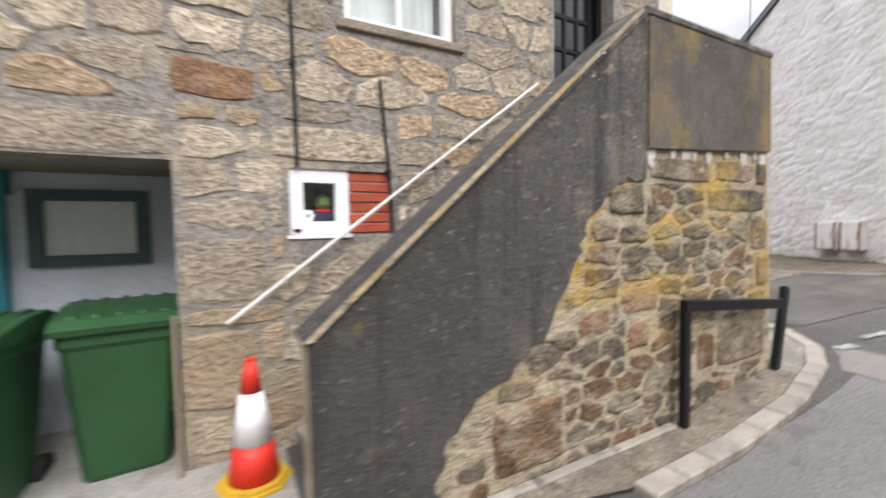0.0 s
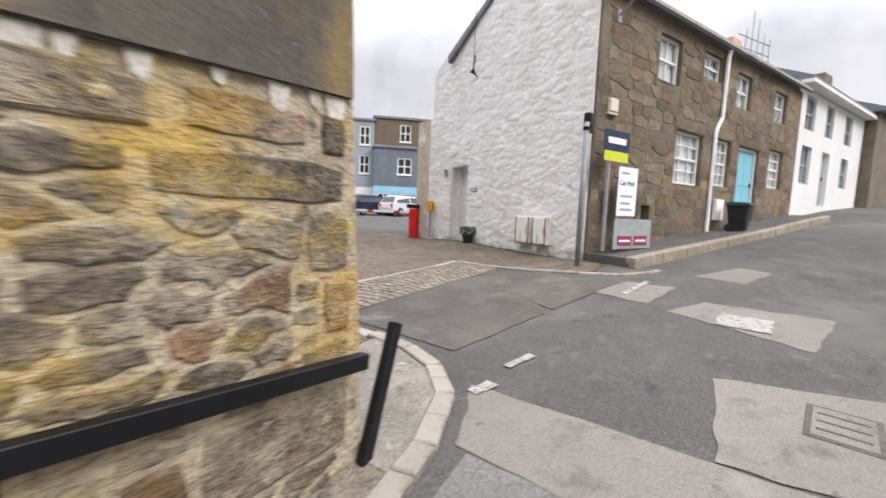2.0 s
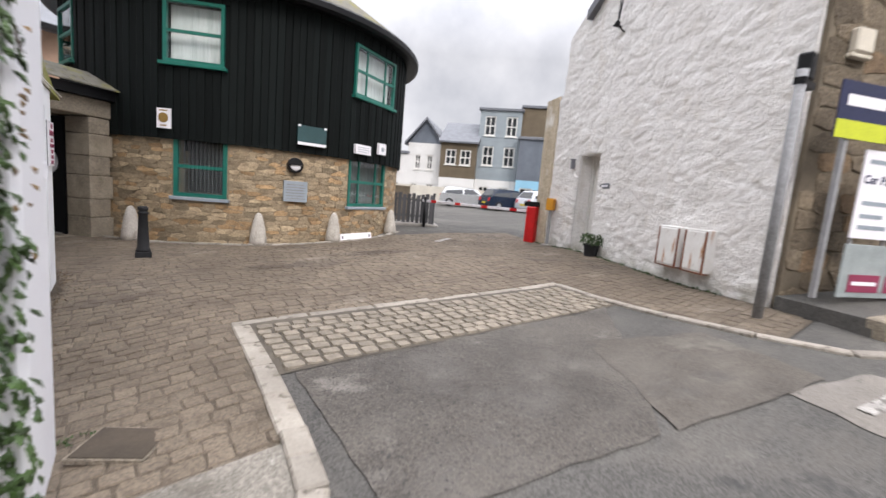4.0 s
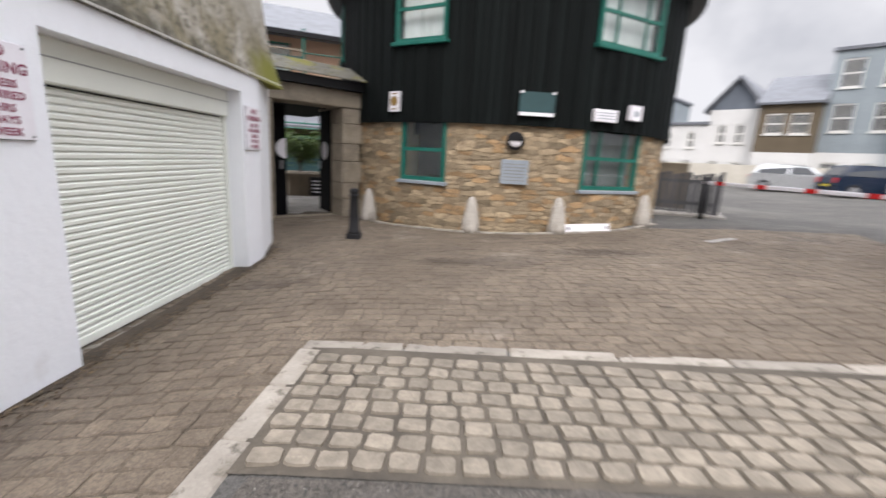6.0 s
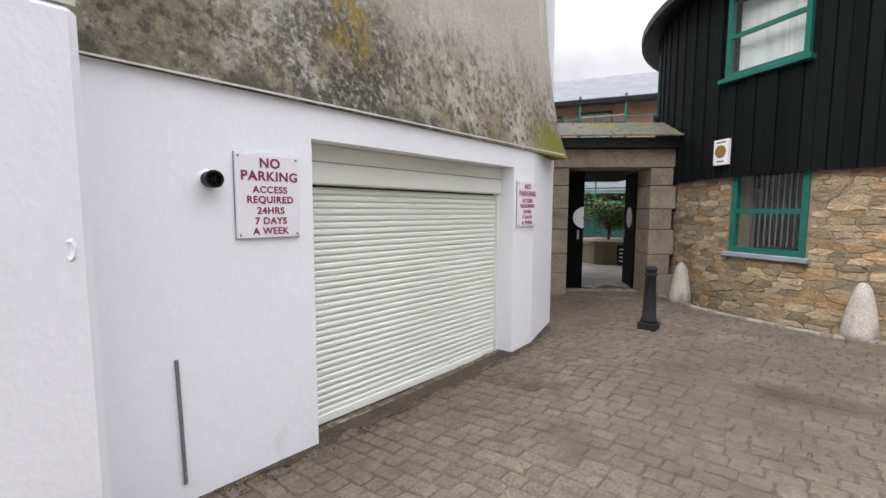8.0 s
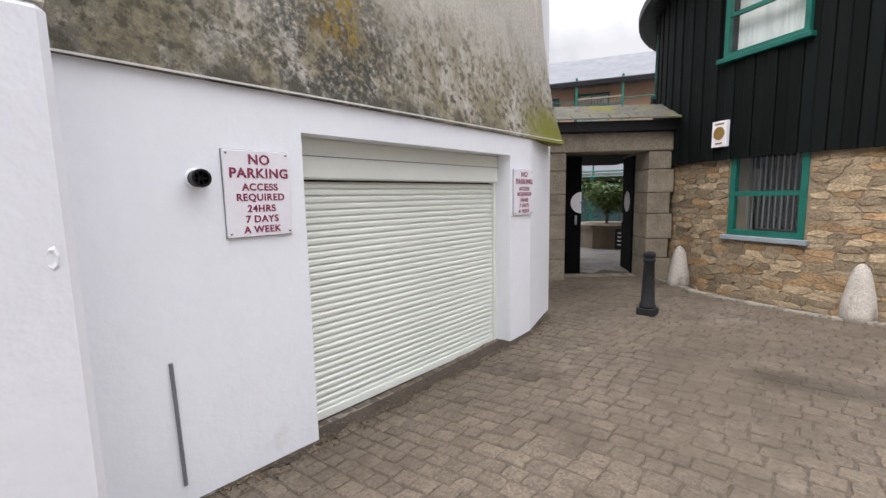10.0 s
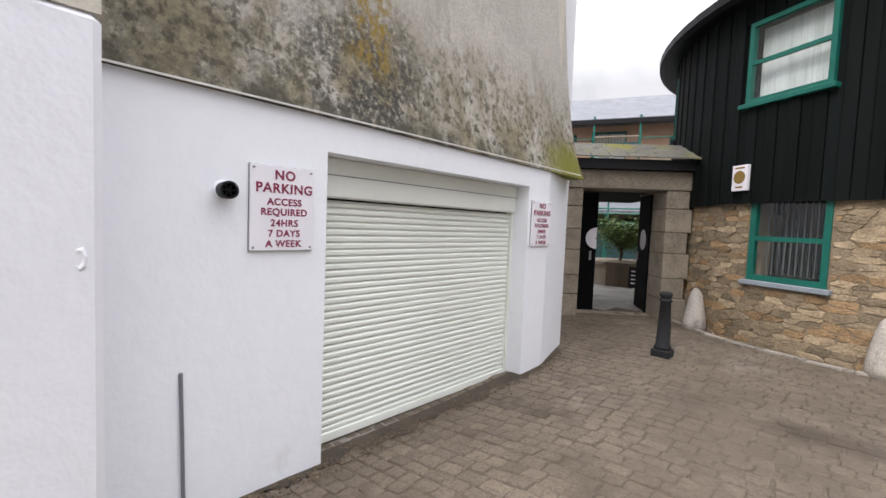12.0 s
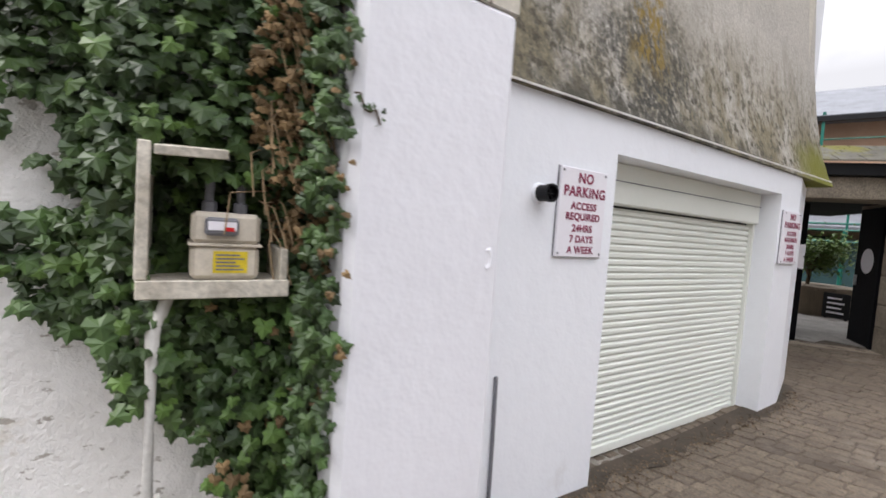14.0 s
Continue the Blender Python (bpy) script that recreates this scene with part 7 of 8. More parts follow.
no_parking(wf(4.33, 4.40, 1.65, 0, 1), 0.40, 0.51, "white no parking sign with crimson capitals beside the shutter")
no_parking(wf(4.33, 7.41, 1.65, 0, 1), 0.38, 0.50, "white no parking sign with crimson capitals past the shutter")
vt = thing("vent_outlet", wf(4.33, 4.262, 1.99, 0, 1), "black plastic vent outlet stub on the white wall", "vent")
part("flange", lathe(bmesh.new(), [(0.036, 0.0), (0.058, 0.0), (0.056, 0.012), (0.050, 0.018), (0.036, 0.018)], 24, pose(0, 0, 0, 90, 0, 0)), M_WHITE, vt)
part("stub", lathe(bmesh.new(), [(0.046, 0.0), (0.044, 0.07), (0.049, 0.075), (0.049, 0.10), (0.038, 0.10), (0.038, 0.04), (0.01, 0.04)], 24, pose(0, 0, 0, 90, 0, 0)), M_BLACK, vt, smooth=False)
for k in range(3):
    part("vane", B(-0.037, -0.085, -0.003, 0.037, -0.045, 0.003, pose(0, 0, 0, 0, 60 * k, 0)), M_BLACK, vt)
cs = thing("conduit", wf(4.33, 4.055, 0.28, 0, 1), "short grey conduit strip up the white wall", "conduit")
part("strip", tube(bmesh.new(), [(0.015, -0.010, 0), (0.008, -0.012, 0.35), (0, -0.010, 0.72)], 0.0105, 8), M_DIAL, cs)
cv = thing("manhole_cover", pose(5.02, 3.53, height(5.02, 3.53) + 0.004, 0, 0, -30), "small rusty square cover in the paving by the wall", "manhole cover")
part("plate", B(-0.175, -0.135, 0, 0.175, 0.135, 0.02, None, 0.003), M_BED, cv)
part("rim", B(-0.19, -0.15, -0.01, 0.19, 0.15, 0.014), M_GULLY, cv)
mh = thing("manhole_cover", lying(6.24, -0.48, 0.008, -10), "worn rusty manhole cover in a road repair", "manhole cover")
part("rim", B(-0.25, -0.19, -0.02, 0.25, 0.19, 0.006, None, 0.002), M_BROWNPATCH, mh)
part("plate", B(-0.215, -0.155, 0.004, 0.215, 0.155, 0.010, None, 0.002), M_PATCH, mh)
for _x in (-0.12, 0.0, 0.12):
    part("rib", B(_x - 0.012, -0.13, 0.0095, _x + 0.012, 0.13, 0.014, None, 0.002), M_BROWNPATCH, mh)
for x, y, w, l, a in ((5.48, 1.70, 0.11, 0.24, -15), (6.09, 1.65, 0.08, 0.36, -18), (9.32, 1.20, 0.08, 0.95, -10), (8.30, -0.05, 0.50, 0.48, -8), (11.6, 9.6, 0.15, 0.8, 30)):
    md = overlay("road_marking", np.linspace(-l / 2, l / 2, 7).tolist(), np.linspace(-w / 2, w / 2, 4).tolist(), 0.017, M_WORNPAINT, "worn white road marking", "road marking", None,
                 lambda p, q, x=x, y=y, a=a: (x + p * math.cos(D(a)) - q * math.sin(D(a)) + 0.018 * noise.noise((p * 6, q * 6, x)), y + p * math.sin(D(a)) + q * math.cos(D(a)) + 0.018 * noise.noise((p * 6, q * 6, y))))


def litter():
    """Dead leaves and grit blown against the foot of the white wall."""
    rng = random.Random(8)
    vs, fs = [], []
    for k in range(1500):
        y = rng.uniform(3.75, 8.3)
        x = 4.35 + abs(rng.gauss(0, 0.10)) - (max(0, y - 7.8) * 0.25)
        if 4.95 < y < 7.3:
            x -= rng.random() * 0.12
        z = height(max(x, 4.0), y) + 0.012
        s = rng.uniform(0.006, 0.017)
        q = Euler((rng.gauss(0, 0.4), rng.gauss(0, 0.4), rng.random() * 6.3)).to_matrix()
        o = len(vs)
        c = Vector((x, y, z))
        vs += [tuple(c + q @ (Vector(p) * s)) for p in ((-1, 0, 0), (-0.2, -0.6, 0.15), (1, 0, 0), (-0.1, 0.55, 0.1))]
        fs.append((o, o + 1, o + 2, o + 3))
    tagged(new("leaf_litter", mesh_from("leaf_litter", vs, fs, M_LITTER)), "dry brown leaves and grit along the wall foot", "leaf litter", "", "stuff")


litter()

overlay("dirt_strip", np.linspace(3.72, 8.5, 90).tolist(), np.linspace(0, 1, 4).tolist(), 0.011, M_BED, "dark dirt washed against the wall foot", "dirt", None,
        lambda a, b: (4.20 - max(0.0, a - 7.8) * 0.25 + b * (0.19 + 0.035 * math.sin(a * 7) + 0.025 * math.sin(a * 19 + 1)), a))


def weeds():
    """Short weeds and moss along the foot of the whitewashed gable and at the white wall's step."""
    rng = random.Random(17)
    t = thing("weeds", pose(0, 0, 0), "short green weeds along the wall foot", "weeds", "", "stuff")
    vs, fs = [], []
    spots = [(G @ Vector((rng.uniform(-6.9, -0.6), -rng.uniform(0.03, 0.12), 0)), 1.0) for _ in range(240)]
    spots += [(Vector((4.80 + rng.gauss(0, 0.05), 3.74 + rng.gauss(0, 0.05), 0)), 0.5) for _ in range(8)]
    spots += [(Vector((rng.uniform(1.2, 4.2), 1.80 + rng.gauss(0, 0.015), 0)), 0.7) for _ in range(70)]
    for p, s in spots:
        z = height(p.x, p.y)
        for _ in range(5):
            a, h = rng.random() * 6.28, s * rng.uniform(0.012, 0.05)
            d = Vector((math.cos(a), math.sin(a), 0))
            n = Vector((-d.y, d.x, 0)) * 0.008
            o = len(vs)
            b = Vector((p.x, p.y, z)) + d * 0.01
            vs += [tuple(b - n), tuple(b + n), tuple(b + d * h * 0.6 + Vector((0, 0, h)))]
            fs.append((o, o + 1, o + 2))
    ob = new("blades", mesh_from("blades", vs, fs, M_LEAF))
    ob.parent = t
    tagged(ob, kind="stuff")


weeds()

# ---- courtyard behind the gateway ----
overlay("floor_courtyard", np.linspace(-6, 6, 25).tolist(), np.linspace(10.6, 24, 28).tolist(), 0.02, M_CONCRETE, "pale courtyard paving behind the gateway", "floor", lambda x, y: math.hypot(x - DX, y - DY) > DR and (GT.inverted() @ Vector((x, y, 0))).y > 0.75)
pl = thing("planter", pose(1.9, 16.3, height(1.9, 16.3)), "low octagonal timber planter with a coping", "planter")
part("body", lathe(bmesh.new(), [(1.0, 0), (0.98, 0.62), (0.7, 0.62)], 8), M_WOOD, pl)
part("coping", lathe(bmesh.new(), [(0.75, 0.622), (1.12, 0.622), (1.12, 0.70), (0.75, 0.70)], 8), M_WOOD, pl)
part("soil", lathe(bmesh.new(), [(0.01, 0.60), (0.8, 0.60), (0.8, 0.64), (0.01, 0.66)], 12), M_BED, pl)


def shrub_tree(m, h, spread, n, label, leaf=M_TREELEAF, seed=1, trunk=0.05):
    """Tapered trunk and limbs, a crown of many small leaves with gaps."""
    rng = random.Random(seed)
    t = thing("tree", m, label, "tree")
    bm = bmesh.new()
    tips = []
    tube(bm, [(0, 0, 0), (0.03, 0.02, h * 0.25), (-0.02, 0.03, h * 0.5)], [trunk, trunk * 0.8, trunk * 0.6], 8)
    for k in range(9):
        a = k * 2.4 + rng.random()
        r = spread * rng.uniform(0.5, 0.95)
        z = h * rng.uniform(0.5, 0.98)
        e = Vector((r * math.cos(a), r * math.sin(a), z))
        tube(bm, [(0, 0.02, h * rng.uniform(0.2, 0.45)), e * 0.5 + Vector((0, 0, h * 0.2)), e], [trunk * 0.5, trunk * 0.35, trunk * 0.12], 6)
        tips.append(e)
    part("trunk", bm, M_STEM, t)
    vs, fs = [], []
    for _ in range(n):
        c = tips[rng.randrange(len(tips))] * rng.uniform(0.55, 1.05) + Vector((rng.gauss(0, spread * 0.22), rng.gauss(0, spread * 0.22), rng.gauss(0.05, h * 0.10)))
        q = Euler((rng.uniform(-0.8, 0.8), rng.uniform(-0.8, 0.8), rng.random() * 6.3)).to_matrix()
        s = rng.uniform(0.6, 1.2)
        o = len(vs)
        vs += [tuple(c + q @ (Vector(p) * s)) for p in ((-0.075, 0, 0), (-0.02, -0.028, 0.008), (0.075, 0, -0.015), (-0.02, 0.028, 0.008))]
        fs += [(o, o + 1, o + 2), (o, o + 2, o + 3)]
    cr = new("crown", mesh_from("crown", vs, fs, leaf))
    cr.parent = t
    tagged(cr, kind="stuff")


shrub_tree(pose(1.9, 16.3, height(1.9, 16.3) + 0.62), 1.35, 0.85, 2600, "bushy variegated shrub in a timber planter", seed=4)
sg = thing("courtyard_sign", pose(2.75, 15.4, height(2.75, 15.4), 0, 0, -8), "small black menu sign standing in the courtyard", "sign")
part("board", B(-0.25, -0.02, 0.05, 0.25, 0.0, 0.62, None, 0.004), M_BLACK, sg)
for k in range(4):
    part("text_bar", B(-0.17, -0.024, 0.15 + 0.11 * k, 0.15 - 0.05 * (k % 2), -0.021, 0.185 + 0.11 * k), M_SIGNWHITE, sg)
for x in (-0.2, 0.17):
    part("leg", B(x, -0.015, 0, x + 0.03, 0.03, 0.05), M_BLACK, sg)

CB = wf(-6.0, 22.2, 0, 7.4, 3.0)
bm = wall(bmesh.new(), -3, 9.5, 0, 7.15, 0.4, [(2.0, 2.9, 5.0, 6.6), (3.6, 5.2, 4.9, 6.7), (0.5, 3.0, 0.4, 2.5), (4.0, 6.5, 0.4, 2.5)], by(CB))
struct("wall_courtyard", bm, M_SALMON, "salmon rendered courtyard building", "wall")
# added black wall whose colour imitates unlit rooms
struct("wall_courtyard_back", wall(bmesh.new(), -3, 9.5, 0, 7.1, 0.2, (), by(CB @ Matrix.Translation((0, 1.5, 0)))), M_UNLITBLACK, "black wall standing in for unlit rooms behind the courtyard openings", "wall")
struct("roof_courtyard", prism(bmesh.new(), [(-0.9, 6.95), (-0.9, 7.1), (3.2, 9.2), (7.0, 7.1), (7.0, 6.95)], -3, 9.6, CB, "x"), M_SLATE, "grey slate roof of the courtyard building", "roof")
struct("trim_courtyard_eave", B(-3, -0.98, 6.85, 9.6, -0.80, 7.05, CB), M_BLACK, "dark gutter of the courtyard building", "gutter")
ba = thing("balcony", CB @ Matrix.Translation((4.3, -0.90, 5.22)), "timber balcony with slatted balustrade and teal posts", "balcony")
part("floor_slab", B(-1.6, 0, -0.15, 4.2, 0.84, 0.0), M_WOOD, ba)
for x in (-0.55, 1.45, 3.6):
    part("post", B(x - 0.05, 0.0, -0.15, x + 0.05, 0.10, 2.0), M_TEAL, ba, "teal painted post")
for z in (0.15, 0.32, 0.49, 0.66):
    part("slat", B(-0.5, -0.02, z, 1.4, 0.0, z + 0.09), M_DARKGREEN, ba)
part("top_rail", B(-0.5, -0.03, 1.0, 1.4, 0.05, 1.07), M_WOOD, ba)
for k in range(14):
    part("baluster", B(-0.45 + 0.135 * k, -0.01, 0.75, -0.42 + 0.135 * k, 0.02, 1.0), M_WOOD, ba)
for z in (0.35, 0.95):
    part("rail", tube(bmesh.new(), [(1.45, 0.05, z), (4.2, 0.05, z)], 0.025, 6), M_TEAL, ba)
    part("rail", tube(bmesh.new(), [(-1.6, 0.05, z), (-0.55, 0.05, z)], 0.025, 6), M_TEAL, ba)
sash_window("window_30", CB @ Matrix.Translation((2.0, 0.1, 5.0)), 0.9, 1.6, M_TEAL, "teal framed courtyard window", cols=2)
sash_window("window_31", CB @ Matrix.Translation((3.6, 0.1, 4.9)), 1.6, 1.8, M_TEAL, "teal framed courtyard balcony window", cols=2)
for k in (0, 1):
    rl = thing("courtyard_railing", pose(0.2, 18.8 + 0.2 * k, 2.15 + 0.55 * k, 0, 0, 14), "teal painted gallery railing in the courtyard", "railing", "courtyard railings")
    part("rail", tube(bmesh.new(), [(-1.5, 0, 0), (3.2, 0, 0)], 0.035, 8), M_TEAL, rl)
    part("rail", tube(bmesh.new(), [(-1.5, 0, 0.35), (3.2, 0, 0.35)], 0.025, 8), M_TEAL, rl)
    for x in (-1.4, 0.1, 1.6, 3.1):
        part("post", tube(bmesh.new(), [(x, 0, -2.15 + 0.3 - 0.55 * k), (x, 0, 0.36)], 0.03, 8), M_TEAL, rl)
# made-up dark wall for the darkness behind the shrub
struct("wall_gallery", B(-1.0, -3.4, 0.0, 10.5, -3.2, 2.3, CB), M_DARKGREEN, "dark green wall added for the dark band behind the shrub", "wall")
# made-up lean-to that shades the lower courtyard
struct("roof_gallery", prism(bmesh.new(), [(-4.2, 2.55), (-4.2, 2.68), (-0.1, 3.7), (-0.1, 3.5)], -1.5, 11.0, CB, "x"), M_SLATE, "lean-to slate roof added to shade the courtyard's lower storey", "roof")


# ---- ivy and gas meter on the stair's end wall ----
def ivy_here(y, z):
    """Where the ivy grows on the wall: bare at the lower south side and in two gaps."""
    w = 0.05 * math.sin(9 * y + 4 * z) + 0.04 * math.sin(17 * z - 6 * y)
    if y < 2.16:
        return False
    if z < 1.55 - (y - 2.15) * 1.12 + w and y < 2.80:
        return False
    if z < 1.05 and y < 2.72 + w:
        return False
    if ((y - 2.20) / 0.20) ** 2 + ((z - 1.80 - w) / 0.085) ** 2 < 1:
        return False
    if ((y - 2.27 + 0.3 * (z - 1.95)) / 0.065) ** 2 + ((z - 1.98) / 0.085) ** 2 < 1:
        return False
    if 2.64 < y < 2.86 and 1.56 < z < 1.80:
        return False
    return True


def ivy():
    rng = random.Random(21)
    t = thing("ivy", pose(4.31, 2.5, 0), "dense dark green ivy climbing the whitewashed wall", "ivy")
    out = [(0, 0), (0.32, -0.20), (0.56, 0.08), (0.38, 0.30), (0.42, 0.56), (0.22, 0.60), (0, 0.95), (-0.22, 0.60), (-0.42, 0.56), (-0.38, 0.30), (-0.56, 0.08), (-0.32, -0.20)]

    def leaves(name, n, mtl, size, where, depth):
        vs, fs = [], []
        while n > 0:
            y, z = rng.uniform(1.88, 3.22), rng.uniform(0.2, 3.15)
            if not where(y, z):
                continue
            n -= 1
            s = rng.uniform(*size)
            x = rng.uniform(*depth)
            if 2.53 < y < 2.92 and 1.54 < z < 1.88:
                x *= 0.3
            if y < 2.4:
                x *= 0.5
            q = Euler((rng.gauss(0, 0.4), rng.gauss(-0.42, 0.25), rng.gauss(0, 0.32))).to_matrix()
            roll = Matrix.Rotation(rng.gauss(0, 0.6), 3, "X")
            o = len(vs)
            c = Vector((x, y - 2.5, z))
            vs.append(tuple(c + q @ roll @ Vector((0.012, 0, -0.32 * s))))
            vs += [tuple(c + q @ roll @ Vector((-0.05 * s * abs(a) * 2, a * s, -b * s))) for a, b in out]
            k = len(out)
            fs += [(o, o + 1 + i, o + 1 + (i + 1) % k) for i in range(k)]
        ob = new(name, mesh_from(name, vs, fs, mtl))
        ob.parent = t
        tagged(ob, kind="stuff")
    leaves("leaves", 4300, M_LEAF, (0.038, 0.066), ivy_here, (0.03, 0.2))
    leaves("leaves", 1500, M_LEAF, (0.040, 0.074), ivy_here, (0.16, 0.27))
    leaves("leaves", 760, M_LEAF, (0.036, 0.062), lambda y, z: 2.93 < y < 3.05, (0.2, 0.46))
    leaves("leaves", 110, M_LEAF, (0.03, 0.055), lambda y, z: 3.0 < y < 3.22 and z > 2.72 + (y - 3.0) * 1.7, (0.43, 0.49))
    leaves("dead_leaves", 30, M_LEAFDEAD, (0.018, 0.036), lambda y, z: 2.96 < y < 3.05 and z > 1.3, (0.42, 0.48))
    leaves("young_leaves", 210, M_LEAFLIGHT, (0.035, 0.07), ivy_here, (0.2, 0.3))
    leaves("dead_leaves", 800, M_LEAFDEAD, (0.018, 0.042), lambda y, z: ivy_here(y, z) and abs(y - 2.93 - 0.06 * math.sin(5 * z)) < 0.09 and z > 1.6, (0.2, 0.32))
    leaves("dead_leaves", 60, M_LEAFDEAD, (0.03, 0.055), lambda y, z: ivy_here(y, z) and y > 2.7 and z < 1.5, (0.2, 0.3))
    for k in range(26):
        y, z = rng.uniform(1.9, 3.1), rng.uniform(0.3, 1.6)
        pts, x = [], 0.03
        for i in range(9):
            if not ivy_here(y, z) and i:
                break
            pts.append((x, y - 2.5, z))
            y += rng.gauss(0, 0.05)
            z += 0.17
            x = 0.03 + 0.03 * rng.random()
        if len(pts) > 2:
            part("stem", tube(bmesh.new(), pts, 0.006, 5), M_STEM, t)
    for k in range(60):
        y, z = 2.92 + rng.gauss(0, 0.05), rng.uniform(1.7, 2.9)
        d = Vector((0.2, rng.gauss(0.02, 0.1), rng.gauss(-0.12, 0.08)))
        p = Vector((0.2, y - 2.5, z))
        part("dry_twig", tube(bmesh.new(), [p, p + d * 0.4, p + d * 0.55 + Vector((0, 0.03, -0.12))], 0.0024, 4), M_DEADTWIG, t)
    for (y, z, dy, dz) in ((3.05, 2.16, 0.09, -0.07), (3.34, 2.82, 0.20, -0.22)):
        n = 5
        base = Vector((0.42, y - 2.5, z))
        part("runner", tube(bmesh.new(), [base + Vector((0.02, dy * k / n, dz * k / n + 0.02 * math.sin(k * 2))) for k in range(n + 1)], 0.004, 5), M_STEM, t)
        vs, fs = [], []
        for k in range(9):
            c = base + Vector((0.03, dy * k / 8 + rng.gauss(0, 0.015), dz * k / 8 + rng.gauss(0, 0.015)))
            s = rng.uniform(0.014, 0.026)
            q = Euler((rng.gauss(0, 1.2), rng.gauss(-0.4, 0.4), rng.gauss(0, 0.5))).to_matrix()
            o = len(vs)
            vs += [tuple(c + q @ Vector((0, a * s, -b * s))) for a, b in out]
            fs.append(tuple(range(o, o + len(out))))
        lv = new("runner_leaves", mesh_from("runner_leaves", vs, fs, M_LEAF))
        lv.parent = t


M_DEADTWIG = mat("dry_twig", (0.38, 0.27, 0.16), (0.26, 0.18, 0.10), 0.9, 8, 60, 0.2, 0.002)
ivy()


def gas_meter():
    f = thing("meter_housing", wf(4.31, 2.525, 1.525, 0, 1), "open white wooden meter housing without a door, ivy round it", "meter housing")
    part("shelf", B(-0.01, -0.32, 0.0, 0.385, 0.005, 0.035, None, 0.004), M_AGEDWOOD, f)
    part("lip", B(-0.01, -0.335, -0.008, 0.385, -0.322, 0.045, None, 0.003), M_AGEDWOOD, f)
    part("side_board", B(-0.012, -0.315, 0.037, 0.012, 0.0, 0.42, None, 0.003), M_AGEDWOOD, f)
    part("side_board", B(0.36, -0.315, 0.037, 0.383, 0.0, 0.14, None, 0.003), M_AGEDWOOD, f, "broken short side board")
    part("front_post", B(-0.014, -0.333, 0.046, 0.016, -0.316, 0.42, None, 0.003), M_AGEDWOOD, f)
    part("top_board", B(0.02, -0.33, 0.0, 0.20, -0.10, 0.028, Matrix.Translation((0.0, 0, 0.43)) @ pose(0, 0, 0, 8, -3, 0), 0.003), M_AGEDWOOD, f, "slipped top board")
    # black board paints the shade at the back of the open housing
    part("back_board", B(0.0, -0.03, 0.036, 0.37, 0.0, 0.42), M_UNLITBLACK, f)
    t = thing("gas_meter", wf(4.31, 2.64, 1.562, 0, 1), "cream gas meter with grey dial and yellow label", "gas meter")
    part("lower_body", B(0.0, -0.27, 0.0, 0.19, -0.08, 0.105, None, 0.014), M_METER, t)
    part("upper_body", B(0.0, -0.27, 0.108, 0.19, -0.08, 0.205, None, 0.014), M_METER, t)
    part("seam", B(-0.006, -0.276, 0.102, 0.196, -0.075, 0.111, None, 0.002), M_METER, t)
    d = part("dial_housing", B(0.035, -0.295, 0.135, 0.125, -0.271, 0.19, None, 0.008), M_DIAL, t)
    part("dial_face", B(0.042, -0.299, 0.152, 0.118, -0.296, 0.178), M_SIGNWHITE, d)
    part("dial_red", B(0.088, -0.300, 0.150, 0.112, -0.2965, 0.162), M_RED, d)
    l = part("label", B(0.06, -0.274, 0.022, 0.155, -0.2712, 0.088), M_LABEL, t, "yellow warning label")
    for k in range(5):
        part("text_bar", B(0.068, -0.2755, 0.03 + 0.011 * k, 0.145 - 0.012 * (k % 3), -0.2745, 0.035 + 0.011 * k), M_DIAL, l)
    for x in (0.05, 0.14):
        part("connector", lathe(bmesh.new(), [(0.022, 0.2), (0.022, 0.235), (0.014, 0.24), (0.014, 0.30)], 12, Matrix.Translation((x, -0.17, 0))), M_DIAL, t, "dark pipe union")
    p = thing("gas_pipe", pose(4.56, 2.555, 0), "white painted gas pipe down the wall", "pipe")
    part("pipe", tube(bmesh.new(), [(-0.02, 0.015, height(4.4, 2.575) - 0.05), (0, 0.0, 0.8), (0.0, 0.0, 1.40), (0.0, 0.02, 1.47), (-0.01, 0.035, 1.52)], 0.019, 12), M_WHITEWOOD, p, smooth=True)
    part("clip", B(-0.25, -0.028, 0.75, 0.022, 0.028, 0.77), M_WHITEWOOD, p)


gas_meter()


# ---- pieces of walls, floors and roofs ----
def inside(poly, x, y):
    odd = False
    for (x0, y0), (x1, y1) in zip(poly, poly[1:] + poly[:1]):
        if (y0 > y) != (y1 > y) and x < (x1 - x0) * (y - y0) / (y1 - y0) + x0:
            odd = not odd
    return odd


def cut(poly, px, pz, nx, nz):
    """What is left of a polygon on the near side of a line through (px, pz) with the normal (nx, nz)."""
    out = []
    for (ax, az), (bx, bz) in zip(poly, poly[1:] + poly[:1]):
        da, db = (ax - px) * nx + (az - pz) * nz, (bx - px) * nx + (bz - pz) * nz
        if da <= 0:
            out.append((ax, az))
        if da * db < 0:
            k = da / (da - db)
            out.append((ax + (bx - ax) * k, az + (bz - az) * k))
    return out


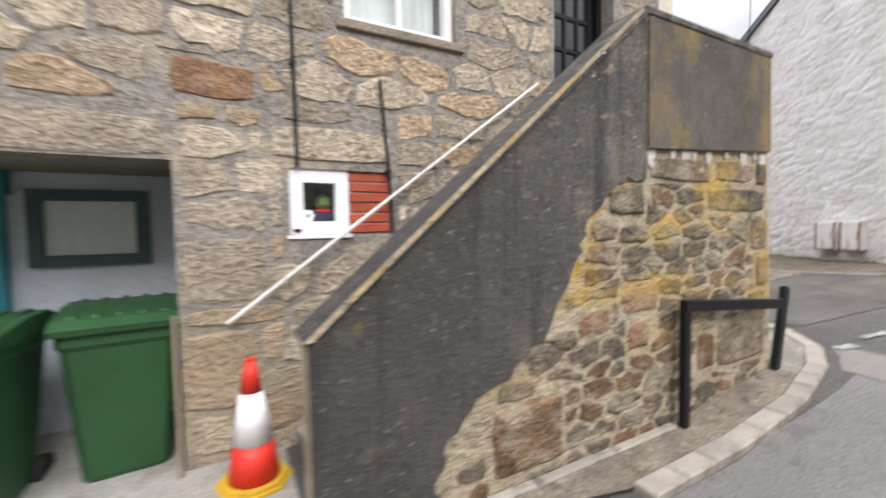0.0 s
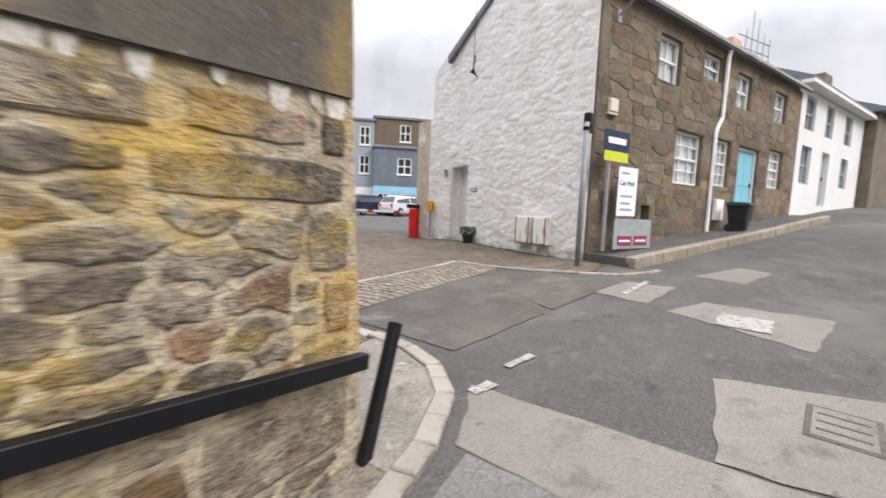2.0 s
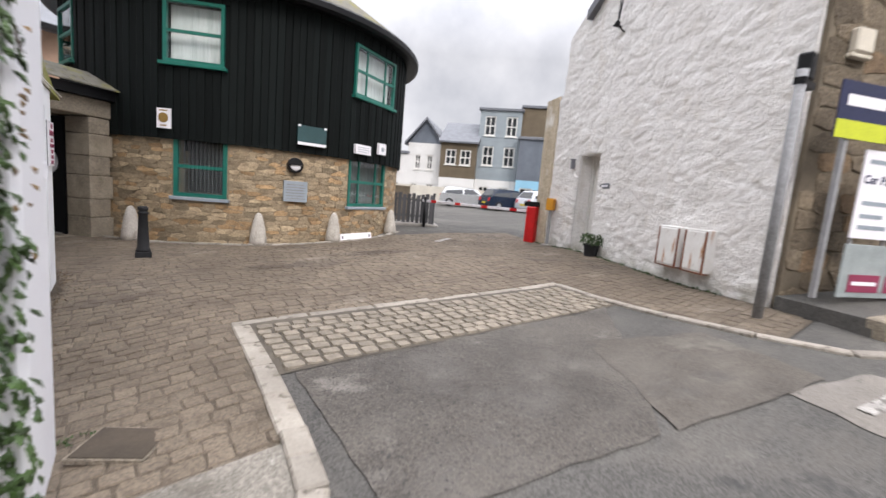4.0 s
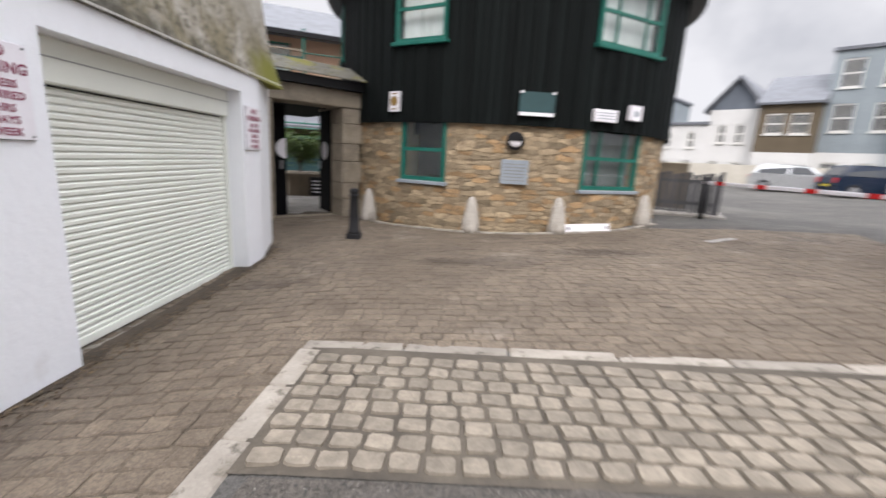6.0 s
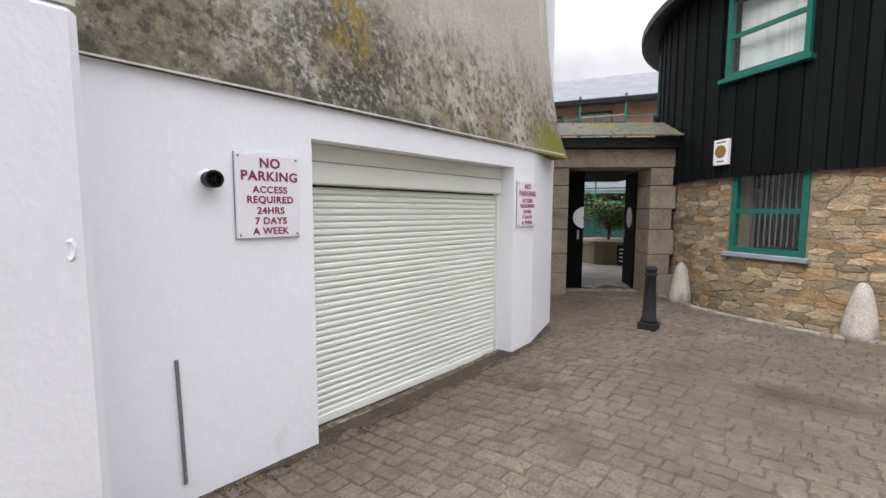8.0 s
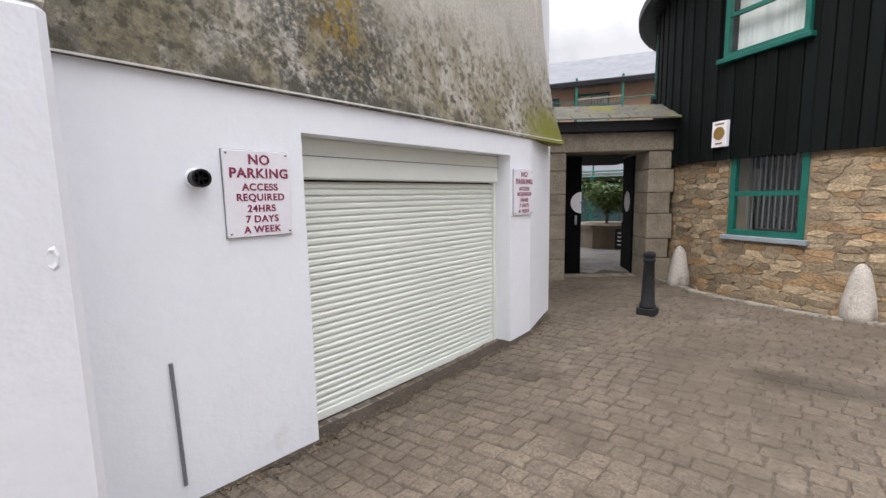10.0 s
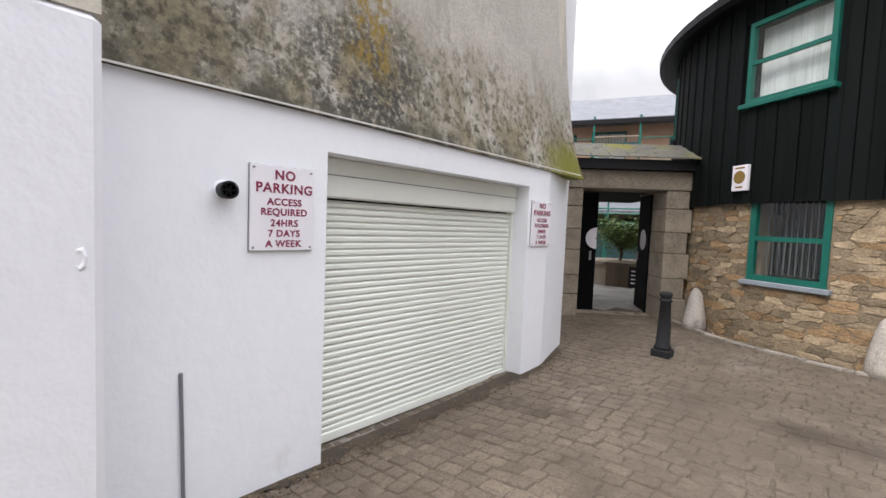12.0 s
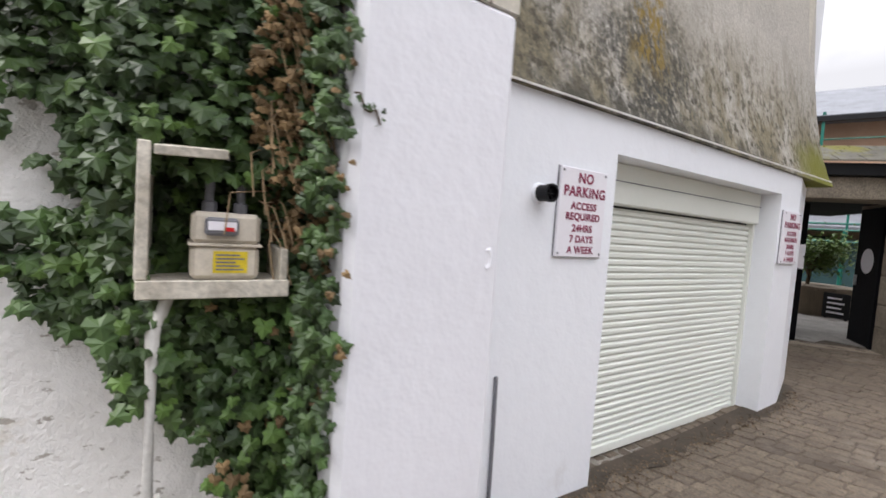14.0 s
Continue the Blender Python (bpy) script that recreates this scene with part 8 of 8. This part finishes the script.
def rubble(rng, u0, u1, z0, z1, w, h, jit, drop, gap, holes=()):
    """Random rubble: cells round scattered stone centres, trimmed back from openings; outlines of the stones."""
    seeds = []
    rows = max(1, round((z1 - z0) / h))
    for r in range(-1, rows + 1):
        u = u0 - w * (1 + rng.random())
        while u < u1 + w:
            if rng.random() > drop:
                seeds.append((u + w * jit * (rng.random() - 0.5), z0 + (r + 0.5) * (z1 - z0) / rows + h * jit * 0.75 * (rng.random() - 0.5)))
            u += w * rng.uniform(0.6, 1.5)
    asp = w / h
    for (u, z) in seeds:
        if not (u0 < u < u1 and z0 < z < z1):
            continue
        poly = [(u - 1.3 * w, z - 1.3 * h), (u + 1.3 * w, z - 1.3 * h), (u + 1.3 * w, z + 1.3 * h), (u - 1.3 * w, z + 1.3 * h)]
        near = sorted(((q[0] - u) ** 2 + ((q[1] - z) * asp) ** 2, q) for q in seeds if abs(q[0] - u) < 2.7 * w and abs(q[1] - z) < 2.7 * h)[1:18]
        for _, (a, b) in near:
            du, dz = a - u, (b - z) * asp * asp
            n = math.hypot(du, dz)
            poly = cut(poly, (u + a) / 2 - gap / 2 * du / n, (z + b) / 2 - gap / 2 * dz / n, du / n, dz / n)
            if len(poly) < 3:
                break
        for edge in ((u0, z, -1, 0), (u1, z, 1, 0), (u, z0, 0, -1), (u, z1, 0, 1)):
            if len(poly) > 2:
                poly = cut(poly, *edge)
        for (a, b, c, d) in holes:
            if len(poly) < 3:
                break
            lo_u, hi_u = min(p[0] for p in poly), max(p[0] for p in poly)
            lo_z, hi_z = min(p[1] for p in poly), max(p[1] for p in poly)
            if hi_u > a - gap and lo_u < b + gap and hi_z > c - gap and lo_z < d + gap:
                k, line = max((a - lo_u, (a - gap, z, 1, 0)), (hi_u - b, (b + gap, z, -1, 0)), (c - lo_z, (u, c - gap, 0, 1)), (hi_z - d, (u, d + gap, 0, -1)))
                poly = cut(poly, *line) if k > 0.04 else []
        if len(poly) > 2 and max(p[0] for p in poly) - min(p[0] for p in poly) > 0.05 and max(p[1] for p in poly) - min(p[1] for p in poly) > 0.035:
            yield poly


def rect(a, b, c, d):
    return [(a, c), (b, c), (b, d), (a, d)]


def stone_of(rng, poly, proud, step, wob=0.1, flat=0.72, depth=0.03):
    """A stone on an outline: its centre, and points and faces about it; the rim wobbles, the face is uneven."""
    cu, cz = sum(p[0] for p in poly) / len(poly), sum(p[1] for p in poly) / len(poly)
    pts = []
    for (ax, az), (bx, bz) in zip(poly, poly[1:] + poly[:1]):
        d = math.hypot(bx - ax, bz - az)
        if d < 0.02:
            continue
        n = max(1, min(4, round(d / step)))
        for k in range(n):
            pts.append((ax + (bx - ax) * k / n - cu, az + (bz - az) * k / n - cz))
    if len(pts) < 3:
        pts = [(a - cu, b - cz) for a, b in poly]
    m = len(pts)
    size = min(max(p[0] for p in pts) - min(p[0] for p in pts), max(p[1] for p in pts) - min(p[1] for p in pts))
    soft = [tuple((pts[i - 1][c] + 9 * pts[i][c] + pts[(i + 1) % m][c]) / 11 for c in (0, 1)) for i in range(m)]
    rim = [(a + size * wob * (rng.random() - 0.5), b + size * wob * (rng.random() - 0.5)) for a, b in soft]
    vs = [(a, depth, b) for a, b in rim] + [(a * 0.97, -proud * 0.45, b * 0.97) for a, b in rim]
    vs += [(a * flat + size * 0.06 * (rng.random() - 0.5), -proud * rng.uniform(0.75, 1.2), b * flat + size * 0.06 * (rng.random() - 0.5)) for a, b in rim]
    vs.append((0, -proud * rng.uniform(0.9, 1.25), 0))
    fs = [(r * m + i, r * m + (i + 1) % m, (r + 1) * m + (i + 1) % m, (r + 1) * m + i) for r in (0, 1) for i in range(m)]
    fs += [(2 * m + i, 2 * m + (i + 1) % m, 3 * m) for i in range(m)]
    return cu, cz, vs, fs


def lay(parent, rng, cells, place, one, many, proud, step, most=300, prefer=None, wob=0.1, flat=0.72, name="stone"):
    """Stones on outlines: the first ones single pieces, the rest joined."""
    cells = sorted(cells, key=prefer) if prefer else list(cells)
    rest_v, rest_f = [], []
    for k, poly in enumerate(cells):
        cu, cz, vs, fs = stone_of(rng, poly, proud * rng.uniform(0.5, 1.4), step, wob, flat)
        base = place(cu, cz)
        if k < most:
            shared(name, mesh_from(name, vs, fs, one), parent, base)
        else:
            o = len(rest_v)
            rest_v += [tuple(base @ Vector(v)) for v in vs]
            rest_f += [tuple(i + o for i in f) for f in fs]
    if rest_v:
        ob = new(name + "s", mesh_from(name + "s", rest_v, rest_f, many))
        ob.parent = parent
        tagged(ob, kind="stuff")


def on_wall(m):
    return lambda u, z: m @ Matrix.Translation((u, 0, z))


# rubble under the sooty coat of the stair wall
rng = random.Random(31)
bare = [(0.98, 0.0), (1.0, 0.36), (1.2, 0.56), (1.45, 0.68), (1.70, 0.88), (1.88, 1.16), (2.02, 1.50), (2.28, 1.76), (2.60, 1.97), (4.18, 2.05), (4.24, 0.9), (4.28, 0.16), (2.9, 0.0)]
reds = [rect(2.34, 2.70, 0.93, 1.12), rect(2.40, 2.62, 0.70, 0.86), rect(1.95, 2.22, 0.84, 1.0)]
large = [rect(1.28, 1.80, 0.14, 0.53), rect(3.46, 4.22, 0.38, 0.74), rect(3.30, 4.19, 1.62, 1.80), rect(2.60, 3.35, 1.84, 2.0), rect(3.42, 3.95, 1.86, 2.02),
         rect(4.02, 4.17, 1.84, 2.04), rect(3.95, 4.20, 1.30, 1.58), rect(4.05, 4.215, 0.98, 1.27), rect(3.92, 4.225, 0.78, 0.95), rect(2.20, 2.56, 1.60, 1.80), rect(3.2, 3.42, 0.40, 0.68)]
taken = [(p[0][0], p[1][0], p[0][1], p[2][1]) for p in reds + large]
cells = [p for p in rubble(rng, 0.95, 4.22, 0.03, 2.04, 0.27, 0.125, 0.62, 0.08, 0.026, taken)
         if all(inside(bare, a, b) for a, b in p) or inside(bare, sum(q[0] for q in p) / len(p) - 0.08, sum(q[1] for q in p) / len(p) + 0.03) and p[0][0] > 0.9]
SW = on_wall(wf(0, 1.86, 0, 1, 0))
lay(stair_wall, rng, cells, SW, M_RUBBLE, M_RUBBLE, 0.011, 0.06, wob=0.26, flat=0.82)
lay(stair_wall, rng, large, SW, M_RUBBLE, M_RUBBLE, 0.020, 0.13, wob=0.10, flat=0.85)
lay(stair_wall, rng, reds, SW, M_REDSTONE, M_REDSTONE, 0.020, 0.09, wob=0.25)

# large blocks of the stone house
rng = random.Random(32)
holes = [(-2.9, -0.2, -0.5, 2.24), (0.43, 1.19, 1.46, 1.97), (0.81, 1.80, 2.90, 4.3), (2.76, 3.64, 2.0, 4.1)]
lintels = [rect(-2.35, -1.27, 1.97, 2.20), rect(-1.25, -0.19, 1.97, 2.20), rect(0.33, 1.19, 2.0, 2.22), rect(-0.20, 0.22, 0.42, 0.92), rect(-0.19, 0.30, 1.08, 1.50)]
red = [rect(-0.19, 0.26, 2.34, 2.56)]
taken = [(p[0][0], p[1][0], p[0][1], p[2][1]) for p in lintels + red]
HW = on_wall(HF)
lay(house_wall, rng, rubble(rng, -3.4, 4.25, 0.0, 4.4, 0.44, 0.225, 0.42, 0.05, 0.030, holes + taken), HW, M_BLOCK, M_BLOCK, 0.010, 0.09, wob=0.17, flat=0.88)
lay(house_wall, rng, lintels, HW, M_BLOCK, M_BLOCK, 0.012, 0.2, wob=0.05, flat=0.92)
lay(house_wall, rng, red, HW, M_REDSTONE, M_REDSTONE, 0.012, 0.12, wob=0.12, flat=0.9)

# round wall
rng = random.Random(33)
s0, s1 = D(-152) * DR, D(-28) * DR
dh = [(a0 * DR - 0.02, a1 * DR + 0.02, z0 - 0.08, z1 + 0.1) for a0, a1, z0, z1 in LOW]


def drum_spot(r):
    def f(u, z):
        p = polar(u / DR, r, z)
        a = u / DR
        return wf(p.x, p.y, z, -math.sin(a), math.cos(a))
    return f


M_DRUMSTONES = two_tone("drum_stones", ((0.43, 0.335, 0.220), (0.29, 0.222, 0.145), (0.80, 0.81, 0.82), (0.98, 0.84, 0.70)), rough=0.9, scale=7, fine=36, bump=0.9, dist=0.02, isl=0.32, coarse=0.5)


lay(drum_wall, rng, rubble(rng, s0, s1, 0.12, 2.40, 0.25, 0.080, 0.50, 0.14, 0.004, dh), drum_spot(DR), M_DRUMSTONE, M_DRUMSTONES, 0.012, 0.06, 300,
    lambda p: abs(p[0][0] / DR - D(-112)), 0.24, 0.93)

# terrace front
rng = random.Random(34)
fh = [(a - 0.03, b + 0.03, c - 0.1, d + 0.26 if k < 8 else d) for k, (a, b, c, d) in enumerate(HOL)]
M_FACADE1 = two_tone("terrace_stone_single", ((0.215, 0.170, 0.118), (0.135, 0.107, 0.076), (0.84, 0.83, 0.82), (1.02, 0.88, 0.76)), rough=0.95, scale=4, fine=30, bump=0.9, dist=0.03, rnd=0.28, coarse=0.6)
lay(terrace_wall, rng, rubble(rng, 0.07, 10.6, 0.5, 5.78, 0.50, 0.225, 0.34, 0.10, 0.008, fh), on_wall(F), M_FACADE1, M_FACADE, 0.012, 0.10, 300, lambda p: p[0][0], 0.16, 0.93)
lay(terrace_wall, rng, [rect(a - 0.14, b + 0.14, d + 0.01, d + 0.25) for a, b, c, d in HOL[:8] if d < 5.3], on_wall(F), M_FACADE1, M_FACADE, 0.02, 0.3, wob=0.04, flat=0.94, name="lintel")

# whitewashed gable: rubble softened by many coats
def gable_skin():
    top = [(-0.03, 0.3), (-0.03, 5.84), (-0.36, 6.12), (-1.75, 7.42), (-2.15, 7.47), (-3.55, 6.72), (-5.53, 6.02), (-6.13, 5.72), (-6.18, 4.40), (-7.04, 4.36), (-7.04, 0.3)]
    step = 0.034
    us, zs = np.arange(-7.03, -0.02, step).tolist() + [-0.031], np.arange(0.35, 7.5, step).tolist()
    vs, fs, ids = [], [], {}

    def relief(u, z):
        q = Vector((u / 0.40 + 0.35 * noise.noise((u * 2.1, z * 2.3, 2)), z / 0.20 + 0.35 * noise.noise((u * 2.1, z * 2.3, 7)), 0))
        d, seat = noise.voronoi(q)
        f = min(1.0, (d[1] - d[0]) * 5.0)
        f = f * f * (3 - 2 * f)
        own = noise.noise((seat[0].x * 7.3, seat[0].y * 5.1, 4))
        tip = 0.5 * noise.noise((seat[0].x * 3.1, seat[0].y * 4.7, 11)) * (q.y - seat[0].y)
        return 0.010 + 0.017 * f * (0.75 + 0.8 * own + 1.2 * tip) + 0.012 * noise.noise((u * 2.2, z * 3, 1)) + 0.006 * noise.noise((u * 13, z * 16, 5))

    def v(i, j):
        if (i, j) not in ids:
            ids[i, j] = len(vs)
            vs.append(tuple(G @ Vector((us[i], -max(0.003, relief(us[i], zs[j])), zs[j]))))
        return ids[i, j]
    for i in range(len(us) - 1):
        for j in range(len(zs) - 1):
            u, z = (us[i] + us[i + 1]) / 2, (zs[j] + zs[j + 1]) / 2
            if inside(top, u, z + step / 2) and not (DOOR[0] - 0.03 < u < DOOR[1] + 0.03 and z < DOOR[3] + 0.03):
                fs.append((v(i, j), v(i + 1, j), v(i + 1, j + 1), v(i, j + 1)))
    ob = new("whitewash_skin", mesh_from("whitewash_skin", vs, fs, M_WHITESTONE, True))
    ob.parent = gable_wall


gable_skin()

# boards of the round upper storey
n = 186
lengths = {}


def board_mesh(z0, z1):
    key = round(z0, 2), round(z1, 2)
    if key not in lengths:
        w = 2 * math.pi * 4.27 / n * 0.5
        x0, x1 = -w * 0.97, w * 0.97
        pts = [(x0, 0.02), (x0, -0.014), (x0 + 0.012, -0.022), (x1 - 0.012, -0.022), (x1, -0.014), (x1, 0.02)]
        vs = [(x, y, z) for z in (z0, z1) for x, y in pts]
        fs = [(0, 1, 2, 3, 4, 5), (11, 10, 9, 8, 7, 6)] + [(i, i + 1, i + 7, i + 6) for i in range(5)]
        lengths[key] = mesh_from("board", vs, fs, M_BOARD)
    return lengths[key]


for k in range(n):
    a = -math.pi + 2 * math.pi * k / n
    if not (D(-179) < a < D(0)):
        continue
    spans = [(2.34, 5.40)]
    half = math.pi / n
    for a0, a1, z0, z1 in UPP:
        if a + half * 0.6 > a0 and a - half * 0.6 < a1:
            spans = [(2.34, z0 - 0.01), (z1 + 0.01, 5.40)]
    for z0, z1 in spans:
        p = polar(a, 4.265 + (0.016 if k % 2 else 0.0), 0)
        shared("board", board_mesh(z0, z1), drum_clad, wf(p.x, p.y, 0, -math.sin(a), math.cos(a)))

# cobbles in the road edge
COB = overlay("cobble_strip", np.linspace(5.885, 9.97, 45).tolist(), np.linspace(0, 1, 13).tolist(), 0.008, M_COBBED, "strip of worn granite setts in mortar darkened for joint shadow", "cobbles",
              lambda x, y: x < right_edge(y), lambda a, b: (a, cob_low(a) - 0.03 + b * (cob_top(a) - cob_low(a) - 0.03)))
rng = random.Random(36)
y = 0.0
row = 0
while y < 0.92:
    h = rng.uniform(0.118, 0.130)
    x = 5.94 + 0.02 * (row % 2)
    while x < right_edge(cob_low(x) + y) - 0.12:
        w = rng.uniform(0.135, 0.165)
        vs, fs = stone_verts(rng, w - 0.018, h - 0.018, 0.022 * rng.uniform(0.8, 1.15), 0.03, 0.09, None, 0.24, 0.12)
        yy = cob_low(x) + (y + h / 2) / 1.04 * (cob_top(x) - 0.10 - cob_low(x))
        m = at(x + w / 2, yy + rng.uniform(-0.006, 0.006), 0.0, rng.uniform(-5, 2)) @ pose(0, 0, 0, -90, 0, 0)
        shared("cobble", mesh_from("cobble", vs, fs, M_COBBLE), COB, m)
        x += w
    y += h
    row += 1

# pavers of the yard
rng = random.Random(37)


def paver(x0, y0, x1, y1, lift):
    """A worn block with wavering edges and a rounded arris."""
    mx, my = (x0 + x1) / 2, (y0 + y1) / 2
    ring = [(x0, y0), (mx, y0), (x1, y0), (x1, my), (x1, y1), (mx, y1), (x0, y1), (x0, my)]
    base = []
    for k, (x, y) in enumerate(ring):
        c = 0.95 if k % 2 == 0 else 1.0
        base.append((mx + (x - mx) * c + rng.uniform(-0.008, 0.008), my + (y - my) * c + rng.uniform(-0.008, 0.008)))
    tilt = rng.uniform(-0.03, 0.03), rng.uniform(-0.03, 0.03)
    vs = [(x, y, height(x, y) - 0.03) for x, y in base]
    vs += [(x, y, height(x, y) + lift - 0.006) for x, y in base]
    for x, y in base:
        q = mx + (x - mx) * 0.9, my + (y - my) * 0.9
        vs.append((q[0], q[1], height(*q) + lift + tilt[0] * (x - mx) + tilt[1] * (y - my)))
    fs = [tuple(range(16, 24))]
    for r in (0, 8):
        fs += [(r + i, r + (i + 1) % 8, r + 8 + (i + 1) % 8, r + 8 + i) for i in range(8)]
    return vs, fs


laid = []
y, row = 2.05, 0
while y < 12.2:
    h = rng.uniform(0.115, 0.14)
    x = 2.4 + rng.random() * 0.2
    while x < 15.2:
        w = rng.uniform(0.12, 0.19)
        if all(paved(px, py) for px, py in ((x + 0.01, y + 0.01), (x + w - 0.01, y + 0.01), (x + 0.01, y + h - 0.01), (x + w - 0.01, y + h - 0.01))):
            laid.append((x + 0.004, y + 0.004, x + w - 0.004, y + h - 0.004))
        x += w
    y += h
laid.sort(key=lambda q: math.hypot(q[0] - 5.2, q[1] - 5.0))
rest_v, rest_f = [], []
for k, q in enumerate(laid):
    vs, fs = paver(*q, rng.uniform(0.0, 0.008))
    if k < 300:
        cx, cy = (q[0] + q[2]) / 2, (q[1] + q[3]) / 2
        cz = height(cx, cy)
        shared("paver", mesh_from("paver", [(a - cx, b - cy, c - cz) for a, b, c in vs], fs, M_PAVER1), PAVING, pose(cx, cy, cz))
    else:
        o = len(rest_v)
        rest_v += vs
        rest_f += [tuple(i + o for i in f) for f in fs]
ob = new("pavers", mesh_from("pavers", rest_v, rest_f, M_PAVER))
ob.parent = PAVING
tagged(ob, kind="stuff")
